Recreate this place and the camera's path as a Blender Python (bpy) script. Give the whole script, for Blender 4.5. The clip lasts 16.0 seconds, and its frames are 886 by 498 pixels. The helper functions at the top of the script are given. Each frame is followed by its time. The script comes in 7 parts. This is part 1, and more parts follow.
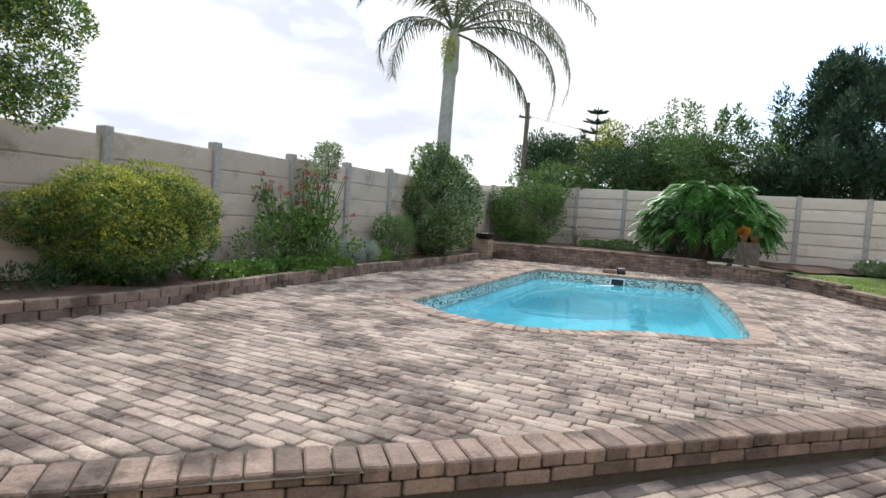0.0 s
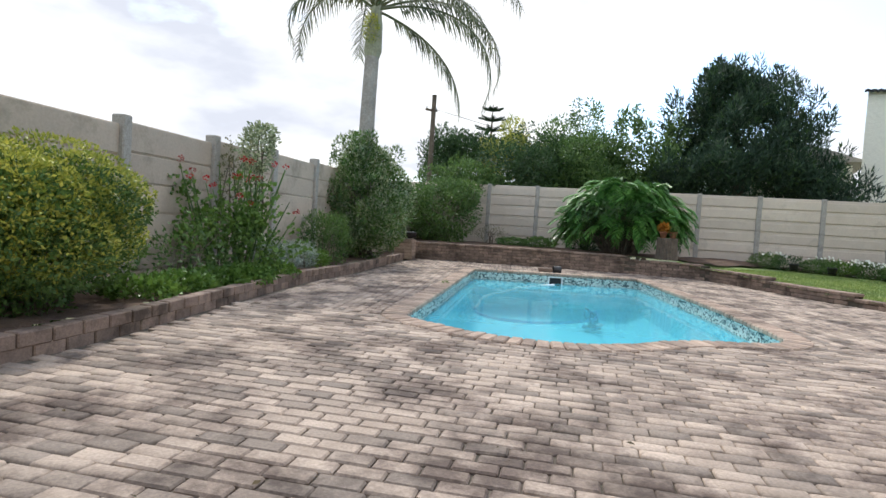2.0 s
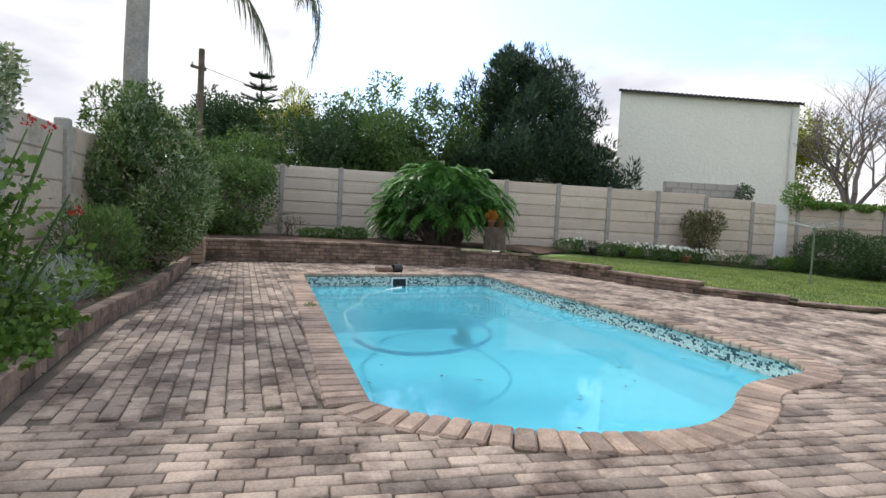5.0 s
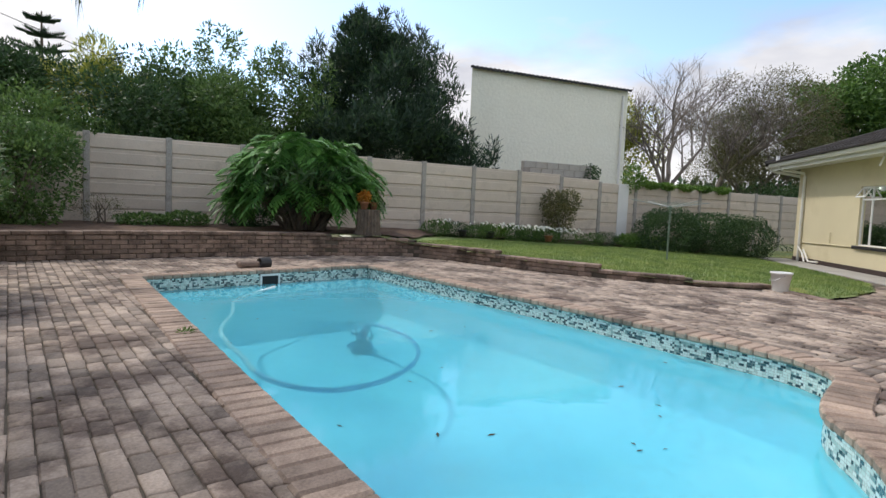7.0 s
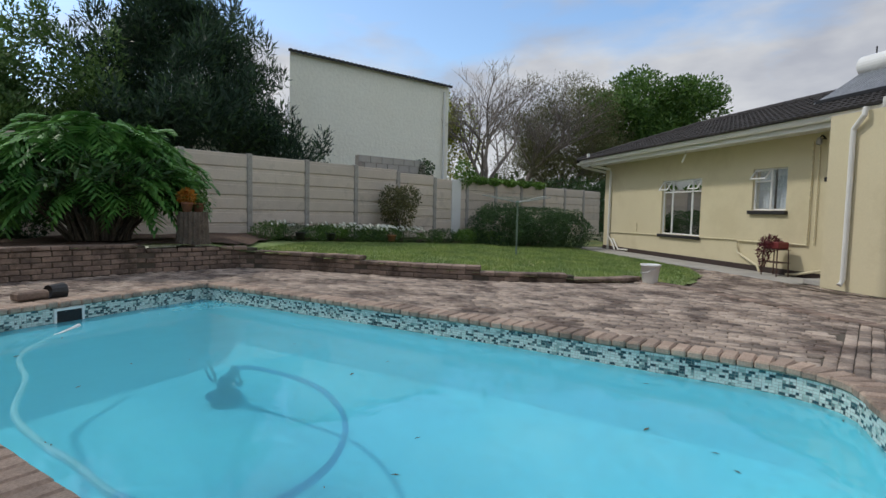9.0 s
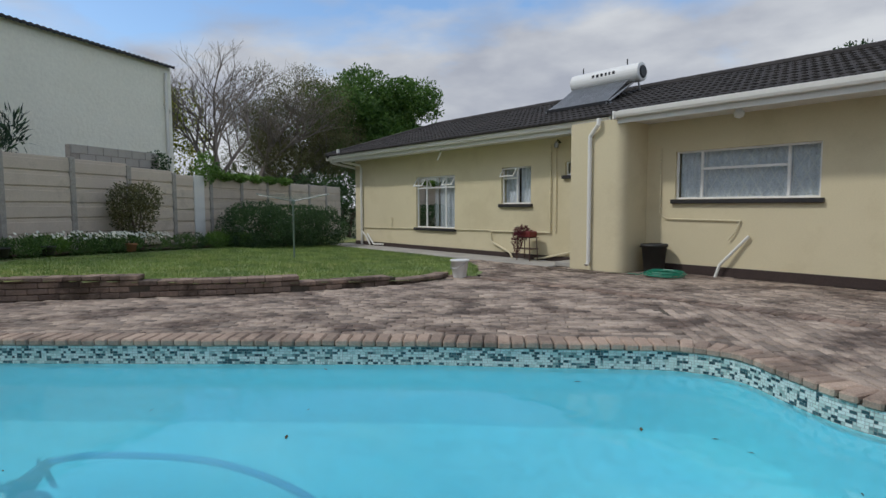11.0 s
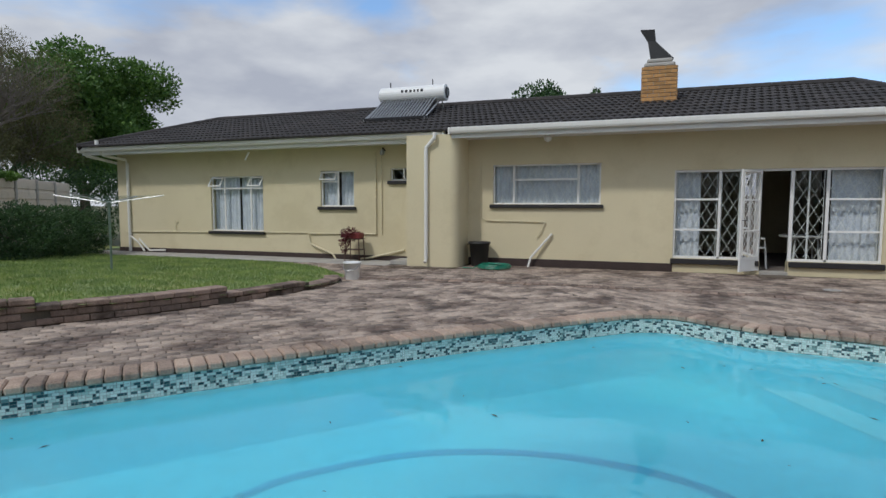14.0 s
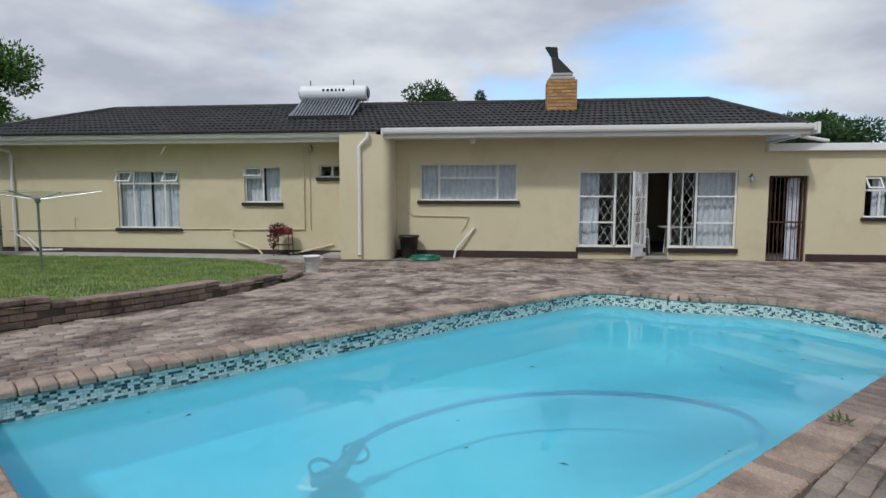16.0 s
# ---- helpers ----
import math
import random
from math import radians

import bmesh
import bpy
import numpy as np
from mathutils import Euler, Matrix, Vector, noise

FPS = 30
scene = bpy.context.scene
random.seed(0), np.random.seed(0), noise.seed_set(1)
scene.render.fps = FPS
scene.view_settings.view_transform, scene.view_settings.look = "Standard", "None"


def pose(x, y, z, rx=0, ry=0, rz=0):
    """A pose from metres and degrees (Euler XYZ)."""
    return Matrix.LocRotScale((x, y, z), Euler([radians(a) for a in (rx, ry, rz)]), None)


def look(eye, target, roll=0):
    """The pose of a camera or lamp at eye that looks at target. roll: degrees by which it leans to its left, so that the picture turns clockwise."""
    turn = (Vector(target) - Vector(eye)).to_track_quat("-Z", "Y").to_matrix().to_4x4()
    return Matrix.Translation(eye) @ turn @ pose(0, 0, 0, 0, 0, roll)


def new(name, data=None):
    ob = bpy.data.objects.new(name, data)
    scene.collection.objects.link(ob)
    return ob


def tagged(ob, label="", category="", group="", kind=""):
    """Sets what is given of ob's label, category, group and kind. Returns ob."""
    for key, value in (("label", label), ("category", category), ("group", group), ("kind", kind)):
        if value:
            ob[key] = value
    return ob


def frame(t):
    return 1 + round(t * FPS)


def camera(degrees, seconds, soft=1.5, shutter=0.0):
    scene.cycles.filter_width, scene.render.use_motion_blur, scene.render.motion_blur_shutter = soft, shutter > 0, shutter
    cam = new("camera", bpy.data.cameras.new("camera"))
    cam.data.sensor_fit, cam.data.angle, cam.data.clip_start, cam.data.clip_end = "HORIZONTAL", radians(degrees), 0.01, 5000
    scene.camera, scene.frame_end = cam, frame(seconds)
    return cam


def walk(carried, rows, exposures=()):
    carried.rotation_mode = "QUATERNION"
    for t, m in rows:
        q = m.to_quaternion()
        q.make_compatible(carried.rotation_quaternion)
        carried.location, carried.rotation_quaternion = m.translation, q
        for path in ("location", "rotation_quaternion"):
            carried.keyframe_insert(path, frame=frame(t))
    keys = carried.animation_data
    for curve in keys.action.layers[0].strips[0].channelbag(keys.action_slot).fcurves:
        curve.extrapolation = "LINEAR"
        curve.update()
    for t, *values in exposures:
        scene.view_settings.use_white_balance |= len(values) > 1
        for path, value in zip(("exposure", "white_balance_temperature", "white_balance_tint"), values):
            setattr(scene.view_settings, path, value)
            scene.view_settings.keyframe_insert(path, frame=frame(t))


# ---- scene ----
cam = camera(76.8, 16.0)
PATH = [
    (0, (-8.234, 2.091, 1.003), (-7.462, 3.933, 0.889), 4.0),
    (0.5, (-8.448, 2.447, 0.966), (-7.592, 4.252, 0.859), 3.9),
    (1, (-8.655, 2.836, 0.948), (-7.684, 4.581, 0.848), 3.9),
    (1.5, (-8.803, 3.28, 0.916), (-7.708, 4.951, 0.825), 3.7),
    (2, (-8.907, 3.755, 0.893), (-7.722, 5.363, 0.805), 3.6),
    (2.5, (-8.956, 4.236, 0.884), (-7.649, 5.748, 0.805), 3.4),
    (3, (-8.943, 4.756, 0.947), (-7.512, 6.151, 0.876), 3.3),
    (3.5, (-8.906, 5.208, 0.999), (-7.383, 6.503, 0.933), 3.3),
    (4, (-8.838, 5.656, 1.016), (-7.218, 6.827, 0.945), 3.2),
    (4.2, (-8.783, 5.849, 1.016), (-7.128, 6.969, 0.941), 3.1),
    (6.3, (-7.918, 7.539, 0.976), (-6.005, 8.104, 0.827), 2.9),
    (6.5, (-7.834, 7.688, 0.989), (-5.905, 8.194, 0.838), 2.8),
    (7, (-7.553, 8.012, 1.016), (-5.585, 8.332, 0.866), 2.5),
    (7.5, (-7.237, 8.311, 1.031), (-5.245, 8.419, 0.885), 2.0),
    (8, (-6.875, 8.608, 1.018), (-4.881, 8.555, 0.876), 1.8),
    (8.5, (-6.598, 8.891, 1.029), (-4.613, 8.69, 0.889), 1.6),
    (9, (-6.32, 9.097, 1.015), (-4.362, 8.712, 0.877), 1.3),
    (9.5, (-6.035, 9.291, 1.043), (-4.134, 8.685, 0.905), 0.9),
    (10, (-5.797, 9.548, 1.067), (-4.008, 8.666, 0.927), 0.4),
    (10.2, (-5.707, 9.667, 1.067), (-3.967, 8.69, 0.925), 0.1),
    (12.3, (-4.074, 11.368, 1.169), (-2.932, 9.733, 1.018), 0.5),
    (12.5, (-3.93, 11.502, 1.169), (-2.838, 9.833, 1.018), 0.5),
    (13, (-3.644, 11.823, 1.181), (-2.695, 10.069, 1.03), 0.4),
    (13.5, (-3.376, 12.147, 1.185), (-2.571, 10.323, 1.032), 0.2),
    (14, (-3.128, 12.483, 1.192), (-2.466, 10.602, 1.038), 0.1),
    (14.5, (-2.845, 12.785, 1.192), (-2.318, 10.862, 1.035), 0.0),
    (15, (-2.567, 13.113, 1.21), (-2.143, 11.166, 1.047), 0.0),
    (15.5, (-2.265, 13.414, 1.217), (-1.946, 11.447, 1.05), 0.1),
    (16, (-1.989, 13.707, 1.227), (-1.776, 11.726, 1.054), 0.1),
]
walk(cam, [(t, look(eye, target, roll)) for t, eye, target, roll in PATH],
     exposures=[(0, 0.62, 6450, 9), (2, 0.55, 6450, 9), (4, 0.42, 6500, 11), (6.5, 0.25, 6600, 12), (8, -0.05, 6500, 10), (10, -0.45, 6300, 9), (13, -0.42, 6150, 9), (16, -0.27, 6150, 9)])

# ---- light ----
SUN_DIR = Vector((0.35, 0.75, 0.95)).normalized()      # from the ground towards the sun
sun = new("sun", bpy.data.lights.new("sun", "SUN"))
sun.data.energy, sun.data.angle, sun.data.color = 1.9, radians(4), (1.0, 0.95, 0.88)
sun.matrix_world = look(SUN_DIR * 40, (0, 0, 0))

world = bpy.data.worlds.new("world")
scene.world = world
world.use_nodes = True
nt = world.node_tree
nt.nodes.clear()


def node(tree, kind, **values):
    n = tree.nodes.new(kind)
    for key, value in values.items():
        n.inputs[key].default_value = value
    return n


def ramp(tree, fac, stops):
    n = tree.nodes.new("ShaderNodeValToRGB")
    while len(n.color_ramp.elements) < len(stops):
        n.color_ramp.elements.new(0.5)
    for e, (at, c) in zip(n.color_ramp.elements, stops):
        e.position, e.color = at, (*c, 1) if len(c) == 3 else c
    tree.links.new(fac, n.inputs["Fac"])
    return n.outputs["Color"]


def mix(tree, fac, a, b, blend="MIX"):
    n = tree.nodes.new("ShaderNodeMix")
    n.data_type, n.blend_type = "RGBA", blend
    for key, value in ((0, fac), (6, a), (7, b)):
        if isinstance(value, bpy.types.NodeSocket):
            tree.links.new(value, n.inputs[key])
        else:
            n.inputs[key].default_value = value if key == 0 else ((*value, 1) if len(value) == 3 else value)
    return n.outputs[2]


sky = nt.nodes.new("ShaderNodeTexSky")
sky.sky_type, sky.sun_disc = "NISHITA", False
sky.sun_elevation, sky.sun_rotation = math.asin(SUN_DIR.z), math.atan2(SUN_DIR.x, SUN_DIR.y)
sky.air_density, sky.dust_density = 1.0, 1.5
tc = nt.nodes.new("ShaderNodeTexCoord")
mp = nt.nodes.new("ShaderNodeMapping")
mp.inputs["Scale"].default_value = (1.0, 1.0, 2.6)
nt.links.new(tc.outputs["Generated"], mp.inputs["Vector"])
n1 = node(nt, "ShaderNodeTexNoise", Scale=1.7, Detail=7.0, Roughness=0.52, Distortion=0.15)
nt.links.new(mp.outputs[0], n1.inputs["Vector"])
n2 = node(nt, "ShaderNodeTexNoise", Scale=3.1, Detail=6.0, Roughness=0.5)
nt.links.new(mp.outputs[0], n2.inputs["Vector"])
cover = ramp(nt, n1.outputs["Fac"], [(0.40, (0, 0, 0)), (0.52, (1, 1, 1))])
SKY = 0.082
body_c = ramp(nt, n2.outputs["Fac"], [(0.38, (0.61, 0.63, 0.70)), (0.60, (1, 1, 1))])
body_s = mix(nt, 1.0, body_c, (11.0, 11.1, 11.3), "MULTIPLY")
blue = mix(nt, 1.0, sky.outputs["Color"], (2.6, 2.9, 3.1), "MULTIPLY")
bg = nt.nodes.new("ShaderNodeBackground")
bg.inputs["Strength"].default_value = SKY
nt.links.new(mix(nt, cover, blue, body_s), bg.inputs["Color"])
nt.links.new(bg.outputs[0], nt.nodes.new("ShaderNodeOutputWorld").inputs[0])


# ---- materials ----
def mat(name, color, color2=None, rough=0.8, scale=6.0, grain=60.0, bump=0.3, depth=0.004, metal=0.0, island=0.0, obj=0.0,
        stain=None, stain_scale=0.7, stain_at=(0.5, 0.62), spec=0.5, speck=0.28):
    """A rough procedural surface: two colours by a soft noise, a finer grain, blotchy stains, and a small tint per piece."""
    m = bpy.data.materials.new(name)
    m.use_nodes = True
    t = m.node_tree
    p = t.nodes["Principled BSDF"]
    co = t.nodes.new("ShaderNodeTexCoord").outputs["Object"]
    if obj or island:
        g = t.nodes.new("ShaderNodeNewGeometry")
        co = g.outputs["Position"]
    big = node(t, "ShaderNodeTexNoise", Scale=scale, Detail=4.0, Roughness=0.6)
    small = node(t, "ShaderNodeTexNoise", Scale=grain, Detail=3.0, Roughness=0.6)
    for n in (big, small):
        t.links.new(co, n.inputs["Vector"])
    color2 = color2 or tuple(c * 0.75 for c in color)
    base = ramp(t, big.outputs["Fac"], [(0.3, color2), (0.7, color)])
    shade = ramp(t, small.outputs["Fac"], [(0.25, (1 - speck,) * 3), (0.75, (1 + speck * 0.53,) * 3)])
    base = mix(t, 1.0, base, shade, "MULTIPLY")
    if island or obj:
        src = g.outputs["Random Per Island"] if island else t.nodes.new("ShaderNodeObjectInfo").outputs["Random"]
        amount = island or obj
        tint = ramp(t, src, [(0.0, (1 - amount,) * 3), (0.5, (1, 1 - amount * 0.06, 1 - amount * 0.12)), (1.0, (1 + amount * 0.6, 1 + amount * 0.55, 1 + amount * 0.5))])
        base = mix(t, 1.0, base, tint, "MULTIPLY")
    if stain:
        s = node(t, "ShaderNodeTexNoise", Scale=stain_scale, Detail=8.0, Roughness=0.68)
        t.links.new(co, s.inputs["Vector"])
        base = mix(t, ramp(t, s.outputs["Fac"], [(stain_at[0], (0, 0, 0)), (stain_at[1], (1, 1, 1))]), base, mix(t, 1.0, base, stain, "MULTIPLY"))
    t.links.new(base, p.inputs["Base Color"])
    p.inputs["Roughness"].default_value, p.inputs["Metallic"].default_value = rough, metal
    p.inputs["Specular IOR Level"].default_value = spec
    if bump:
        b = node(t, "ShaderNodeBump", Strength=bump, Distance=depth)
        t.links.new(small.outputs["Fac"], b.inputs["Height"])
        t.links.new(b.outputs[0], p.inputs["Normal"])
    return m


def leafy(name, dark, light, rough=0.5, through_light=0.25):
    """Leaves: a colour per leaf between two greens, a little light passing through."""
    m = bpy.data.materials.new(name)
    m.use_nodes = True
    t = m.node_tree
    p = t.nodes["Principled BSDF"]
    g = t.nodes.new("ShaderNodeNewGeometry")
    big = node(t, "ShaderNodeTexNoise", Scale=1.6, Detail=3.0)
    t.links.new(g.outputs["Position"], big.inputs["Vector"])
    a = ramp(t, g.outputs["Random Per Island"], [(0.0, dark), (1.0, light)])
    shade = ramp(t, big.outputs["Fac"], [(0.35, (0.7, 0.75, 0.7)), (0.65, (1.2, 1.15, 1.0))])
    base = mix(t, 1.0, a, shade, "MULTIPLY")
    t.links.new(base, p.inputs["Base Color"])
    p.inputs["Roughness"].default_value = rough
    p.inputs["Specular IOR Level"].default_value = 0.35
    tr = t.nodes.new("ShaderNodeBsdfTranslucent")
    t.links.new(base, tr.inputs["Color"])
    mx = t.nodes.new("ShaderNodeMixShader")
    mx.inputs[0].default_value = through_light
    out = t.nodes["Material Output"]
    t.links.new(p.outputs[0], mx.inputs[1])
    t.links.new(tr.outputs[0], mx.inputs[2])
    t.links.new(mx.outputs[0], out.inputs[0])
    return m


PAVER = mat("weathered_paver", (0.49, 0.40, 0.325), (0.345, 0.275, 0.22), 0.9, 3.0, 70, 0.5, 0.004, island=0.42,
            stain=(0.34, 0.31, 0.31), stain_scale=1.6, stain_at=(0.46, 0.60))
PAVER_ONE = mat("weathered_paver_piece", (0.49, 0.40, 0.325), (0.345, 0.275, 0.22), 0.9, 3.0, 70, 0.5, 0.004, obj=0.42,
                stain=(0.34, 0.31, 0.31), stain_scale=1.6, stain_at=(0.46, 0.60))
COPING = mat("coping_brick", (0.50, 0.38, 0.29), (0.36, 0.26, 0.20), 0.85, 5, 80, 0.4, obj=0.3, stain=(0.6, 0.6, 0.6), stain_scale=1.6)
EDGE = mat("edge_brick", (0.36, 0.265, 0.205), (0.21, 0.15, 0.12), 0.9, 6, 70, 0.5, obj=0.35, stain=(0.4, 0.4, 0.38), stain_scale=2.0)
EDGE_STUFF = mat("edge_brick_far", (0.36, 0.265, 0.205), (0.21, 0.15, 0.12), 0.9, 6, 70, 0.5, island=0.35, stain=(0.4, 0.4, 0.38), stain_scale=2.0)
JOINT = mat("sandy_joint", (0.16, 0.13, 0.10), (0.08, 0.07, 0.05), 1.0, 4, 90, 0.4)
SOIL = mat("garden_soil", (0.16, 0.10, 0.065), (0.08, 0.05, 0.035), 1.0, 3, 30, 0.8, 0.02)
GRASS_BASE = mat("lawn_base", (0.20, 0.29, 0.085), (0.27, 0.31, 0.13), 1.0, 1.3, 60, 0.6, 0.02, stain=(1.25, 1.0, 0.8), stain_scale=0.8)
CONCRETE = mat("precast_concrete", (0.60, 0.51, 0.41), (0.50, 0.42, 0.34), 0.9, 1.6, 40, 0.4, 0.003, speck=0.12, obj=0.10, stain=(0.62, 0.62, 0.58), stain_scale=1.9, stain_at=(0.52, 0.70))
CONCRETE_BACK = mat("pale_precast_concrete", (0.70, 0.61, 0.51), (0.60, 0.52, 0.43), 0.9, 1.6, 40, 0.4, 0.003, speck=0.12, obj=0.10, stain=(0.7, 0.7, 0.68), stain_scale=1.6, stain_at=(0.55, 0.72))
POST = mat("concrete_post", (0.48, 0.45, 0.40), (0.36, 0.34, 0.31), 0.9, 3, 50, 0.4, stain=(0.7, 0.7, 0.7), stain_scale=3)
CEMENT = mat("worn_cement", (0.46, 0.44, 0.40), (0.34, 0.32, 0.29), 0.9, 2, 50, 0.3, speck=0.15)
PLASTER = mat("cream_plaster", (0.68, 0.605, 0.405), (0.64, 0.565, 0.375), 0.85, 0.8, 45, 0.18, 0.002, stain=(0.92, 0.91, 0.88), stain_scale=0.6, speck=0.05)
PLASTER_WHITE = mat("white_textured_plaster", (0.90, 0.89, 0.76), (0.86, 0.85, 0.72), 0.9, 1.0, 9, 0.7, 0.03, speck=0.06)
PLINTH = mat("dark_brown_plinth", (0.055, 0.035, 0.03), None, 0.7, 4, 40, 0.2)
SILLM = mat("black_sill", (0.028, 0.026, 0.028), None, 0.5, 4, 40, 0.1)
WHITE = mat("white_paint", (0.82, 0.82, 0.80), (0.77, 0.77, 0.74), 0.45, 2, 30, 0.05, speck=0.04)
PIPE = mat("white_plastic_pipe", (0.80, 0.79, 0.74), (0.76, 0.75, 0.70), 0.4, 2, 30, 0.03, speck=0.04)
CREAM_PIPE = mat("cream_painted_pipe", (0.76, 0.68, 0.46), (0.66, 0.60, 0.42), 0.5, 4, 30, 0.1)
ROOF = mat("dark_roof_tile", (0.050, 0.044, 0.042), (0.030, 0.027, 0.026), 0.85, 2.0, 30, 0.6, 0.006, island=0.22, stain=(1.9, 1.8, 1.6), stain_scale=1.5, stain_at=(0.58, 0.75))
ROOF_ONE = mat("dark_roof_tile_piece", (0.050, 0.044, 0.042), (0.030, 0.027, 0.026), 0.85, 2.0, 30, 0.6, 0.006, obj=0.22, stain=(1.9, 1.8, 1.6), stain_scale=1.5, stain_at=(0.58, 0.75))
YELLOW_BRICK = mat("yellow_face_brick", (0.56, 0.32, 0.12), (0.40, 0.21, 0.08), 0.85, 12, 90, 0.4, obj=0.3)
MORTAR = mat("grey_mortar", (0.40, 0.37, 0.33), None, 0.95, 10, 90, 0.4)
BLACK = mat("black_metal", (0.02, 0.02, 0.022), None, 0.5, 5, 40, 0.1, metal=0.3)
DARK_PLASTIC = mat("black_plastic", (0.035, 0.034, 0.034), None, 0.5, 5, 40, 0.1)
STEEL = mat("galvanised_steel", (0.52, 0.53, 0.54), None, 0.4, 6, 50, 0.1, metal=0.8)
GREEN_HOSE = mat("green_hose", (0.02, 0.28, 0.17), None, 0.4, 5, 40, 0.05)
POOL = mat("blue_pool_plaster", (0.26, 0.80, 0.92), (0.19, 0.70, 0.85), 0.8, 0.8, 12, 0.1, stain=(0.86, 1.0, 0.93), stain_scale=0.55)
POOL_STEP = mat("pale_pool_step", (0.62, 0.90, 0.93), (0.52, 0.84, 0.90), 0.8, 0.8, 12, 0.1)
BARK = mat("bark", (0.20, 0.16, 0.12), (0.10, 0.08, 0.06), 0.95, 6, 30, 1.0, 0.02)
PALM_BARK = mat("grey_palm_bark", (0.46, 0.43, 0.39), (0.32, 0.30, 0.27), 0.9, 4, 25, 0.6, 0.02)
TWIG = mat("grey_twigs", (0.27, 0.23, 0.20), (0.16, 0.14, 0.12), 0.9, 4, 30, 0.4)
CURTAIN = mat("white_lace_curtain", (0.78, 0.80, 0.84), (0.60, 0.64, 0.72), 0.9, 5, 40, 0.2)
# dark brown for all room surfaces: the dimness indoors is put into the colour
ROOM = mat("room_dimness_in_colour", (0.20, 0.17, 0.15), None, 0.9, 2, 20, 0.1)
TERRACOTTA = mat("terracotta", (0.42, 0.19, 0.10), (0.30, 0.14, 0.08), 0.85, 8, 60, 0.3)
FAR_GROUND = mat("dry_grass_ground", (0.12, 0.15, 0.06), (0.17, 0.15, 0.09), 1.0, 0.4, 8, 0.3)

glass = bpy.data.materials.new("window_glass")
glass.use_nodes = True
gt = glass.node_tree
gt.nodes.clear()
g_t = gt.nodes.new("ShaderNodeBsdfTransparent")
g_t.inputs[0].default_value = (0.86, 0.9, 0.9, 1)
g_g = gt.nodes.new("ShaderNodeBsdfGlossy")
g_g.inputs["Roughness"].default_value = 0.02
g_f = node(gt, "ShaderNodeFresnel", IOR=1.3)
g_m = gt.nodes.new("ShaderNodeMixShader")
gt.links.new(g_f.outputs[0], g_m.inputs[0])
gt.links.new(g_t.outputs[0], g_m.inputs[1])
gt.links.new(g_g.outputs[0], g_m.inputs[2])
gt.links.new(g_m.outputs[0], gt.nodes.new("ShaderNodeOutputMaterial").inputs[0])

water = bpy.data.materials.new("pool_water")
water.use_nodes = True
wt = water.node_tree
wt.nodes.clear()
w_t = wt.nodes.new("ShaderNodeBsdfTransparent")
w_t.inputs[0].default_value = (0.62, 0.93, 0.98, 1)
w_g = wt.nodes.new("ShaderNodeBsdfGlossy")
w_g.inputs["Roughness"].default_value = 0.03
w_b = node(wt, "ShaderNodeBump", Strength=0.12, Distance=0.02)
w_n = node(wt, "ShaderNodeTexNoise", Scale=3.5, Detail=2.0)
w_c = wt.nodes.new("ShaderNodeNewGeometry")
wt.links.new(w_c.outputs["Position"], w_n.inputs["Vector"])
wt.links.new(w_n.outputs["Fac"], w_b.inputs["Height"])
w_f = node(wt, "ShaderNodeFresnel", IOR=1.33)
for n in (w_g, w_f):
    wt.links.new(w_b.outputs[0], n.inputs["Normal"])
w_d = node(wt, "ShaderNodeBsdfDiffuse")
w_d.inputs[0].default_value = (0.20, 0.76, 0.90, 1)
w_m0 = wt.nodes.new("ShaderNodeMixShader")
w_m0.inputs[0].default_value = 0.48
wt.links.new(w_t.outputs[0], w_m0.inputs[1])
wt.links.new(w_d.outputs[0], w_m0.inputs[2])
w_m = wt.nodes.new("ShaderNodeMixShader")
wt.links.new(w_f.outputs[0], w_m.inputs[0])
wt.links.new(w_m0.outputs[0], w_m.inputs[1])
wt.links.new(w_g.outputs[0], w_m.inputs[2])
wt.links.new(w_m.outputs[0], wt.nodes.new("ShaderNodeOutputMaterial").inputs[0])


# ---- mesh helpers ----
def part(name, geo, material, parent=None, label="", kind="", smooth=False):
    """One mesh object from (vertices, faces), a bmesh or a mesh."""
    if isinstance(geo, bmesh.types.BMesh):
        me = bpy.data.meshes.new(name)
        geo.to_mesh(me)
        geo.free()
    elif isinstance(geo, bpy.types.Mesh):
        me = geo
    else:
        me = bpy.data.meshes.new(name)
        me.from_pydata([tuple(v) for v in geo[0]], [], geo[1])
    if not me.materials:
        me.materials.append(material)
    if smooth:
        me.shade_smooth()
    ob = new(name, me)
    if parent:
        ob.parent = parent
    return tagged(ob, label, kind=kind)


def thing(name, label, category, at=(0, 0, 0), group="", rz=0.0):
    ob = new(name)
    ob.empty_display_size = 0.1
    ob.matrix_world = pose(*at, 0, 0, rz)
    return tagged(ob, label, category, group)


def add_box(bm, lo, hi, m=None, bevel=0.0):
    made = bmesh.ops.create_cube(bm, size=1)["verts"]
    lo, hi = Vector(lo), Vector(hi)
    size, mid = hi - lo, (lo + hi) / 2
    for v in made:
        v.co = Vector((v.co.x * size.x, v.co.y * size.y, v.co.z * size.z)) + mid
    if bevel:
        edges = {e for v in made for e in v.link_edges}
        out = bmesh.ops.bevel(bm, geom=list(edges), offset=bevel, segments=1, affect="EDGES")
        made = list({v for f in out["faces"] for v in f.verts} | {v for v in made if v.is_valid})
    if m is not None:
        for v in made:
            v.co = m @ v.co
    return made


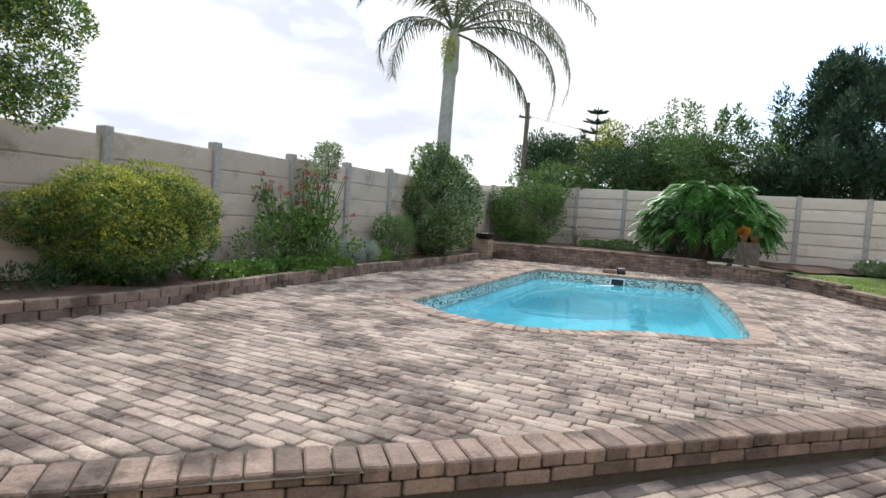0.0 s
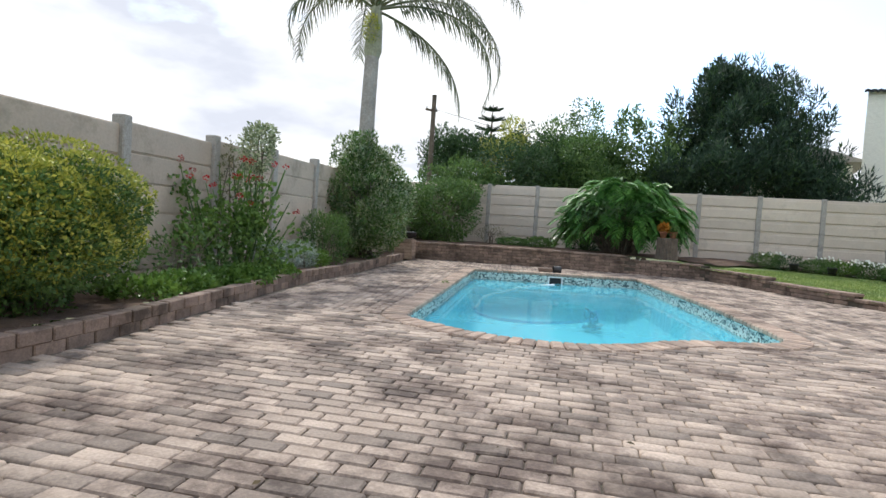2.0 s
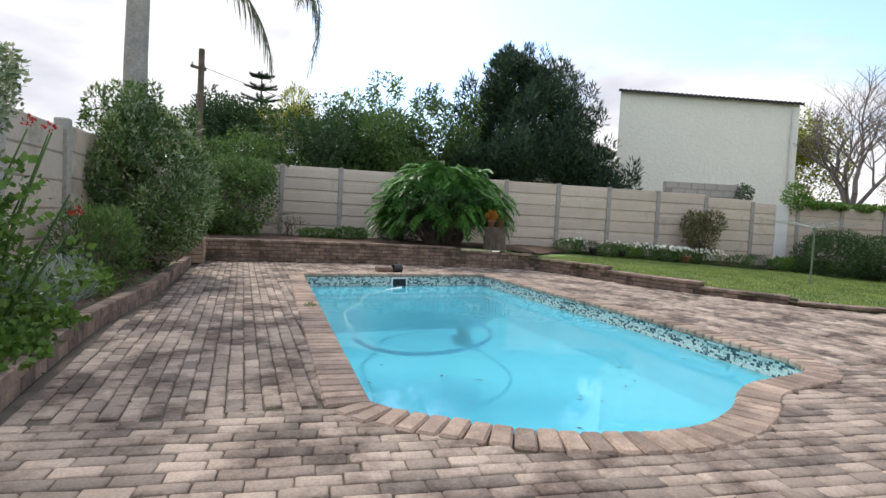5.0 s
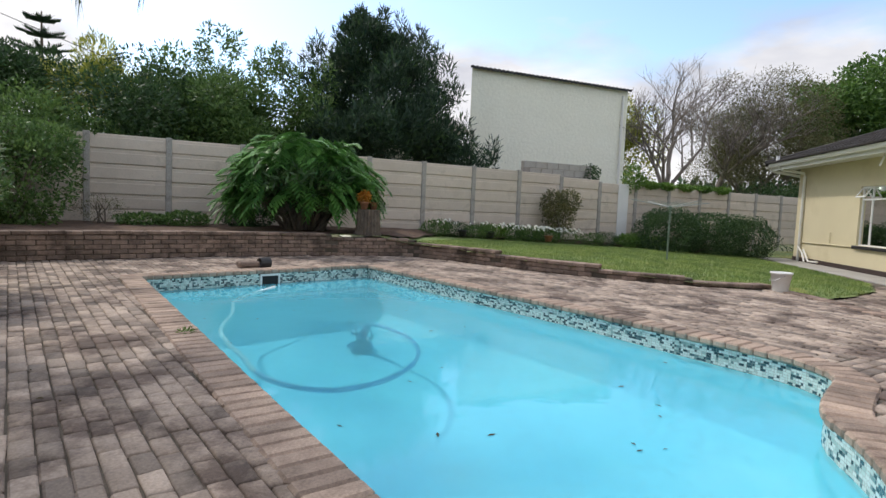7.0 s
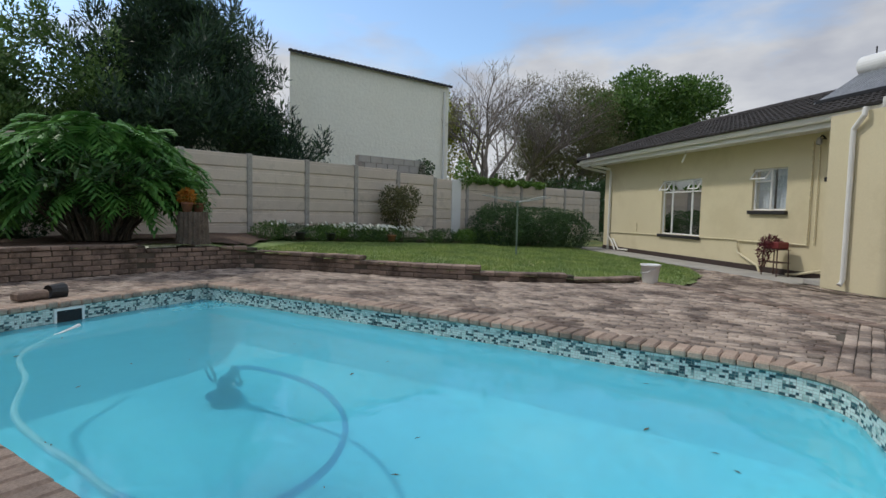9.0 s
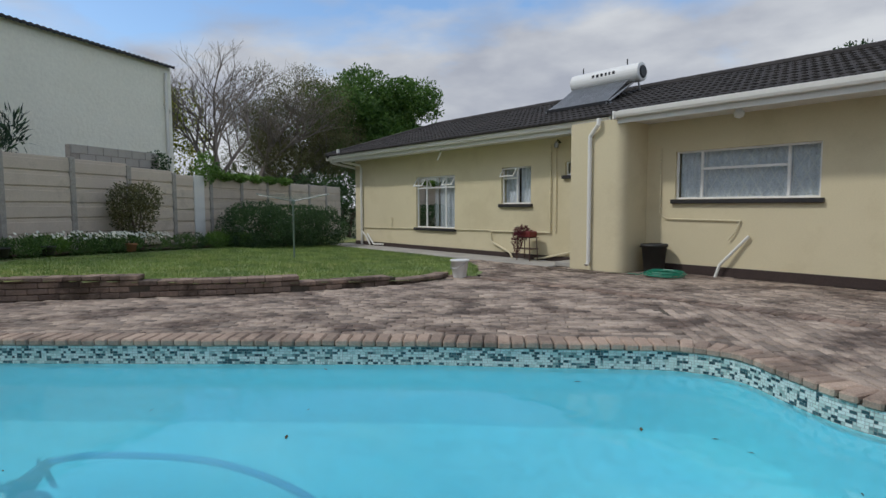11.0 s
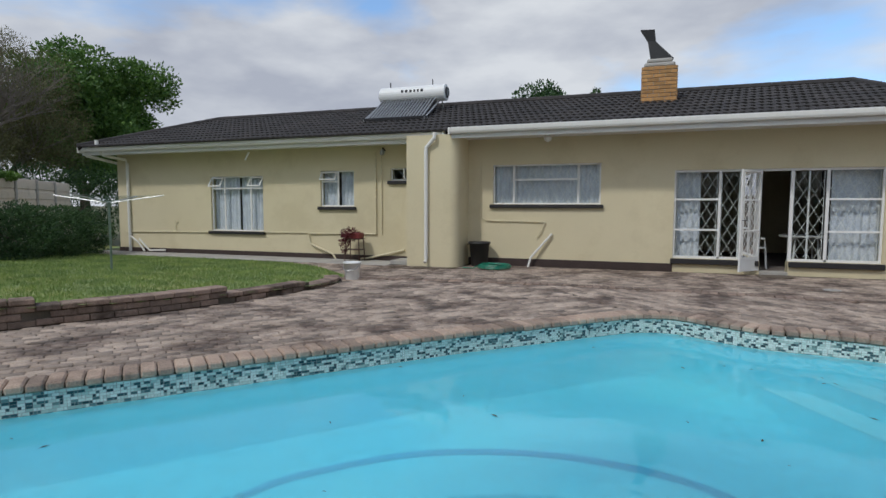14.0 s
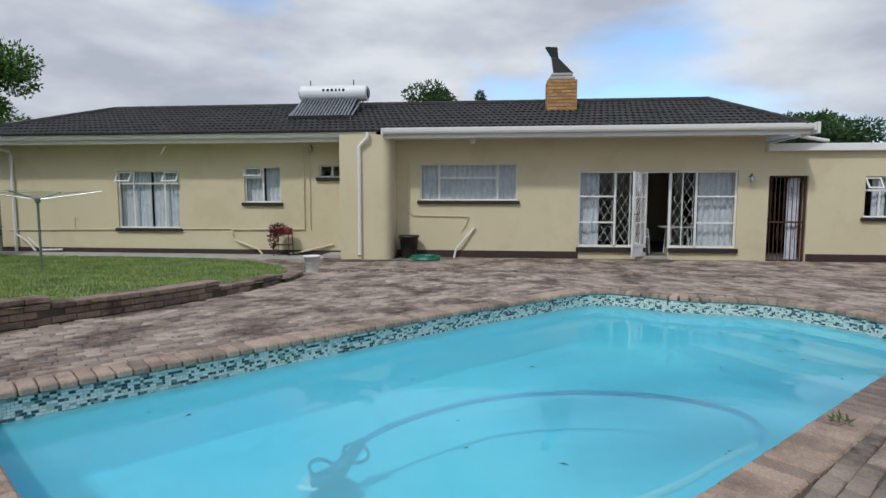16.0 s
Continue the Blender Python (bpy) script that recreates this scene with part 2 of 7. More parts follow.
def box(lo, hi, bevel=0.0, m=None):
    bm = bmesh.new()
    add_box(bm, lo, hi, m, bevel)
    return bm


def boxes(rows, bevel=0.0):
    bm = bmesh.new()
    for lo, hi in rows:
        add_box(bm, lo, hi, None, bevel)
    return bm


def tube(points, radius, sides=8, closed_ends=True):
    """(vertices, faces) of a pipe along points; radius may be a list."""
    pts = [Vector(p) for p in points]
    rad = radius if isinstance(radius, (list, tuple)) else [radius] * len(pts)
    verts, faces = [], []
    up = Vector((0, 0, 1))
    for i, p in enumerate(pts):
        d = (pts[min(i + 1, len(pts) - 1)] - pts[max(i - 1, 0)]).normalized()
        a = d.cross(up if abs(d.z) < 0.9 else Vector((1, 0, 0))).normalized()
        b = d.cross(a)
        for k in range(sides):
            w = 2 * math.pi * k / sides
            verts.append(p + (a * math.cos(w) + b * math.sin(w)) * rad[i])
    for i in range(len(pts) - 1):
        for k in range(sides):
            q, r = i * sides + k, i * sides + (k + 1) % sides
            faces.append((q, r, r + sides, q + sides))
    if closed_ends:
        faces.append(tuple(range(sides))[::-1])
        faces.append(tuple(range((len(pts) - 1) * sides, len(pts) * sides)))
    return verts, faces


def join(pieces):
    verts, faces = [], []
    for v, f in pieces:
        n = len(verts)
        verts += list(v)
        faces += [tuple(i + n for i in q) for q in f]
    return verts, faces


def lathe(profile, sides=20, at=(0, 0, 0)):
    """(vertices, faces) of a turned body; profile rows of (radius, z)."""
    verts, faces = [], []
    for r, z in profile:
        for k in range(sides):
            w = 2 * math.pi * k / sides
            verts.append((at[0] + r * math.cos(w), at[1] + r * math.sin(w), at[2] + z))
    for i in range(len(profile) - 1):
        for k in range(sides):
            q, r = i * sides + k, i * sides + (k + 1) % sides
            faces.append((q, r, r + sides, q + sides))
    faces.append(tuple(range(sides))[::-1])
    return verts, faces


def smooth_line(points, step):
    """Points at even steps along a Catmull-Rom line through points."""
    p = [Vector(q) for q in points]
    p = [2 * p[0] - p[1]] + p + [2 * p[-1] - p[-2]]
    fine = []
    for i in range(1, len(p) - 2):
        for k in range(24):
            t = k / 24
            fine.append(0.5 * ((2 * p[i]) + (p[i + 1] - p[i - 1]) * t + (2 * p[i - 1] - 5 * p[i] + 4 * p[i + 1] - p[i + 2]) * t * t
                               + (3 * p[i] - p[i - 1] - 3 * p[i + 1] + p[i + 2]) * t ** 3))
    fine.append(p[-2])
    return even(fine, step)


def even(line, step):
    line = [Vector(q) for q in line]
    total = sum((b - a).length for a, b in zip(line, line[1:]))
    n = max(1, round(total / step))
    out, want, run = [], 0.0, 0.0
    for a, b in zip(line, line[1:]):
        d = (b - a).length
        while want <= run + d + 1e-9 and len(out) <= n:
            out.append(a.lerp(b, (want - run) / d if d else 0))
            want += total / n
        run += d
    while len(out) < n + 1:
        out.append(line[-1].copy())
    return out


def inside(p, poly):
    x, y = p[0], p[1]
    hit = False
    for (x1, y1), (x2, y2) in zip(poly, poly[1:] + poly[:1]):
        if (y1 > y) != (y2 > y) and x < (x2 - x1) * (y - y1) / (y2 - y1) + x1:
            hit = not hit
    return hit


def sheet(poly, z):
    """(vertices, faces) of a flat polygon; z a number or a function of x, y."""
    bm = bmesh.new()
    vs = [bm.verts.new((x, y, 0)) for x, y in poly]
    bm.faces.new(vs)
    bmesh.ops.triangulate(bm, faces=bm.faces[:])
    bm.normal_update()
    for f in bm.faces:
        if f.normal.z < 0:
            f.normal_flip()
    for v in bm.verts:
        v.co.z = z(v.co.x, v.co.y) if callable(z) else z
    return bm


def leaf_cloud(lumps, count, length, width, seed, shell=0.55, droop=0.0, up=0.3):
    """(vertices, faces) of many small folded leaves filling lumps (x, y, z, rx, ry, rz)."""
    rng = np.random.default_rng(seed)
    lumps = np.array(lumps, float)
    weight = (lumps[:, 3] * lumps[:, 4] * lumps[:, 5]) ** 0.67
    pick = rng.choice(len(lumps), count, p=weight / weight.sum())
    d = rng.normal(size=(count, 3))
    d /= np.linalg.norm(d, axis=1)[:, None]
    r = shell + (1.06 - shell) * rng.random(count) ** 0.6
    # uneven outline
    r *= 1 + 0.13 * np.sin(5 * d[:, 0] + 3 * lumps[pick, 0]) * np.cos(4 * d[:, 2] + 5 * d[:, 1] + lumps[pick, 1])
    c = lumps[pick, :3] + d * r[:, None] * lumps[pick, 3:]
    axis = d * 0.8 + rng.normal(size=(count, 3)) * 0.7 + [0, 0, up - droop]
    axis /= np.linalg.norm(axis, axis=1)[:, None]
    side = np.cross(axis, rng.normal(size=(count, 3)))
    side /= np.linalg.norm(side, axis=1)[:, None]
    nor = np.cross(axis, side)
    ln = length * rng.uniform(0.6, 1.3, (count, 1))
    wd = width * rng.uniform(0.7, 1.2, (count, 1))
    v = np.empty((count, 4, 3))
    v[:, 0] = c
    v[:, 1] = c + axis * ln * 0.45 + side * wd * 0.5 + nor * wd * 0.15
    v[:, 2] = c + axis * ln
    v[:, 3] = c + axis * ln * 0.45 - side * wd * 0.5 + nor * wd * 0.15
    n = np.arange(count)[:, None] * 4
    faces = np.concatenate([n + [0, 1, 2], n + [0, 2, 3]], 0)
    return v.reshape(-1, 3), faces


def fast_mesh(name, verts, faces, material):
    """A mesh from arrays of triangles."""
    me = bpy.data.meshes.new(name)
    verts, faces = np.asarray(verts, np.float32), np.asarray(faces, np.int32)
    me.vertices.add(len(verts))
    me.vertices.foreach_set("co", verts.ravel())
    me.loops.add(faces.size)
    me.loops.foreach_set("vertex_index", faces.ravel())
    me.polygons.add(len(faces))
    me.polygons.foreach_set("loop_start", np.arange(0, faces.size, 3, dtype=np.int32))
    me.update(calc_edges=True)
    me.materials.append(material)
    return me


def leaves(name, lumps, count, length, width, material, parent, seed, label="", **more):
    v, f = leaf_cloud(lumps, count, length, width, seed, **more)
    return part(name, fast_mesh(name, v, f, material), material, parent, label)


def branches(start, height, spread, seed, levels=3, radius=0.12, lean=(0, 0), split=4, low=0.35):
    """(vertices, faces) of a forked trunk with limbs, and the ends of its twigs."""
    rng = random.Random(seed)
    pieces, ends = [], []

    def grow(p, d, length, rad, level):
        pts, radii, q = [p], [rad], p.copy()
        for k in range(4):
            d = (d + Vector((rng.uniform(-1, 1), rng.uniform(-1, 1), rng.uniform(-0.4, 0.6))) * 0.16).normalized()
            q = q + d * length / 4
            pts.append(q.copy())
            radii.append(rad * (1 - 0.5 * (k + 1) / 4))
        pieces.append(tube(pts, radii, 6 if level < 2 else 4, level == 0))
        if level == levels:
            ends.append(q.copy())
            return
        for k in range(split):
            w = rng.uniform(0, 2 * math.pi)
            side = Vector((math.cos(w), math.sin(w), 0))
            nd = (d * rng.uniform(0.5, 1.0) + side * spread * rng.uniform(0.6, 1.2) + Vector((0, 0, 0.2))).normalized()
            at = pts[rng.choice((2, 3, 4))] if level else pts[rng.choice((3, 4))]
            grow(at, nd, length * rng.uniform(0.55, 0.8), rad * 0.5, level + 1)

    grow(Vector(start), Vector((lean[0], lean[1], 1)).normalized(), height * low, radius, 0)
    return join(pieces), ends


BRICK_L, BRICK_W = 0.175, 0.086


def brick_mesh(name, lx, ly, lz, material, soft=0.008):
    """A worn brick centred on x and y with its top at z = 0."""
    me = bpy.data.meshes.new(name)
    bm = box((-lx / 2, -ly / 2, -lz), (lx / 2, ly / 2, 0), soft)
    bm.to_mesh(me)
    bm.free()
    me.materials.append(material)
    return me


def brick_stuff(places, lx, ly, lz, seed, soft=0.007):
    """(vertices, triangles) of many bricks: places of (x, y, z top, turn in radians, length factor)."""
    rng = np.random.default_rng(seed)
    p = np.array(places, float)
    n = len(p)
    a, b = lx / 2, ly / 2
    prof = np.array([(-a, -b, -lz), (a, -b, -lz), (a, b, -lz), (-a, b, -lz), (-a, -b, -soft), (a, -b, -soft), (a, b, -soft), (-a, b, -soft),
                     (-a + soft, -b + soft, 0), (a - soft, -b + soft, 0), (a - soft, b - soft, 0), (-a + soft, b - soft, 0)])
    quads = [(8, 9, 10, 11), (4, 5, 9, 8), (5, 6, 10, 9), (6, 7, 11, 10), (7, 4, 8, 11), (0, 1, 5, 4), (1, 2, 6, 5), (2, 3, 7, 6), (3, 0, 4, 7)]
    tris = np.array([t for q in quads for t in ((q[0], q[1], q[2]), (q[0], q[2], q[3]))])
    v = np.repeat(prof[None], n, 0)
    v[:, :, 0] *= p[:, 4:5]
    v += rng.normal(0, 0.0012, v.shape)
    v[:, :, 2] += v[:, :, 0] * rng.normal(0, 0.010, (n, 1)) + v[:, :, 1] * rng.normal(0, 0.015, (n, 1))
    c, s = np.cos(p[:, 3:4]), np.sin(p[:, 3:4])
    x, y = v[:, :, 0] * c - v[:, :, 1] * s, v[:, :, 0] * s + v[:, :, 1] * c
    out = np.stack([x + p[:, 0:1], y + p[:, 1:2], v[:, :, 2] + p[:, 2:3] + rng.normal(0, 0.002, (n, 1))], -1)
    return out.reshape(-1, 3), (tris[None] + 12 * np.arange(n)[:, None, None]).reshape(-1, 3)

# ---- ground ----
LOW = -0.165                                              # the paving along the house, under the pool's terrace
EDGE_LINE = [(-14, 4.35), (-8.8, 4.24), (-7.3, 4.12), (-5.8, 4.04), (-4.0, 3.92), (-2.0, 3.85), (0.0, 3.95), (1.6, 4.30)]
RETAIN = [(-1.45, 15.5), (-0.3, 14.75), (1.6, 13.0), (2.9, 11.35), (3.35, 10.5), (3.0, 9.6), (2.35, 8.5), (1.85, 7.6), (1.5, 6.6), (1.3, 5.6), (1.3, 4.9), (1.6, 4.35)]
BED_LEFT = [(-12.5, 5.6), (-10.5, 6.6), (-9.3, 7.3), (-8.5, 8.0), (-7.4, 9.25), (-5.9, 10.9), (-4.4, 12.25), (-3.0, 13.7), (-1.75, 15.0)]
LAWN_SOUTH = [(1.6, 4.35), (1.75, 3.7), (2.3, 3.0), (3.3, 2.1), (4.6, 1.45), (6.5, 1.25), (11.2, 1.2)]
POOL_IN = [(-1.42, 12.78), (1.33, 10.72), (-0.2, 9.05), (-1.62, 7.45), (-2.3, 6.80), (-2.82, 6.28), (-3.12, 6.03), (-3.50, 5.96), (-3.88, 6.18), (-4.3, 6.40),
           (-4.85, 6.46), (-5.33, 6.62), (-5.70, 6.98), (-5.95, 7.50), (-6.07, 8.2)]
WATER, POOL_FLOOR = -0.20, -0.85


def off_line(x, y, line):
    """The distance from points to a line of points."""
    best = 1e9
    for (x1, y1), (x2, y2) in zip(line, line[1:]):
        dx_, dy_ = x2 - x1, y2 - y1
        f = np.clip(((x - x1) * dx_ + (y - y1) * dy_) / (dx_ * dx_ + dy_ * dy_), 0, 1)
        best = np.minimum(best, np.hypot(x - x1 - f * dx_, y - y1 - f * dy_))
    return best


def lawn_zs(x, y):
    z = np.maximum(LOW + 0.01, -0.2 + 0.045 * y)
    z = np.minimum(z, LOW + 0.012 + 0.35 * off_line(x, y, LAWN_SOUTH))
    return np.minimum(z + np.clip(0.2 * (y - 10.6), 0, 0.14), 0.395)


def lawn_z(x, y):
    return float(lawn_zs(x, y))


def pool_line(step):
    """The pool's inner edge at even steps: straight sides, a rounded shallow end."""
    round_end = smooth_line([(*p, 0) for p in POOL_IN[3:]], 0.1)
    far = even([(*POOL_IN[1], 0), (*POOL_IN[3], 0)], 0.3)
    first = even([(*POOL_IN[0], 0), (*POOL_IN[1], 0)], 0.3)
    back = even([(*POOL_IN[-1], 0), (*POOL_IN[0], 0)], 0.3)
    line = first[:-1] + far[:-1] + round_end[:-1] + back
    return even(line, step)


pool = pool_line(0.15)[:-1]
pool_poly = [(p.x, p.y) for p in pool]


def grow_out(line, by):
    out = []
    for i, p in enumerate(line):
        d = (line[(i + 1) % len(line)] - line[i - 1]).normalized()
        out.append(p + Vector((-d.y, d.x, 0)) * by)
    return out


area = sum(a.x * b.y - b.x * a.y for a, b in zip(pool, pool[1:] + pool[:1])) / 2
OUTWARD = -1 if area > 0 else 1
outer = grow_out(pool, 0.23 * OUTWARD)
outer_poly = [(p.x, p.y) for p in outer]

# one ground sheet to the horizon, with the pool cut out of it
gbm = bmesh.new()
ring0 = [gbm.verts.new((p.x, p.y, -0.45)) for p in grow_out(pool, 0.2 * OUTWARD)]
ring1 = [gbm.verts.new((-2.5 + (p.x + 2.5) * 600, 9 + (p.y - 9) * 600, -0.45)) for p in pool]
for i in range(len(ring0)):
    j = (i + 1) % len(ring0)
    gbm.faces.new((ring0[i], ring0[j], ring1[j], ring1[i]))
bmesh.ops.recalc_face_normals(gbm, faces=gbm.faces[:])
if sum(f.normal.z for f in gbm.faces) < 0:
    bmesh.ops.reverse_faces(gbm, faces=gbm.faces[:])
ground = tagged(part("ground", gbm, FAR_GROUND), "dry grassy ground beyond the garden", kind="structure")

# paving beds: upper terrace and lower apron
terrace_poly = [(-14, 4.35)] + EDGE_LINE[1:] + [(p[0], p[1]) for p in RETAIN[::-1]][1:] + BED_LEFT[::-1]


def ring_sheet(poly, hole, z):
    bm = bmesh.new()
    a = [bm.verts.new((x, y, z)) for x, y in poly]
    b = [bm.verts.new((x, y, z)) for x, y in hole]
    ed = [bm.edges.new((c[i], c[(i + 1) % len(c)])) for c in (a, b) for i in range(len(c))]
    bmesh.ops.triangle_fill(bm, edges=ed, use_beauty=True)
    for f in bm.faces:
        f.normal_update()
        if f.normal.z < 0:
            f.normal_flip()
    return bm


terrace = tagged(part("terrace", ring_sheet(terrace_poly, outer_poly, -0.014), JOINT), "brick-paved pool terrace with sandy joints", kind="structure")
apron_poly = [(-30, -1.0), (-30, 4.5)] + EDGE_LINE + LAWN_SOUTH[1:] + [(11.2, -0.5), (12.5, -1.0)]
apron = tagged(part("pavement", sheet([(x, y + (0.0 if y < 3 else 0.02)) for x, y in apron_poly[::-1]], LOW - 0.014), JOINT), "lower brick paving beside the house", kind="structure")

# lawn and beds
def terrain(name, poly, zf, step, material, label, seed=3, rough=0.0):
    xs = np.arange(min(p[0] for p in poly) - step, max(p[0] for p in poly) + step, step)
    ys = np.arange(min(p[1] for p in poly) - step, max(p[1] for p in poly) + step, step)
    bm = bmesh.new()
    grid = {}
    for i, x in enumerate(xs):
        for j, y in enumerate(ys):
            if any(inside((x + a, y + b), poly) for a, b in ((0, 0), (step, 0), (-step, 0), (0, step), (0, -step))):
                z = zf(x, y) + rough * noise.noise(Vector((x * 2.3, y * 2.3, seed)))
                grid[i, j] = bm.verts.new((x, y, z))
    for (i, j), v in grid.items():
        q = [grid.get(k) for k in ((i, j), (i + 1, j), (i + 1, j + 1), (i, j + 1))]
        if all(q):
            bm.faces.new(q)
    return tagged(part(name, bm, material, smooth=True), label, kind="structure")


FENCE_U, FENCE_P, PITCH = Vector((0.585, -0.81, 0)), Vector((2.6, 17.1, 0)), 1.508
LEFT_U, LEFT_P = Vector((0.737, 0.675, 0)), Vector((-4.88, 13.24, 0))


def fence_at(k):
    return FENCE_P + FENCE_U * PITCH * k


def left_at(k):
    return LEFT_P + LEFT_U * PITCH * k


corner = left_at(5.6)
lawn_poly = [(x + 0.03, y + 0.03) for x, y in RETAIN[2:]] + LAWN_SOUTH[1:] + [(12.5, 1.1), (12.5, -1.0), (16.9, -2.4)] + [tuple(fence_at(k).xy) for k in (11, 5, -1)] + [(1.3, 18.6), (-1.2, 17.0), (-1.4, 15.6), (-0.3, 14.85)]
terrain("lawn_ground", lawn_poly, lambda x, y: lawn_z(x, y), 0.12, GRASS_BASE, "short green lawn sloping up to the fence", rough=0.012)
bed_back = [(-1.30, 15.58), (-0.18, 14.86), (1.72, 13.12), (3.02, 11.47), (3.5, 10.75)] + [tuple((fence_at(k) - Vector((0.75, 0.55, 0)) * 0.9).xy) for k in (5, 7, 9, 11, 12.6)] + [tuple((fence_at(k) + Vector((0.81, 0.585, 0)) * 0.5).xy) for k in (13, 11, 5, -1.6)] + [(1.4, 19.6), (-1.6, 17.2)]
terrain("back_bed", bed_back, lambda x, y: max(0.40 if y > 11.2 else 0.32 if y > 10.6 and x < 5 else -1, min(lawn_z(x, y) + 0.05, 0.41)), 0.12, SOIL, "dark garden bed along the pale fence", rough=0.03)
bed_left = [(x - 0.16, y + 0.16) for x, y in BED_LEFT] + [(-1.4, 16.6), (0.9, 18.9)] + [tuple((left_at(k) + Vector((-0.675, 0.737, 0)) * 0.5).xy) for k in (5, 4, 0, -4, -8, -11)]
terrain("side_bed", bed_left, lambda x, y: 0.11, 0.09, SOIL, "dark garden bed along the side fence", rough=0.03)

# ---- pool ----
shell = bmesh.new()
top = [shell.verts.new((p.x, p.y, -0.05)) for p in pool]
low = [shell.verts.new((p.x, p.y, -0.70)) for p in pool]
mid = grow_out(pool, -0.35 * OUTWARD)
flo = [shell.verts.new((p.x, p.y, POOL_FLOOR)) for p in mid]
for r, s in ((top, low), (low, flo)):
    for i in range(len(r)):
        j = (i + 1) % len(r)
        shell.faces.new((r[i], r[j], s[j], s[i]))
fl = shell.faces.new(flo)
bmesh.ops.triangulate(shell, faces=[fl])
bmesh.ops.recalc_face_normals(shell, faces=shell.faces[:])
swimming_pool = thing("swimming_pool", "in-ground swimming pool with milky blue water and mosaic band", "pool", (-2.5, 9, 0))


def held(ob, parent):
    """Make ob a part of parent without moving it."""
    ob.parent = parent
    ob.matrix_parent_inverse = parent.matrix_world.inverted()
    return ob


bpy.context.view_layer.update()
held(part("basin", shell, POOL, label="light blue plastered basin"), swimming_pool)
wbm = bmesh.new()
wv = [wbm.verts.new((p.x, p.y, WATER)) for p in pool]
bmesh.ops.triangulate(wbm, faces=[wbm.faces.new(wv)])
wbm.normal_update()
for f in wbm.faces:
    if f.normal.z < 0:
        f.normal_flip()
surface = held(part("water", wbm, water, label="still pale blue water"), swimming_pool)
surface.visible_shadow = False

# mosaic band
rng = random.Random(5)
MOSAIC = mat("mosaic_tile", (0.20, 0.42, 0.40), (0.16, 0.36, 0.36), 0.25, 30, 120, 0.0)
mt = MOSAIC.node_tree
tone = ramp(mt, mt.nodes.new("ShaderNodeNewGeometry").outputs["Random Per Island"],
            [(0.0, (0.03, 0.06, 0.07)), (0.24, (0.08, 0.16, 0.17)), (0.34, (0.34, 0.48, 0.44)), (0.50, (0.60, 0.72, 0.66)), (1.0, (0.74, 0.82, 0.77))])
mt.nodes["Principled BSDF"].inputs["Base Color"].default_value = (0.4, 0.6, 0.55, 1)
mt.links.new(tone, mt.nodes["Principled BSDF"].inputs["Base Color"])
for n in [n for n in mt.nodes if n.type == "VALTORGB" and n.outputs[0] is tone]:
    n.color_ramp.interpolation = "CONSTANT"
grout = held(part("tile_band", (lambda a, b: ([(*p.xy, -0.045) for p in a] + [(*p.xy, -0.235) for p in a],
             [(i, (i + 1) % len(a), (i + 1) % len(a) + len(a), i + len(a)) for i in range(len(a))]))(grow_out(pool, -0.004 * OUTWARD), 0), CEMENT, label="pale grout of the tile band"), swimming_pool)
tv, tf = [], []
fine = even(grow_out(pool, -0.008 * OUTWARD) + [grow_out(pool, -0.008 * OUTWARD)[0]], 0.021)
for row in range(8):
    i = rng.choice((0, 1))
    while i < len(fine) - 2:
        w = rng.choice((1, 1, 2, 2))
        a, b = fine[i], fine[min(i + w, len(fine) - 1)]
        z1 = -0.05 - row * 0.021
        d = (b - a) * (0.0015 / max(1e-6, (b - a).length))
        n = len(tv)
        tv += [(*(a + d).xy, z1 - 0.001), (*(b - d).xy, z1 - 0.001), (*(b - d).xy, z1 - 0.0195), (*(a + d).xy, z1 - 0.0195)]
        tf += [(n, n + 1, n + 2), (n, n + 2, n + 3)]
        i += w
held(part("mosaic", fast_mesh("mosaic", tv, tf, MOSAIC), MOSAIC, label="dark and pale green mosaic tiles", kind="stuff"), swimming_pool)

# ---- fences ----
def plank_panel(length, height, course, material, name, thick=0.045):
    """One cast panel of a precast fence, its top edge lightly chamfered, along +x from 0."""
    me = bpy.data.meshes.new(name)
    bm = boxes([((0, -0.010, 0), (length, 0.010, height - 0.001)), ((0, -thick / 2, 0.014), (length, thick / 2, height - 0.012))], 0.004)
    bm.to_mesh(me)
    bm.free()
    me.materials.append(material)
    return me


def panel_back(name, length, height, material):
    """A panel with two moulded ribs, along +x from 0."""
    bm = bmesh.new()
    add_box(bm, (0, -0.012, 0), (length, 0.012, height - 0.001), None, 0.003)
    add_box(bm, (0.0, -0.038, 0.016), (length, 0.038, height - 0.07), None, 0.008)
    add_box(bm, (0.0, -0.026, height - 0.075), (length, 0.026, height - 0.012), None, 0.006)
    me = bpy.data.meshes.new(name)
    bm.to_mesh(me)
    bm.free()
    me.materials.append(material)
    return me


def post_mesh(name, height, w=0.12):
    me = bpy.data.meshes.new(name)
    bm = box((-w / 2, -0.075, 0), (w / 2, 0.075, height), 0.012)
    bm.to_mesh(me)
    bm.free()
    me.materials.append(POST)
    return me


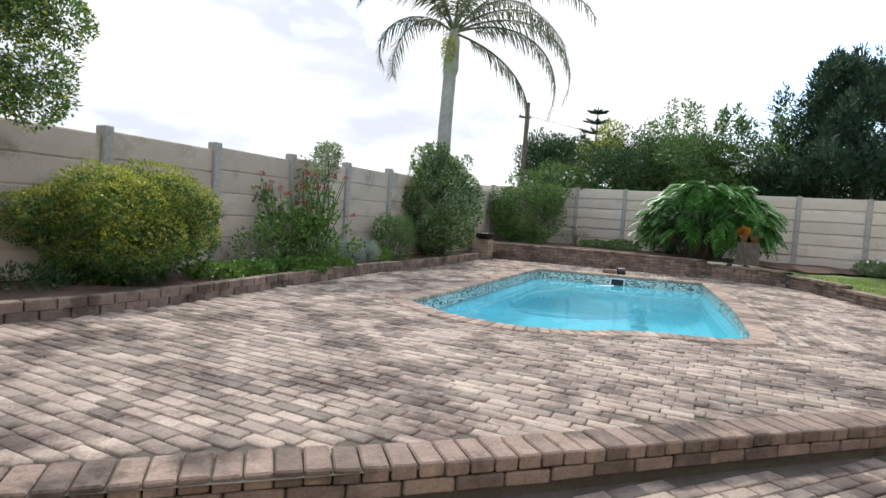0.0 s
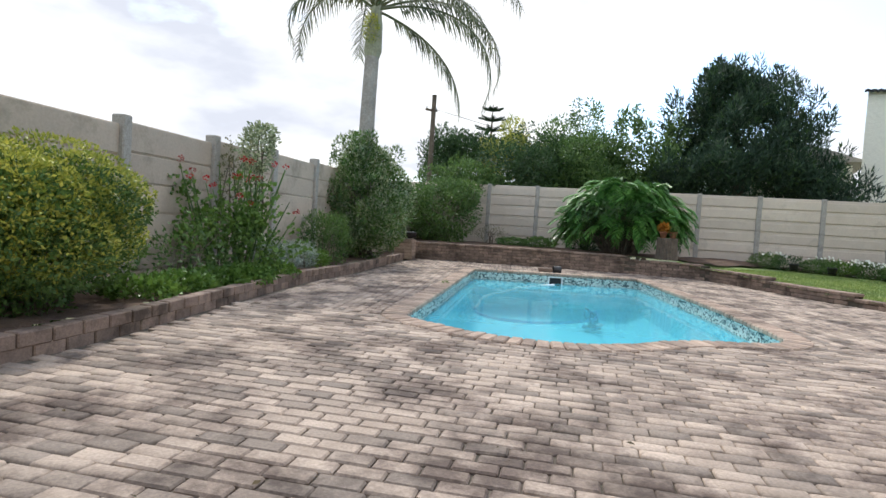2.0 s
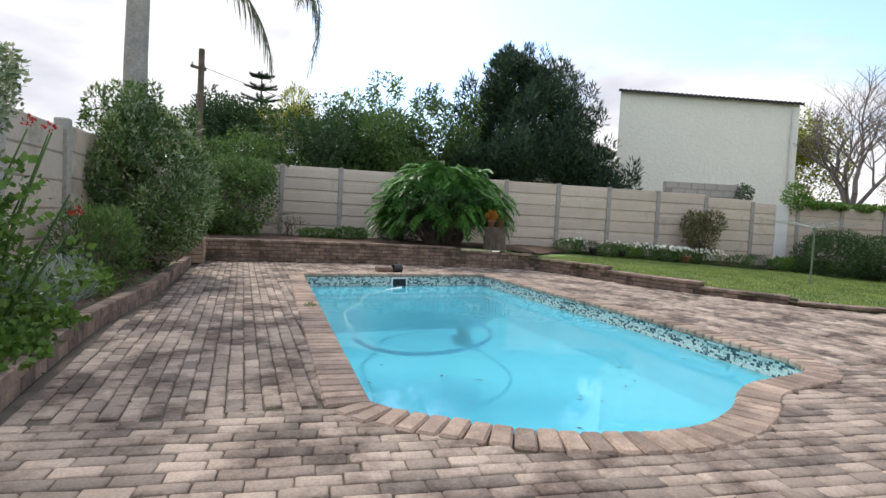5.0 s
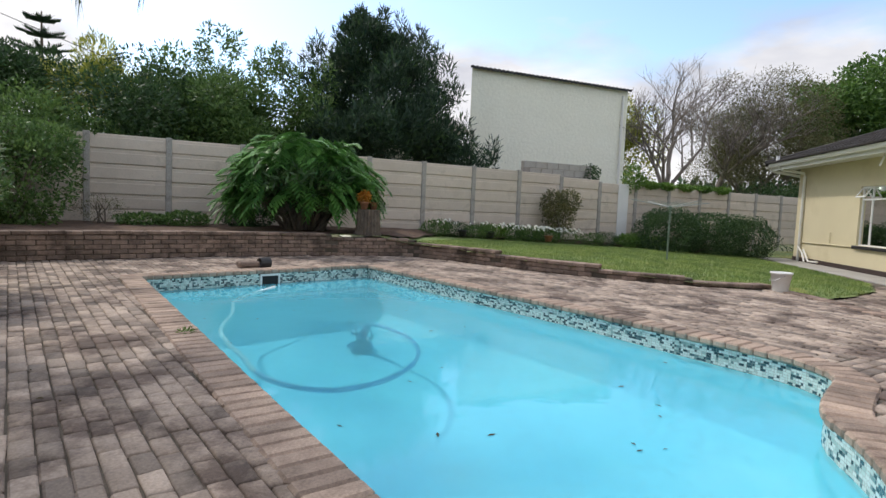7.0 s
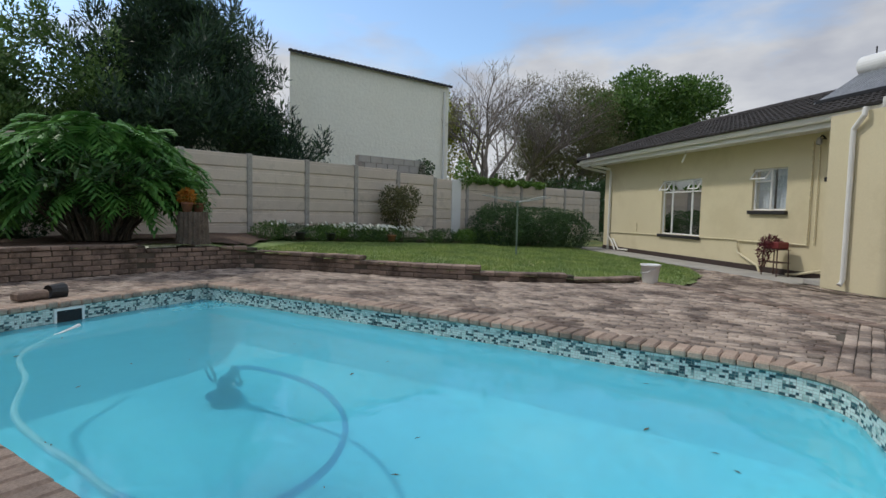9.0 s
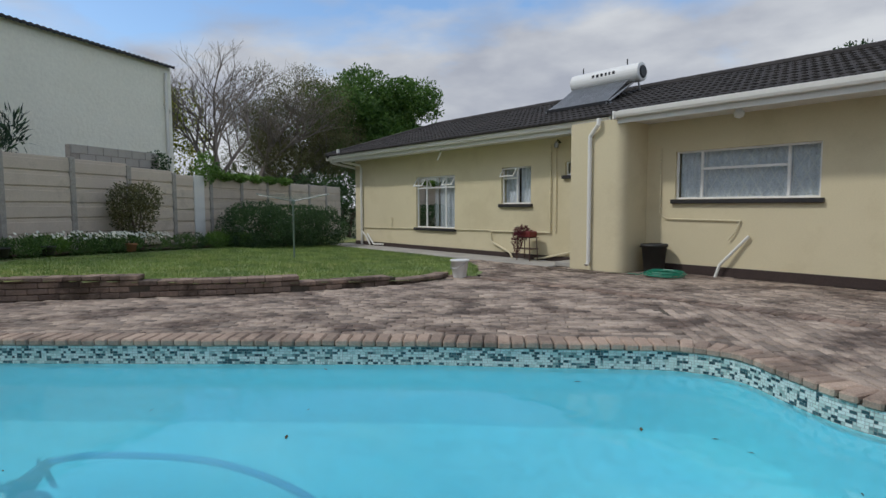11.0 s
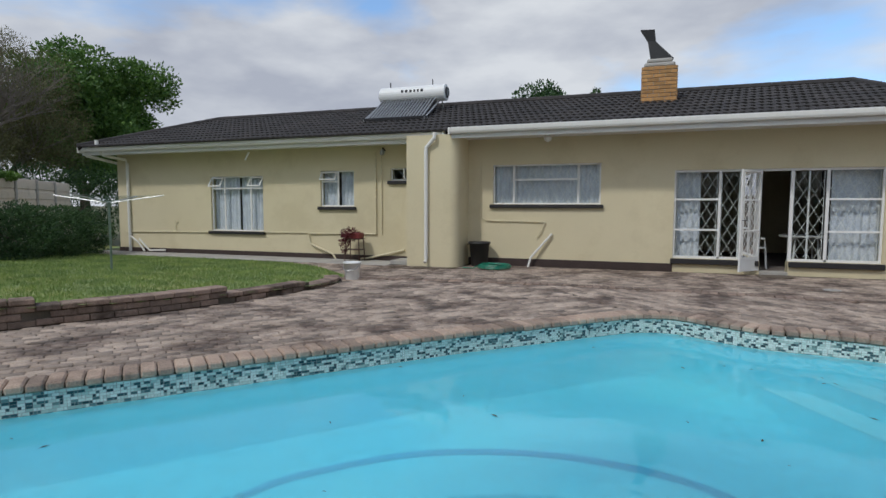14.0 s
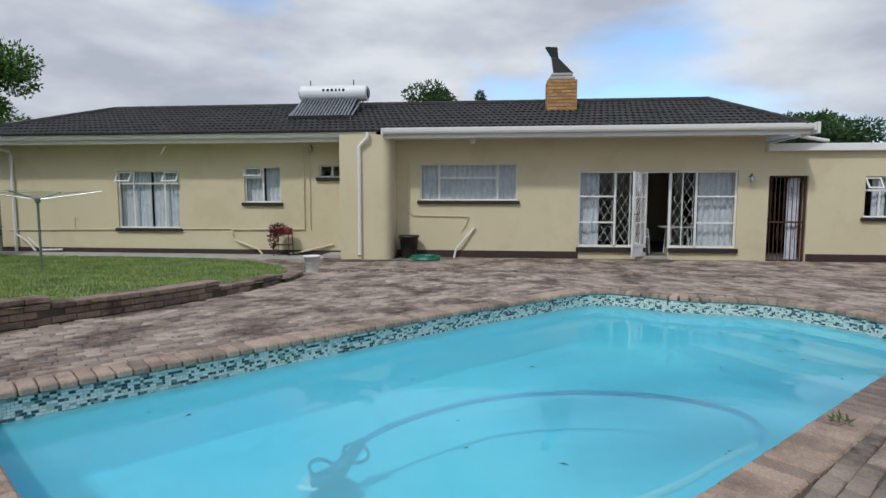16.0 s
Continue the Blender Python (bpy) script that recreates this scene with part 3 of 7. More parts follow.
fence_side = thing("side_fence", "beige precast concrete panel fence with grey posts beside a bed", "fence", (-5, 13, 0))
fence_back = thing("back_fence", "pale ribbed precast concrete panel fence behind the lawn", "fence", (8, 9, 0))
bpy.context.view_layer.update()
side_panel, side_post = plank_panel(PITCH - 0.06, 0.305, 6, CONCRETE, "panel"), post_mesh("post", 2.1)
yaw = math.degrees(math.atan2(LEFT_U.y, LEFT_U.x))
for k in range(-12, 6):
    a = left_at(k)
    top_z = 1.885 + 0.045 * min(k, 0) if k > -6 else 1.64
    o = part("post", side_post, POST)
    o.matrix_world = pose(a.x, a.y, top_z - 2.1 + 0.03, 0, 0, yaw)
    held(o, fence_side)
    for r in range(6):
        o = part("panel", side_panel, CONCRETE)
        o.matrix_world = pose(a.x + LEFT_U.x * 0.03, a.y + LEFT_U.y * 0.03, top_z - 0.02 - 0.305 * (r + 1), 0, 0, yaw)
        held(o, fence_side)
back_panel, back_post = panel_back("panel", PITCH - 0.06, 0.31, CONCRETE_BACK), post_mesh("post", 2.1)
yaw = math.degrees(math.atan2(FENCE_U.y, FENCE_U.x))
for k in range(-3, 16):
    a = fence_at(k)
    top_z = 2.24 - 0.012 * max(k, 0) if k < 8 else (2.08 if k < 9 else 2.0)
    o = part("post", back_post, CONCRETE_BACK, label="grey concrete post with a crack" if k == 9 else "")
    o.matrix_world = pose(a.x, a.y, top_z - 2.09, 0, 0, yaw)
    held(o, fence_back)
    for r in range(6):
        o = part("panel", back_panel, CONCRETE_BACK)
        o.matrix_world = pose(a.x + FENCE_U.x * 0.03, a.y + FENCE_U.y * 0.03, top_z - 0.02 - 0.31 * (r + 1), 0, 0, yaw)
        held(o, fence_back)
a = fence_at(9.5) - Vector((0.81, 0.585, 0)) * 0.06
o = part("white_slab", box((0, -0.02, 0), (0.42, 0.02, 1.75), 0.008), WHITE, label="narrow whitewashed slab between two panels")
o.matrix_world = pose(a.x, a.y, 0.24, 0, 0, yaw)
held(o, fence_back)

# ---- house ----
def holed_wall(name, x0, x1, z0, z1, y0, y1, holes, material, label):
    """A wall along x, from y0 (outside is y1), with openings (x0, x1, z0, z1) cut through."""
    xs = sorted({x0, x1, *[h[0] for h in holes], *[h[1] for h in holes]})
    zs = sorted({z0, z1, *[h[2] for h in holes], *[h[3] for h in holes]})
    solid = {}
    for i in range(len(xs) - 1):
        for j in range(len(zs) - 1):
            cx, cz = (xs[i] + xs[i + 1]) / 2, (zs[j] + zs[j + 1]) / 2
            solid[i, j] = not any(h[0] < cx < h[1] and h[2] < cz < h[3] for h in holes)
    verts, faces = [], []

    def quad(*q):
        n = len(verts)
        verts.extend(q)
        faces.append((n, n + 1, n + 2, n + 3))
    for (i, j), s in solid.items():
        if not s:
            continue
        a, b, c, d = xs[i], xs[i + 1], zs[j], zs[j + 1]
        quad((b, y1, c), (a, y1, c), (a, y1, d), (b, y1, d))
        quad((a, y0, c), (b, y0, c), (b, y0, d), (a, y0, d))
        if not solid.get((i - 1, j)):
            quad((a, y1, c), (a, y0, c), (a, y0, d), (a, y1, d))
        if not solid.get((i + 1, j)):
            quad((b, y0, c), (b, y1, c), (b, y1, d), (b, y0, d))
        if not solid.get((i, j - 1)):
            quad((a, y0, c), (a, y1, c), (b, y1, c), (b, y0, c))
        if not solid.get((i, j + 1)):
            quad((a, y1, d), (a, y0, d), (b, y0, d), (b, y1, d))
    bm = bmesh.new()
    vs = [bm.verts.new(v) for v in verts]
    for f in faces:
        bm.faces.new([vs[k] for k in f])
    bmesh.ops.remove_doubles(bm, verts=bm.verts[:], dist=0.0005)
    return tagged(part(name, bm, material), label, kind="structure")


WIN1, WIN2, WIN3 = (6.34, 8.06, 0.50, 1.98), (3.62, 4.58, 1.17, 2.07), (-2.32, 0.06, 1.23, 2.12)
WIN4, WIN5 = (1.95, 2.62, 1.80, 2.10), (-10.75, -10.15, 0.86, 1.79)
DOORS, SIDE_DOOR = (-7.40, -3.78, -0.13, 1.93), (-8.93, -8.08, -0.19, 1.81)
holed_wall("wall_front", -7.96, 11.45, LOW, 2.84, -0.23, 0.0, [WIN1, WIN2, WIN3, WIN4, DOORS], PLASTER, "cream plastered front wall of a single-storey house")
holed_wall("wall_annex", -14.0, -7.96, LOW, 2.36, -0.23, 0.0, [SIDE_DOOR, WIN5], PLASTER, "cream plastered wall of the flat-roofed annex")
tagged(part("wall_gable", box((11.22, -5.3, LOW), (11.45, -0.23, 2.84)), PLASTER), "cream plastered end wall", kind="structure")
tagged(part("wall_rear", box((-14, -5.6, LOW), (11.45, -5.3, 2.84)), PLASTER), "cream plastered rear wall", kind="structure")
tagged(part("wall_annex_end", box((-14.2, -5.3, LOW), (-14.0, 0, 2.36)), PLASTER), "cream plastered end wall of the annex", kind="structure")
# floor, ceiling and inner walls share the brown darkened for a dim interior
tagged(part("floor", box((-14, -5.3, LOW - 0.1), (11.22, -0.23, LOW + 0.06)), ROOM), "floor inside the house, the dim room put into its colour", kind="structure")
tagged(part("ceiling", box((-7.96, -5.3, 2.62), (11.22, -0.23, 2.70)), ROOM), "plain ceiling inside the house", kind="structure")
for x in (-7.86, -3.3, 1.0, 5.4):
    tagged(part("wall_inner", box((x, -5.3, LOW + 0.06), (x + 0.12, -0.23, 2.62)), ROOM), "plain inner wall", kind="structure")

# projecting block with rounded corner
prof = [(1.83, 0.0), (1.83, 0.86)] + [(0.84 + 0.20 * math.cos(w + 0.0) * 1.0, 0.66 + 0.20 * math.sin(w)) for w in [radians(90 + 9 * k) for k in range(11)]] + [(0.64, 0.0)]
bb = bmesh.new()
lo = [bb.verts.new((x, y, LOW)) for x, y in prof]
hi = [bb.verts.new((x, y, 2.74)) for x, y in prof]
for i in range(len(prof)):
    j = (i + 1) % len(prof)
    bb.faces.new((lo[i], lo[j], hi[j], hi[i]))
bb.faces.new(hi)
bmesh.ops.recalc_face_normals(bb, faces=bb.faces[:])
tagged(part("wall_block", bb, PLASTER), "cream plastered projecting block with a rounded corner", kind="structure")

# plinth
for x0, x1 in ((1.84, 11.47), (-3.78, 0.63), (-14.0, -8.95)):
    tagged(part("baseboard", box((x0, 0.0, LOW), (x1, 0.022, LOW + (0.13 if x0 > 1 else 0.17)), 0.004), PLINTH), "dark brown painted plinth", kind="structure")

# roof
EAVE_Z, PITCH_R = 2.88, 0.348
RIDGE_Y, RIDGE_Z = -2.35, 2.88 + 0.348 * 3.15
rb = bmesh.new()
L, R_ = (11.95, -8.45)
pts = {"a": (L, 0.8, EAVE_Z), "b": (R_, 0.8, EAVE_Z), "c": (-7.45, RIDGE_Y, RIDGE_Z), "d": (9.7, RIDGE_Y, RIDGE_Z), "e": (L, -5.5, EAVE_Z), "f": (R_, -5.5, EAVE_Z)}
v = {k: rb.verts.new(p) for k, p in pts.items()}
for q in ("bacd"[::1],):
    rb.faces.new([v["a"], v["d"], v["c"], v["b"]])
rb.faces.new([v["e"], v["f"], v["c"], v["d"]])
rb.faces.new([v["a"], v["e"], v["d"]])
rb.faces.new([v["b"], v["c"], v["f"]])
rb.faces.new([v["a"], v["b"], v["f"], v["e"]])
bmesh.ops.recalc_face_normals(rb, faces=rb.faces[:])
for vv in rb.verts:
    vv.co.z -= 0.05
roof = tagged(part("roof", rb, ROOF), "dark weathered hipped tile roof", kind="structure")
tagged(part("soffit", boxes([((0.9, 0.0, 2.66), (11.9, 0.62, 2.70)), ((R_ + 0.05, 0.0, 2.70), (0.75, 0.80, 2.74))]), WHITE), "white boarded soffit under the eaves", kind="structure")
tagged(part("fascia", boxes([((-8.62, -5.5, 2.66), (-8.56, 0.98, 2.90)), ((-8.56, -5.5, 2.70), (-7.9, 0.0, 2.74))]), WHITE), "white fascia at the end of the roof", kind="structure")
tagged(part("wall_end", box((-7.96, -5.3, 2.36), (-7.75, -0.23, 2.84)), PLASTER), "cream wall above the annex roof", kind="structure")
tagged(part("annex_roof", box((-14.2, -5.4, 2.36), (-7.98, 0.14, 2.53), 0.01), WHITE), "white-edged flat roof slab of the annex", kind="structure")

# ---- paving bricks of the terrace and the apron ----
ROW = Vector((0.66, -0.751, 0)).normalized()            # the way the courses run
ACR = Vector((-ROW.y, ROW.x, 0))
TURN_R = math.atan2(ROW.y, ROW.x)


def brick_places(poly, hole, z, seed, row=ROW, keep_off=0.0, bounds=None):
    """Running bond over a polygon, outside a hole: (x, y, z, turn, length factor)."""
    rr = random.Random(seed)
    across = Vector((-row.y, row.x, 0))
    turn = math.atan2(row.y, row.x)
    cs = [Vector((x, y, 0)) for x, y in poly]
    u0, u1 = min(c @ row for c in cs), max(c @ row for c in cs)
    v0, v1 = min(c @ across for c in cs), max(c @ across for c in cs)
    out = []
    j = 0
    v = v0
    while v < v1:
        u = u0 + (0.5 if j % 2 else 0.0) * 0.182 + rr.uniform(-0.03, 0.03)
        while u < u1:
            p = row * u + across * v
            if (not bounds or (bounds[0] < p.x < bounds[1] and bounds[2] < p.y < bounds[3])) and inside(p, poly) and not (hole and inside(p, hole)):
                out.append((p.x + rr.gauss(0, 0.002), p.y + rr.gauss(0, 0.002), z, turn + rr.gauss(0, 0.010), 1.0))
            u += 0.182
        v += 0.093
        j += 1
    return out


def lay(name_one, name_rest, places, near, lx, ly, lz, one, rest, parent, seed, label, limit=300):
    """The bricks nearest to a stretch of the plan as parts, the rest joined."""
    places = sorted(places, key=lambda p: min((p[0] - q[0]) ** 2 + (p[1] - q[1]) ** 2 for q in near))
    me = brick_mesh(name_one, lx, ly, lz, one)
    rr = random.Random(seed)
    for x, y, z, turn, f in places[:limit]:
        o = part(name_one, me, one)
        o.matrix_world = Matrix.LocRotScale((x, y, z + rr.gauss(0, 0.0015)), Euler((rr.gauss(0, 0.012), rr.gauss(0, 0.008), turn)), (f, 1, 1))
        held(o, parent)
    if places[limit:]:
        v, f = brick_stuff(places[limit:], lx, ly, lz, seed)
        held(part(name_rest, fast_mesh(name_rest, v, f, rest), rest, label=label, kind="stuff"), parent)


def line_places(line, step, z, off=0.0, along=False, factor=1.0):
    """Bricks at even steps along a line; along: lengthwise, otherwise across it."""
    pts_ = even(line, step / 2)
    out = []
    for i in range(1, len(pts_) - 1, 2):
        d = (pts_[i + 1] - pts_[i - 1]).normalized()
        n = Vector((-d.y, d.x, 0))
        p = pts_[i] + n * off
        out.append((p.x, p.y, z, math.atan2(d.y, d.x) + (0 if along else math.pi / 2), factor))
    return out


edge3 = smooth_line([(*p, 0) for p in EDGE_LINE], 0.05)
terrace_inner = [(-14, 4.6)] + [(p.x, p.y + 0.235) for p in edge3[4:-1]] + [(1.0, 4.6)] + [(p[0] - 0.04, p[1]) for p in RETAIN[::-1]][1:] + [(p[0] + 0.06, p[1] - 0.06) for p in BED_LEFT[::-1]]
outer_hole = [(p.x, p.y) for p in grow_out(pool, 0.20 * OUTWARD)]
SIDEWAYS = Vector((0.68, 0.733, 0)).normalized()


def front_field(p):
    """Whether a brick lies before the pool's shallow end, where the courses run across."""
    a = (p[0] + 6.05) * 0.70 + (p[1] - 8.2) * 0.714 < 0.0
    b = (p[0] + 2.9) * 0.80 + (p[1] - 5.6) * 0.60 < 0.0
    return (a if p[1] > 6.2 and p[0] < -4.5 else True) and b or (p[0] < -4.5 and p[1] < 6.2)


both = [p for p in brick_places(terrace_inner, outer_hole, 0.0, 11) if front_field(p)]
both += [p for p in brick_places(terrace_inner, outer_hole, 0.0, 10, SIDEWAYS) if not front_field(p)]
lay("brick", "bricks", both, [(-8.0, 5.4), (-7.6, 6.6), (-6.6, 9.6)], BRICK_L, BRICK_W, 0.03, PAVER_ONE, PAVER, terrace, 12, "weathered grey-pink paving bricks")
apron_in = [(-13.9, 0.03)] + [(-13.9, 4.2)] + [(p.x, p.y - 0.06) for p in edge3[3:-2]] + [(x - 0.02, y - 0.05) for x, y in LAWN_SOUTH[:5]] + [(4.4, 0.95), (11.0, 0.95), (11.0, 0.9), (3.2, 0.9), (2.2, 0.9), (2.0, 0.03)]
block_hole = [(0.6, -0.1), (0.6, 0.9), (1.86, 0.9), (1.86, -0.1)]
lay("brick", "bricks", brick_places(apron_in, block_hole, LOW, 13, Vector((1, 0.06, 0)).normalized()), [(-8.2, 3.2), (-6.0, 3.0)], BRICK_L, BRICK_W, 0.03, PAVER_ONE, PAVER, apron, 14, "weathered paving bricks of the apron")

# coping round the pool
cop_line = grow_out(pool, 0.095 * OUTWARD)
coping_at = line_places(cop_line + [cop_line[0], cop_line[1]], 0.112, 0.012)
cop_me = brick_mesh("coping_brick", 0.25, 0.104, 0.06, COPING, 0.013)
cb = bmesh.new()
rng = random.Random(21)
for x, y, z, turn, f in coping_at:
    o = part("coping_brick", cop_me, COPING)
    o.matrix_world = Matrix.LocRotScale((x, y, z + rng.gauss(0, 0.002)), Euler((rng.gauss(0, 0.012), rng.gauss(0, 0.006), turn)), (1, 1, 1))
    held(o, swimming_pool)
band = grow_out(pool, -0.002 * OUTWARD)
outb = grow_out(pool, 0.29 * OUTWARD)
cv = [(*p.xy, -0.018) for p in band] + [(*p.xy, -0.018) for p in outb]
n_ = len(band)
tagged(part("coping_bed", (cv, [(i, (i + 1) % n_, (i + 1) % n_ + n_, i + n_) for i in range(n_)]), JOINT), "mortar bed of the pool's coping", kind="structure")

# the terrace's step: headers on top of two courses
step_wall = thing("terrace_step", "low brick step edging the terrace above the apron", "step", (-5.8, 4.04, LOW))
bpy.context.view_layer.update()
held(part("step_core", join([([(p.x, p.y + o_, z) for p in edge3 for o_, z in ((0.02, -0.075), (0.02, LOW - 0.02))],
     [(2 * i, 2 * i + 1, 2 * i + 3, 2 * i + 2) for i in range(len(edge3) - 1)])]), JOINT, label="dark joints of the step"), step_wall)
lay("brick", "bricks", line_places([p + Vector((0, 0.11, 0)) for p in edge3], 0.112, 0.008), [(-7.5, 4.1)], 0.222, 0.104, 0.066, EDGE, EDGE_STUFF, step_wall, 15, "header bricks of the step", 110)
for r in range(1):
    pl = line_places([p + Vector((0, 0.055, 0)) for p in edge3[4 * r:]], 0.225, -0.064 - 0.071 * r, along=True)
    lay("brick", "bricks", pl, [(-7.5, 4.1)], 0.215, 0.106, 0.063, EDGE, EDGE_STUFF, step_wall, 16 + r, "stretcher bricks of the step", 50)

# the side bed's kerb
kerb = thing("bed_kerb", "weathered brick kerb round the side flower bed", "kerb", (-5.9, 10.9, 0))
bpy.context.view_layer.update()
bl = smooth_line([(*p, 0) for p in BED_LEFT], 0.05)
lay("brick", "bricks", line_places(bl, 0.225, 0.15, 0.055, True), [(-7.5, 9.2)], 0.215, 0.11, 0.09, EDGE, EDGE_STUFF, kerb, 18, "top bricks of the kerb", 80)
lay("brick", "bricks", line_places(bl[2:], 0.225, 0.068, 0.06, True), [(-7.5, 9.2)], 0.215, 0.11, 0.10, EDGE, EDGE_STUFF, kerb, 19, "lower bricks of the kerb", 80)

# the retaining wall, stepping down to the lawn
wall_r = thing("retaining_wall", "low dark brick retaining wall stepping down along the lawn", "wall", (1.6, 12.0, 0))
bpy.context.view_layer.update()
rl = smooth_line([(*p, 0) for p in RETAIN], 0.02)
run = [0.0]
for a, b in zip(rl, rl[1:]):
    run.append(run[-1] + (b - a).length)
total = run[-1]
heights = [(0.0, 0.42), (0.335, 0.42), (0.40, 0.34), (0.52, 0.27), (0.66, 0.20), (0.80, 0.12), (0.90, 0.06)]
for n, (f0, h) in enumerate(heights):
    if n == 1:
        continue
    f1 = 1.0 if n == len(heights) - 1 else heights[n + 1][0] if n else heights[2][0]
    seg = [p for p, r in zip(rl, run) if f0 * total <= r <= f1 * total + 0.02]
    z, c = h, 0
    while z > -0.02:
        if c == 0:
            pl = line_places(seg, 0.215, z + 0.006, 0.10, True)
            lay("capping", "cappings", pl, [(2, 9)], 0.207, 0.235, 0.055, EDGE, EDGE_STUFF, wall_r, 30 + n, "", 60)
            z -= 0.060
        else:
            pl = line_places(seg[(6 if c % 2 else 0):], 0.232, z, 0.055, True)
            lay("brick", "bricks", pl, [(2, 9)], 0.222, 0.11, 0.066, EDGE, EDGE_STUFF, wall_r, 40 + n * 7 + c, "", 60)
            z -= 0.074
        c += 1
    core = [(p.x, p.y) for p in seg]
    cvv = []
    for i, p in enumerate(seg):
        d = (seg[min(i + 1, len(seg) - 1)] - seg[max(i - 1, 0)]).normalized()
        nrm = Vector((-d.y, d.x, 0))
        for o_ in (0.02, 0.18):
            for z_ in (h - 0.02, -0.02):
                q = p + nrm * o_
                cvv.append((q.x, q.y, z_))
    cf = []
    for i in range(len(seg) - 1):
        a, b = 4 * i, 4 * i + 4
        cf += [(a, b, b + 1, a + 1), (a + 2, a + 3, b + 3, b + 2), (a, a + 2, b + 2, b)]
    held(part("wall_core", (cvv, cf), JOINT, label="mortar joints of the retaining wall"), wall_r)

# roof tiles in wavy courses
tile_w, tile_l = 0.30, 0.33
slope = math.atan(PITCH_R)
prof_t = [(-0.15, 0.004), (-0.11, 0.024), (-0.06, 0.022), (-0.01, 0.0), (0.04, 0.022), (0.09, 0.022), (0.15, 0.0)]
tile_v = [(x, y, z + dz) for y, dz in ((0.0, 0.024), (-0.36, 0.0)) for x, z in prof_t] + [(x, 0.0, -0.004) for x, z in prof_t]
tile_f = [(i, i + 1, i + 8, i + 7) for i in range(6)] + [(i + 1, i, i + 14, i + 15) for i in range(6)]
tile_me = bpy.data.meshes.new("roof_tile")
tile_me.from_pydata(tile_v, [], [tuple(reversed(f)) for f in tile_f])
tile_me.materials.append(ROOF_ONE)
rest_v, rest_f = [], []
rng = random.Random(8)
count = 0
rows_t = int(3.15 / math.cos(slope) / tile_l) + 1
for r in range(rows_t):
    d = r * tile_l * math.cos(slope)
    y = 0.84 - d
    z = EAVE_Z - 0.045 + (0.8 - y) * PITCH_R
    f = min(1.0, max(0.0, (0.8 - y) / 3.15))
    xa, xb = R_ + (1.0) * f + 0.1, L - 2.25 * f - 0.1
    x = xa + (0.15 if r % 2 else 0)
    while x < xb:
        m = Matrix.Translation((x, y, z + rng.gauss(0, 0.002))) @ Matrix.Rotation(-slope, 4, "X")
        if count < 300 and -1.0 < x < 5.5:
            o = part("roof_tile", tile_me, ROOF_ONE)
            o.matrix_world = m
            held(o, roof)
            count += 1
        else:
            n = len(rest_v)
            rest_v += [m @ Vector(q) for q in tile_v]
            rest_f += [tuple(i + n for i in reversed(q)) for q in tile_f]
        x += tile_w
held(part("roof_tiles", (rest_v, rest_f), ROOF, label="dark wavy concrete roof tiles", kind="stuff"), roof)
ridge = []
for a, b in (((9.7, RIDGE_Y, RIDGE_Z), (-7.45, RIDGE_Y, RIDGE_Z)), ((9.7, RIDGE_Y, RIDGE_Z), (L, 0.8, EAVE_Z)), ((-7.45, RIDGE_Y, RIDGE_Z), (R_, 0.8, EAVE_Z))):
    a, b = Vector(a), Vector(b)
    n = int((b - a).length / 0.4)
    for i in range(n):
        p, q = a.lerp(b, i / n), a.lerp(b, (i + 1.08) / n)
        ridge.append(tube([p - Vector((0, 0, 0.03)), q - Vector((0, 0, 0.04))], [0.085, 0.10], 8))
held(part("ridge_tiles", join(ridge), ROOF, label="half-round ridge tiles"), roof)

# grass of the lawn
rng = np.random.default_rng(4)
pts_g = rng.uniform([1.0, 1.2], [16, 12.6], (150000, 2))
fx, fy = fence_at(0), fence_at(12)
lp = [(1.75, 4.45), (1.5, 5.0), (1.5, 5.6), (1.7, 6.6), (2.05, 7.6), (2.55, 8.5), (3.2, 9.6), (3.6, 10.5)] + [tuple((fence_at(k) - Vector((0.81, 0.585, 0)) * 1.25).xy) for k in (5.5, 9, 12)] + [(13.2, 1.3)] + LAWN_SOUTH[::-1][1:-1]
xx, yy = pts_g[:, 0], pts_g[:, 1]
ok = np.zeros(len(pts_g), bool)
for (x1, y1), (x2, y2) in zip(lp, lp[1:] + lp[:1]):
    c = ((y1 > yy) != (y2 > yy)) & (xx < (x2 - x1) * (yy - y1) / (y2 - y1 + 1e-12) + x1)
    ok ^= c
g2 = pts_g[ok]
n = len(g2)
zg = lawn_zs(g2[:, 0], g2[:, 1]) + 0.004
w = rng.uniform(0, 2 * np.pi, n)
hgt = rng.uniform(0.02, 0.05, n)
tri = np.empty((n, 3, 3))
dx, dy = np.cos(w) * 0.008, np.sin(w) * 0.008
tri[:, 0] = np.stack([g2[:, 0] - dx, g2[:, 1] - dy, zg - 0.01], 1)
tri[:, 1] = np.stack([g2[:, 0] + dx, g2[:, 1] + dy, zg - 0.01], 1)
tri[:, 2] = np.stack([g2[:, 0] + rng.normal(0, 0.015, n), g2[:, 1] + rng.normal(0, 0.015, n), zg + hgt], 1)
GRASS = leafy("grass_blades", (0.15, 0.25, 0.06), (0.33, 0.40, 0.16), 0.7, 0.2)
tagged(part("grass", fast_mesh("grass", tri.reshape(-1, 3), np.arange(3 * n).reshape(-1, 3), GRASS), GRASS), "short mown lawn grass", "grass", kind="stuff")

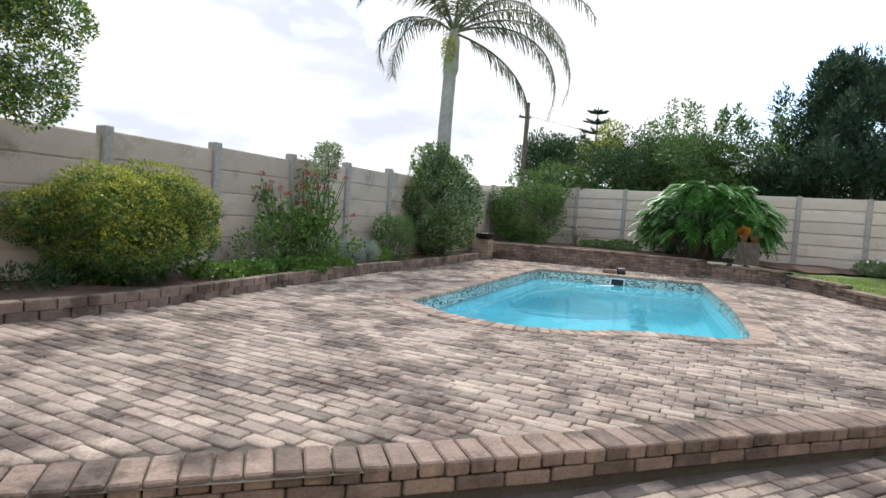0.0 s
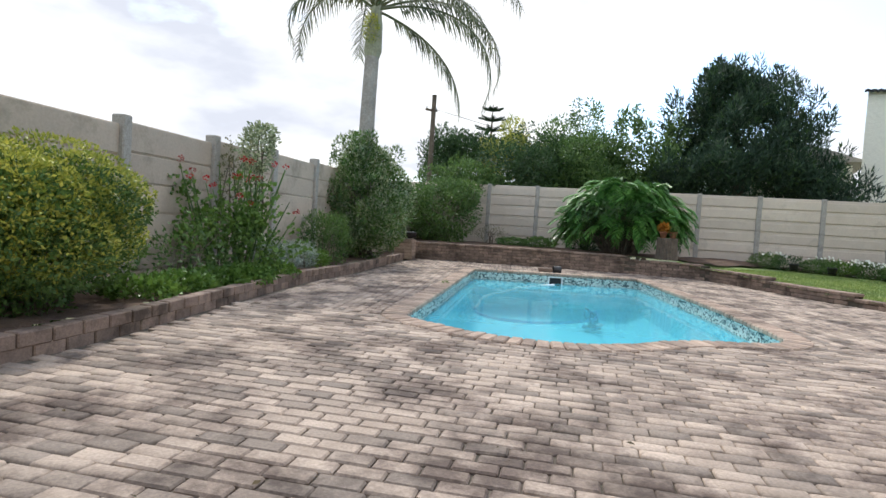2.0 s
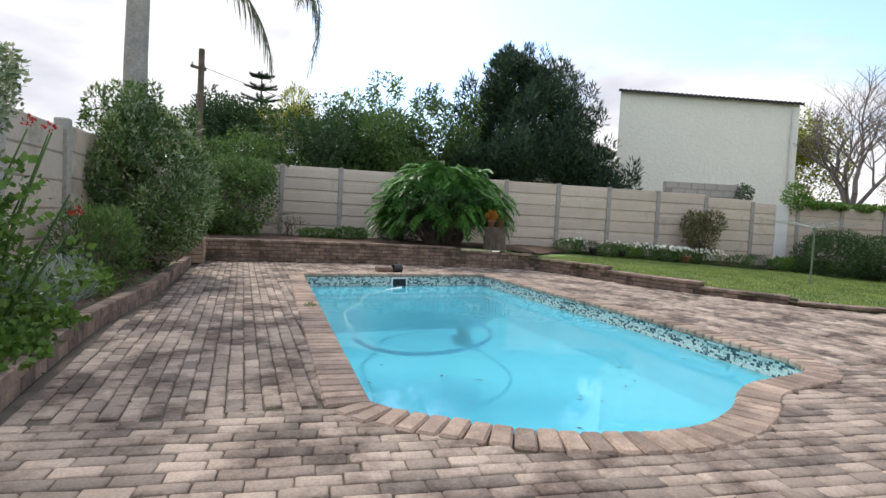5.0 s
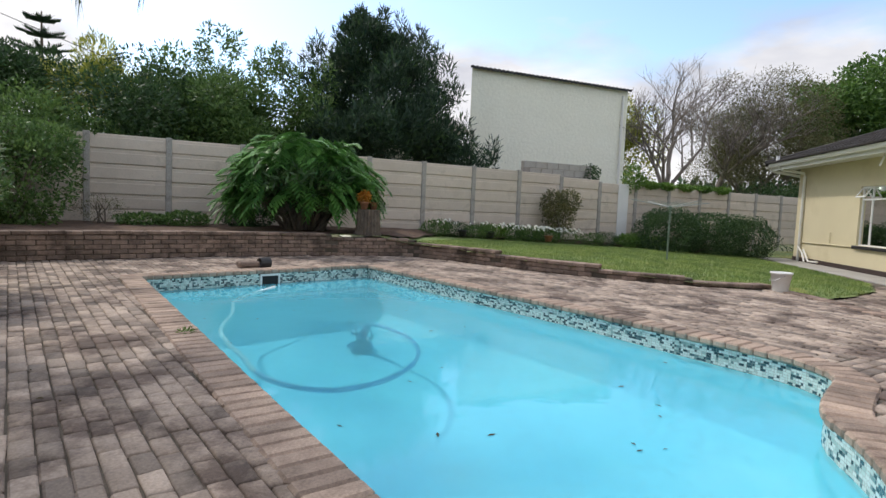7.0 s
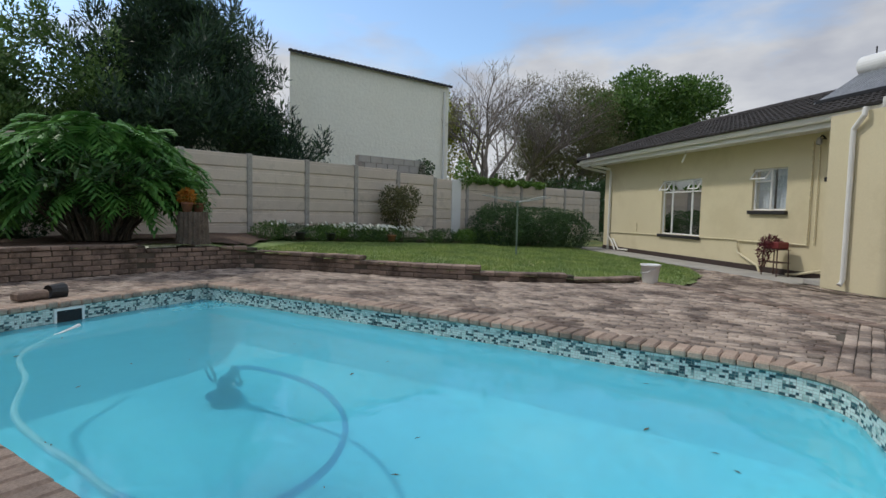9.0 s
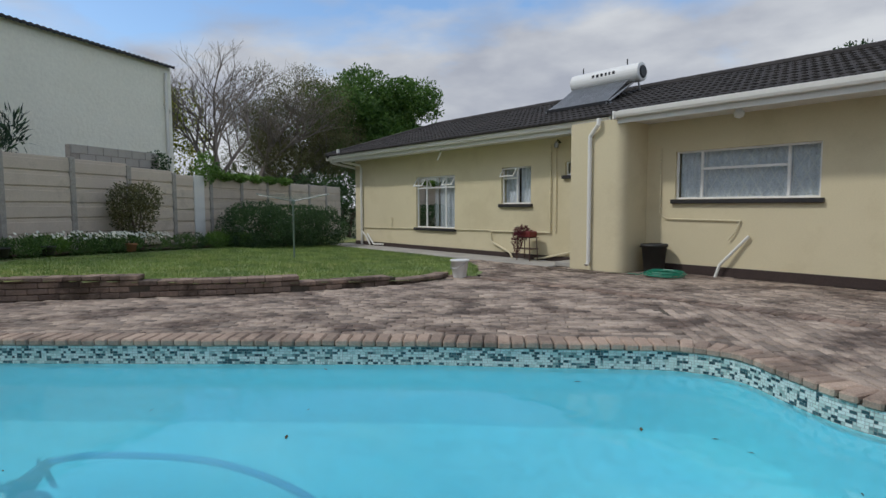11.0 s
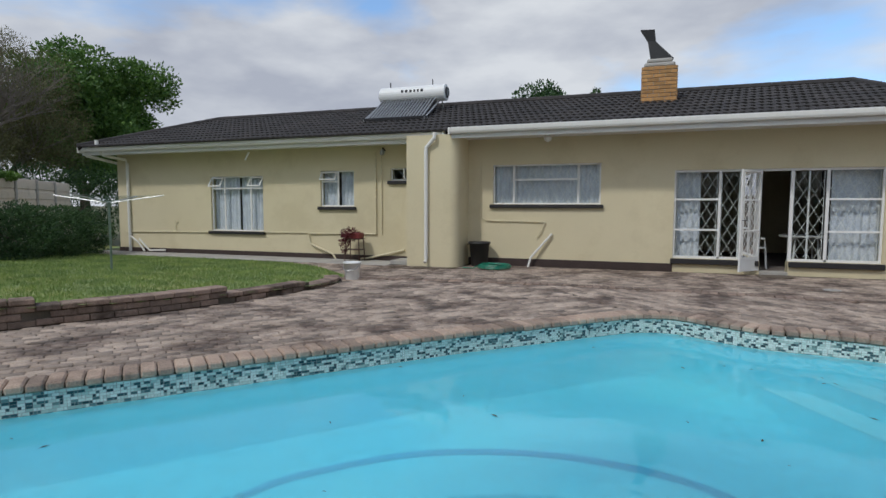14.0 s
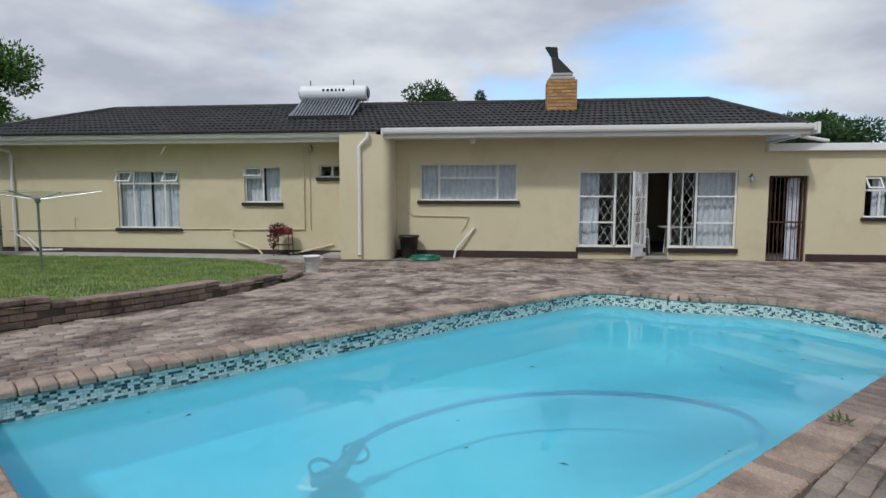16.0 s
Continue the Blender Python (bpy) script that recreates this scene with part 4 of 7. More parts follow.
# ---- windows and doors ----
def curtain(x0, x1, z0, z1, y, label):
    """A gathered lace curtain hanging from a rail."""
    n = int((x1 - x0) / 0.025)
    v, f = [], []
    for i in range(n + 1):
        x = x0 + (x1 - x0) * i / n
        yy = y + 0.022 * math.sin(i * 1.25) + 0.012 * math.sin(i * 0.37)
        v += [(x, yy, z0), (x, yy, z1)]
    f = [(2 * i, 2 * i + 2, 2 * i + 3, 2 * i + 1) for i in range(n)]
    ob = part("curtain", (v, f), CURTAIN, smooth=True)
    return tagged(ob, label, "curtain", "curtains of the house")


def bars_lattice(x0, x1, z0, z1, y, step=0.19, r=0.0045, steep=1.75):
    """A lattice of thin bars in tall diamonds."""
    out = []
    w, h = x1 - x0, z1 - z0
    run_ = h / steep
    k = -math.ceil(run_ / step) * step
    while k < w:
        a0, a1 = max(k, 0), min(k + run_, w)
        if a1 - a0 > 0.03:
            for s in (1, -1):
                p = (x0 + (a0 if s > 0 else w - a0), y, z0 + (a0 - k) * steep)
                q = (x0 + (a1 if s > 0 else w - a1), y, z0 + (a1 - k) * steep)
                out.append(tube([p, q], r, 4))
        k += step
    out += [tube([(x0, y, z0), (x0, y, z1)], r * 1.4, 4), tube([(x1, y, z0), (x1, y, z1)], r * 1.4, 4)]
    return join(out)


def window(name, o, columns, transoms, label, vents=(), sill=True, lattice=None, y=-0.07):
    """A steel window in the opening o; columns and transoms are fractions; vents: (column, tilt) top-hung sashes standing open."""
    x0, x1, z0, z1 = o
    e = tagged(new(name), label, kind="structure")
    w, h, t = x1 - x0, z1 - z0, 0.022
    bm = bmesh.new()
    for lo, hi in (((x0, y - 0.02, z0), (x0 + 0.035, y + 0.02, z1)), ((x1 - 0.035, y - 0.02, z0), (x1, y + 0.02, z1)),
                   ((x0 + 0.035, y - 0.02, z0), (x1 - 0.035, y + 0.02, z0 + 0.035)), ((x0 + 0.035, y - 0.02, z1 - 0.035), (x1 - 0.035, y + 0.02, z1))):
        add_box(bm, lo, hi)
    part("window_frame", bm, WHITE, e)
    xs = [x0] + [x0 + w * c for c in columns] + [x1]
    for x in xs[1:-1]:
        part("mullion", box((x - t, y - 0.018, z0 + 0.035), (x + t, y + 0.018, z1 - 0.035), 0.003), WHITE, e)
    for c, fr in transoms:
        a, b = (xs[c] + t, xs[c + 1] - t)
        z = z0 + h * fr
        part("transom", box((a, y - 0.017, z - t), (b, y + 0.017, z + t), 0.003), WHITE, e)
    for i in range(len(xs) - 1):
        p = part("pane", ([(xs[i] + 0.03, y, z0 + 0.03), (xs[i + 1] - 0.03, y, z0 + 0.03), (xs[i + 1] - 0.03, y, z1 - 0.03), (xs[i] + 0.03, y, z1 - 0.03)], [(0, 1, 2, 3)]), glass, e)
        p.visible_shadow = False
    for c, fr in vents:
        a, b = xs[c] + 0.01, xs[c + 1] - 0.01
        z = z0 + h * fr
        hh = z1 - 0.03 - z
        bm = bmesh.new()
        for lo, hi in (((a, -0.012, -hh), (a + 0.03, 0.012, 0)), ((b - 0.03, -0.012, -hh), (b, 0.012, 0)), ((a + 0.03, -0.012, -hh), (b - 0.03, 0.012, -hh + 0.03)), ((a + 0.03, -0.012, -0.03), (b - 0.03, 0.012, 0))):
            add_box(bm, lo, hi)
        s = part("vent_sash", bm, WHITE, e, "white sash standing open")
        s.matrix_world = pose(0, y + 0.03, z1 - 0.03, 33, 0, 0)
    if sill:
        part("window_sill", box((x0 - 0.06, -0.05, z0 - 0.085), (x1 + 0.06, 0.075, z0 - 0.004), 0.01), SILLM, e, "black painted sill")
    if lattice:
        for c in lattice:
            part("burglar_bars", bars_lattice(xs[c] + 0.04, xs[c + 1] - 0.04, z0 + 0.04, z1 - 0.04, y - 0.06), WHITE, e)
    return e


window("window_1", WIN1, (0.25, 0.75), ((0, 0.78), (1, 0.78), (2, 0.78)), "white steel window with two open top vents", ((0, 0.78), (2, 0.78)))
window("window_2", WIN2, (0.5,), ((1, 0.70),), "white steel window with one open vent", ((1, 0.70),))
window("window_3", WIN3, (0.2, 0.8), ((1, 0.62),), "wide white steel window with diamond bars", lattice=(0, 1))
window("window_4", WIN4, (0.5,), (), "small dark bathroom window", lattice=(0, 1))
window("window_5", WIN5, (0.42,), ((0, 0.66), (1, 0.66)), "white steel window of the annex", ((1, 0.66),))
curtain(6.36, 7.15, 0.52, 1.96, -0.185, "pale blue-white lace curtain half drawn behind a window")
curtain(7.22, 8.04, 0.52, 1.96, -0.185, "pale blue-white lace curtain gathered behind a window")
curtain(3.64, 4.06, 1.19, 2.05, -0.185, "short white curtain behind a small window")
curtain(4.14, 4.56, 1.19, 2.05, -0.185, "short pale curtain gathered behind a small window")
curtain(-2.30, 0.04, 1.25, 2.10, -0.185, "wide white lace curtain behind a barred window")
curtain(-4.30, -3.7, 0.0, 1.98, -0.265, "long white curtain beside a glazed door")
curtain(-7.5, -6.6, 0.0, 1.98, -0.265, "long white curtain gathered at the end of the glazed doors")
curtain(-10.7, -10.4, 0.86, 1.78, -0.19, "plain white curtain in the annex window")

door = tagged(new("door_1"), "white steel glazed doors with one leaf open and diamond bars", kind="structure")
FR = 0.12
fr = bmesh.new()
for lo, hi in (((-7.40, -0.09, FR), (-7.36, -0.04, 1.93)), ((-3.82, -0.09, FR), (-3.78, -0.04, 1.93)), ((-7.36, -0.09, 1.885), (-3.82, -0.04, 1.93)),
               ((-4.66, -0.09, FR), (-4.61, -0.04, 1.885)), ((-5.38, -0.09, -0.1), (-5.32, -0.04, 1.885)), ((-5.93, -0.09, -0.1), (-5.87, -0.04, 1.885)),
               ((-6.52, -0.09, FR), (-6.47, -0.04, 1.885)), ((-5.32, -0.09, FR), (-3.82, -0.04, FR + 0.05)), ((-7.36, -0.09, FR), (-5.93, -0.04, FR + 0.05))):
    add_box(fr, lo, hi, None, 0.004)
part("door_frame", fr, WHITE, door)
for a, b in ((-4.61, -3.82), (-7.36, -6.52)):
    for z in (0.71, 1.33):
        part("transom", box((a, -0.085, z - 0.02), (b, -0.045, z + 0.02), 0.003), WHITE, door)
for a, b in ((-4.61, -3.82), (-5.32, -4.66), (-7.36, -6.52), (-6.47, -5.93)):
    p = part("pane", ([(a, -0.065, FR + 0.05), (b, -0.065, FR + 0.05), (b, -0.065, 1.885), (a, -0.065, 1.885)], [(0, 1, 2, 3)]), glass, door)
    p.visible_shadow = False
    part("burglar_bars", bars_lattice(a + 0.02, b - 0.02, FR + 0.06, 1.87, -0.12), WHITE, door)
for x in (-5.0, -6.2):
    part("stile", box((x - 0.015, -0.13, FR + 0.05), (x + 0.015, -0.105, 1.88)), WHITE, door)
leaf_m = pose(-5.36, -0.02, -0.08, 0, 0, 46)
leaf = bmesh.new()
for lo, hi in (((0, -0.02, 0), (0.05, 0.02, 1.98)), ((0.53, -0.02, 0), (0.58, 0.02, 1.98)), ((0.05, -0.02, 1.93), (0.53, 0.02, 1.98)), ((0.05, -0.02, 0.22), (0.53, 0.02, 0.28)),
               ((0.05, -0.012, 0.0), (0.53, 0.012, 0.22)), ((0.05, -0.015, 0.78), (0.53, 0.015, 0.81)), ((0.05, -0.015, 1.38), (0.53, 0.015, 1.41))):
    add_box(leaf, lo, hi, None, 0.003)
lf = part("door", leaf, WHITE, door, "white steel leaf standing open")
lf.matrix_world = leaf_m
lb = part("burglar_bars", bars_lattice(0.05, 0.53, 0.29, 1.92, 0.03), WHITE, lf)
lp_ = part("pane", ([(0.05, 0, 0.28), (0.53, 0, 0.28), (0.53, 0, 1.93), (0.05, 0, 1.93)], [(0, 1, 2, 3)]), glass, lf)
lp_.visible_shadow = False
lh = part("door_handle", join([tube([(0.55, 0.02, 1.0), (0.55, 0.06, 1.0), (0.47, 0.07, 1.0)], 0.009, 6)]), BLACK, lf, "dark handle")
part("door_sill", box((-5.36, -0.03, FR - 0.11), (-3.74, 0.07, FR - 0.005), 0.01), SILLM, door, "black sill under the glazing")
part("door_sill", box((-7.44, -0.03, FR - 0.11), (-5.88, 0.07, FR - 0.005), 0.01), SILLM, door, "black sill under the glazing")
part("apron_wall", box((-5.38, -0.2, LOW), (-3.78, -0.005, FR - 0.0), 0), PLASTER, door, "cream plaster under the glazing")
part("apron_wall", box((-7.40, -0.2, LOW), (-5.87, -0.005, FR - 0.0), 0), PLASTER, door, "cream plaster under the glazing")
part("threshold", box((-5.87, -0.2, LOW), (-5.38, 0.05, -0.09), 0.01), CEMENT, door)

gate = tagged(new("door_2"), "brown steel security gate with patterned bars over a side door", kind="structure")
BROWN = mat("brown_enamel", (0.09, 0.035, 0.025), None, 0.5, 5, 40, 0.1)
gx0, gx1, gz0, gz1 = SIDE_DOOR
part("door_frame", boxes([((gx0, -0.1, gz0), (gx0 + 0.04, -0.05, gz1)), ((gx1 - 0.04, -0.1, gz0), (gx1, -0.05, gz1)), ((gx0 + 0.04, -0.1, gz1 - 0.04), (gx1 - 0.04, -0.05, gz1)), ((gx0 + 0.04, -0.1, 0.72), (gx1 - 0.04, -0.06, 0.76)), ((gx0 + 0.04, -0.1, gz0), (gx1 - 0.04, -0.06, gz0 + 0.04))]), BROWN, gate)
for i in range(1, 9):
    x = gx0 + (gx1 - gx0) * i / 9
    part("bar", tube([(x, -0.08, gz0 + 0.04), (x, -0.08, gz1 - 0.04)], 0.009, 6), BROWN, gate)
for i in range(4):
    x, z = gx0 + 0.14 + 0.18 * i, (1.25 if i % 2 else 0.35)
    part("bar", tube([(x, -0.07, z), (x + 0.1, -0.07, z), (x + 0.1, -0.07, z + 0.3), (x, -0.07, z + 0.3), (x, -0.07, z)], 0.007, 4), BROWN, gate)
curtain(gx0 + 0.08, gx0 + 0.35, gz0 + 0.05, gz1 - 0.05, -0.2, "pale cloth hanging inside the side door")

# ---- gutters and pipes ----
def gutter(x0, x1, y, z, label):
    prof = [(-0.06, 0.055), (-0.055, -0.01), (-0.035, -0.05), (0.0, -0.062), (0.035, -0.05), (0.055, -0.01), (0.062, 0.055), (0.05, 0.055), (0.045, -0.01), (0, -0.045), (-0.045, -0.01), (-0.05, 0.055)]
    n = len(prof)
    v = [(x, y + a, z + b) for x in (x0, x1) for a, b in prof]
    f = [(i, (i + 1) % n, (i + 1) % n + n, i + n) for i in range(n)]
    ob = part("gutter", (v, f), PIPE)
    cap = part("gutter_cap", boxes([((x0 - 0.03, y - 0.075, z - 0.085), (x0 + 0.01, y + 0.075, z + 0.07)), ((x1 - 0.01, y - 0.075, z - 0.085), (x1 + 0.03, y + 0.075, z + 0.07))], 0.008), PIPE, ob)
    fas = part("fascia", box((x0, y - 0.11, z - 0.15), (x1, y - 0.07, z + 0.09)), WHITE, ob)
    return tagged(ob, label, "gutter", "roof gutters")


gutter(-8.5, 0.78, 0.93, 2.80, "white plastic gutter on white fascia along the eaves")
gutter(1.0, 12.0, 0.72, 2.76, "long white plastic gutter on white fascia under dark tiles")


def pipe(name, pts, r, material, label, category="pipe", group=""):
    return tagged(part(name, tube(pts, r, 10), material, smooth=False), label, category, group)


pipe("downpipe", [(1.14, 0.93, 2.78), (1.14, 0.95, 2.66), (1.34, 0.915, 2.46), (1.345, 0.915, 2.35), (1.345, 0.915, 0.02), (1.345, 0.98, -0.06)], 0.042, PIPE, "white downpipe on the projecting block", "downpipe", "downpipes of the house")
pipe("downpipe", [(11.3, 0.72, 2.74), (11.25, 0.6, 2.6), (11.02, 0.08, 2.5), (11.0, 0.055, 2.4), (11.0, 0.055, LOW + 0.02)], 0.042, PIPE, "tall white downpipe near the corner of the house", "downpipe", "downpipes of the house")
pipe("downpipe", [(11.95, 0.72, 2.74), (11.9, 0.6, 2.6), (11.52, -0.12, 2.42), (11.5, -0.15, 2.3), (11.5, -0.15, LOW + 0.02)], 0.042, PIPE, "white downpipe round the corner of the house", "downpipe", "downpipes of the house")
pipe("vent_pipe", [(11.35, 0.72, 2.70), (11.35, 0.72, 3.02)], 0.05, PIPE, "short white upright pipe at the gutter's end", "pipe")
pipe("downpipe", [(-8.35, 0.85, 2.78), (-8.4, 0.7, 2.70), (-8.55, 0.35, 2.66), (-9.25, 0.1, 2.58)], 0.04, PIPE, "white sloping pipe draining onto the flat roof", "downpipe", "downpipes of the house")
waste = "waste pipes"
pipe("waste_pipe", [(4.9, 0.04, 0.28), (4.85, 0.05, 0.20), (4.2, 0.10, -0.02), (4.1, 0.12, -0.14)], 0.024, CREAM_PIPE, "cream waste pipe sloping down to the drain", "pipe", waste)
pipe("waste_pipe", [(4.9, 0.04, 0.25), (4.9, 0.035, 0.48), (3.0, 0.035, 0.50), (3.0, 0.035, 2.5)], 0.018, CREAM_PIPE, "thin cream pipe climbing the wall to the eaves", "pipe", waste)
pipe("waste_pipe", [(2.25, 0.04, 0.12), (3.2, 0.08, -0.10), (3.4, 0.10, -0.12)], 0.024, CREAM_PIPE, "cream waste pipe low on the wall", "pipe", waste)
pipe("waste_pipe", [(2.85, 0.03, 0.5), (2.85, 0.03, 2.5)], 0.012, CREAM_PIPE, "thin painted conduit beside the corner", "pipe", waste)
pipe("waste_pipe", [(11.2, 0.03, 0.42), (5.0, 0.03, 0.50)], 0.014, CREAM_PIPE, "thin painted conduit running along the wall", "pipe", waste)
pipe("waste_pipe", [(10.9, 0.12, 0.30), (10.6, 0.13, 0.12), (10.35, 0.16, -0.12)], 0.026, PIPE, "white waste pipe sloping to the ground", "pipe", waste)
pipe("waste_pipe", [(10.6, 0.10, 0.22), (10.2, 0.12, -0.10), (9.6, 0.14, -0.08)], 0.026, PIPE, "white waste pipe lying along the wall", "pipe", waste)
pipe("waste_pipe", [(9.3, 0.03, 0.48), (9.3, 0.03, 0.72), (9.22, 0.06, 0.78)], 0.012, CREAM_PIPE, "thin painted tap pipe on the wall", "pipe", waste)
pipe("waste_pipe", [(0.34, 0.03, 2.2), (0.34, 0.03, 0.95), (0.2, 0.03, 0.86), (-1.15, 0.03, 0.84)], 0.012, CREAM_PIPE, "thin painted conduit round the window", "pipe", waste)
pipe("waste_pipe", [(-1.15, 0.03, 0.84), (-1.05, 0.04, 0.62), (-0.95, 0.05, 0.5)], 0.012, CREAM_PIPE, "thin bent pipe from the sink", "pipe", waste)
pipe("waste_pipe", [(-1.3, 0.05, 0.58), (-0.85, 0.12, 0.05), (-0.8, 0.16, -0.17)], 0.026, PIPE, "white waste pipe leaning against the wall", "pipe", waste)

# lamps on the wall
def wall_lamp(x, y, z, label):
    e = thing("wall_lamp", label, "lamp", (x, y, z), "lamps on the house")
    part("bracket", tube([(0, 0, 0.05), (0, 0.08, 0.09), (0, 0.12, 0.04)], 0.014, 6), BLACK, e)
    part("head", lathe([(0.02, 0.05), (0.05, 0.0), (0.055, -0.07), (0.03, -0.09)], 12, (0, 0.13, 0)), STEEL, e)
    part("plate", lathe([(0.04, 0.0), (0.04, 0.015)], 12, (0, 0.01, 0.02)), BLACK, e)
    return e


wall_lamp(-7.66, 0.0, 1.76, "small steel and black spot lamp beside the doors")
wall_lamp(2.78, 0.0, 2.50, "small dark spot lamp high under the eaves")
globe = thing("ceiling_lamp", "round white lamp under the eaves", "lamp", (-1.25, 0.5, 2.62), "lamps on the house")
part("base", lathe([(0.05, 0.05), (0.05, 0.085)], 12), WHITE, globe)
part("shade", lathe([(0.02, -0.08), (0.07, -0.055), (0.085, 0.0), (0.06, 0.05)], 14), WHITE, globe, smooth=True)
tl = thing("tube_lamp", "small white tube hanging crooked under the eaves", "lamp", (6.45, 0.45, 2.44), "lamps on the house")
part("tube", tube([(-0.05, 0, 0.12), (0.06, 0.02, -0.08)], 0.022, 8), WHITE, tl)
part("cord", tube([(-0.05, 0, 0.12), (-0.06, 0, 0.24)], 0.004, 4), BLACK, tl)

# chimney with a cowl
chim = thing("chimney", "yellow face-brick chimney with a black metal cowl", "chimney", (-3.45, -1.4, 3.3))
part("stack", box((-0.365, -0.285, -0.1), (0.365, 0.285, 1.0)), MORTAR, chim)
part("flashing", join([(lambda z0, z1, a, b: ([(-a, -b, z0 + .2), (a, -b, z0 + .2), (a, b + 0.05, z0 - .12), (-a, b + 0.05, z0 - .12), (-0.38, -0.3, z1 + .12), (0.38, -0.3, z1 + .12), (0.38, 0.3, z1), (-0.38, 0.3, z1)], [(0, 1, 5, 4), (1, 2, 6, 5), (2, 3, 7, 6), (3, 0, 4, 7)]))(0.10, 0.16, 0.5, 0.38)]), CEMENT, chim, "grey cement flashing")
part("crown", boxes([((-0.33, -0.25, 1.0), (0.33, 0.25, 1.10)), ((-0.27, -0.2, 1.10), (0.27, 0.2, 1.2))], 0.03), CEMENT, chim, "cement crown")
cme = brick_mesh("brick", 0.222, 0.02, 0.073, YELLOW_BRICK, 0.005)
rng = random.Random(9)
for c in range(13):
    z = 1.0 - 0.085 * c
    for side, (ln, off) in enumerate(((0.73, 0.29), (0.73, 0.29), (0.57, 0.37), (0.57, 0.37))):
        n_b = 3 if side < 2 else 2
        for i in range(n_b + (c % 2)):
            u = -ln / 2 + (i + 0.5) * ln / n_b - (ln / n_b / 2 if c % 2 else 0)
            if abs(u) > ln / 2:
                continue
            half_ = abs(abs(u) - ln / 2) < ln / n_b / 2 - 0.01
            o = part("brick", cme, YELLOW_BRICK, chim)
            f = (ln / n_b - 0.012) / 0.222 * (0.5 if half_ else 1)
            if half_:
                u *= 1 - 0.25 * ln / n_b / abs(u) if u else 1
            a = (u, off if side == 0 else -off, z) if side < 2 else (off if side == 2 else -off, u, z)
            o.matrix_basis = Matrix.LocRotScale(a, Euler((0, 0, 0 if side < 2 else math.pi / 2)), (f, 1, 1))
cow = bmesh.new()
cow_line = [(0.19, 1.2), (-0.29, 1.2), (0.09, 1.60), (0.12, 1.87), (0.42, 1.89), (0.26, 1.63)]
for y_ in (-0.13, 0.13):
    for x_, z_ in cow_line:
        cow.verts.new((x_, y_ * (1.0 if z_ < 1.3 else 0.55), z_))
cow.verts.ensure_lookup_table()
vs = list(cow.verts)
cow.faces.new(vs[:6])
cow.faces.new(vs[6:][::-1])
for i in range(6):
    j = (i + 1) % 6
    cow.faces.new((vs[j], vs[i], vs[i + 6], vs[j + 6]))
bmesh.ops.recalc_face_normals(cow, faces=cow.faces[:])
part("cowl", cow, BLACK, chim, "black wind-turned cowl")

# solar water heater
sol = thing("solar_water_heater", "white solar water tank over glass tubes on the roof", "solar heater", (2.75, -1.25, 3.55))
tz, ty = 0.62, -0.42
tank_r = 0.215
part("tank", tube([(-1.0, ty, tz), (-0.98, ty, tz), (0.86, ty, tz), (0.9, ty, tz)], [tank_r * 0.8, tank_r, tank_r, tank_r * 0.8], 24), WHITE, sol, "white cylindrical tank", smooth=False)
part("end_cap", tube([(-1.03, ty, tz), (-1.0, ty, tz)], [0.12, 0.15], 20), DARK_PLASTIC, sol, "dark end cap")
part("end_cap", tube([(0.9, ty, tz), (0.93, ty, tz)], [0.15, 0.12], 20), DARK_PLASTIC, sol, "dark end cap")
for i, (a, w_) in enumerate(((0.20, 0.08), (0.08, 0.08), (-0.04, 0.08), (-0.15, 0.06), (-0.25, 0.06), (-0.36, 0.08))):
    part("lettering", box((a - w_ / 2, ty + tank_r * 0.93, tz + 0.02), (a + w_ / 2 - 0.015, ty + tank_r * 0.99, tz + 0.09)), BLACK, sol, "dark lettering bar")
for i in range(18):
    x = -0.72 + 0.088 * i
    part("tube", tube([(x, ty + 0.12, tz - 0.14), (x, 0.68, -0.16)], 0.022, 8), STEEL, sol)
for x in (-0.82, 0.85):
    part("rail", join([tube([(x, ty + 0.05, tz - 0.2), (x, 0.75, -0.2)], 0.02, 6), tube([(x, ty - 0.1, tz - 0.1), (x, ty - 0.25, 0.1)], 0.02, 6), tube([(x, ty - 0.2, 0.14), (x, 0.75, -0.22)], 0.018, 6)]), STEEL, sol)
part("manifold", box((-0.86, 0.66, -0.22), (0.89, 0.74, -0.14), 0.01), BLACK, sol)
part("reflector", ([(-0.8, ty + 0.15, tz - 0.24), (0.83, ty + 0.15, tz - 0.24), (0.83, 0.66, -0.22), (-0.8, 0.66, -0.22)], [(0, 1, 2, 3)]), BLACK, sol, "dark backing")
for x in (-0.6, 0.62):
    part("valve", tube([(x, ty, tz + 0.2), (x, ty, tz + 0.36)], 0.014, 6), BLACK, sol)

# ---- things on the paving ----
bucket = thing("bucket", "white plastic bucket standing at the lawn's corner", "bucket", (1.28, 4.42, -0.006))
part("body", lathe([(0.10, 0.0), (0.105, 0.01), (0.138, 0.26), (0.15, 0.262), (0.15, 0.285), (0.138, 0.285), (0.125, 0.25), (0.095, 0.02)], 24), WHITE, bucket, smooth=True)
part("handle", tube([(0.145 * math.cos(w), 0.145 * math.sin(w), 0.25 - 0.10 * math.sin(w)) for w in [math.pi * k / 10 for k in range(11)]], 0.004, 5), STEEL, bucket, "thin wire handle")
bin_ = thing("bin", "black plastic bin beside the projecting block", "bin", (0.28, 0.32, LOW))
part("body", lathe([(0.17, 0.0), (0.18, 0.01), (0.225, 0.5), (0.25, 0.5), (0.25, 0.55), (0.23, 0.55), (0.20, 0.49), (0.16, 0.03)], 24), DARK_PLASTIC, bin_, smooth=True)
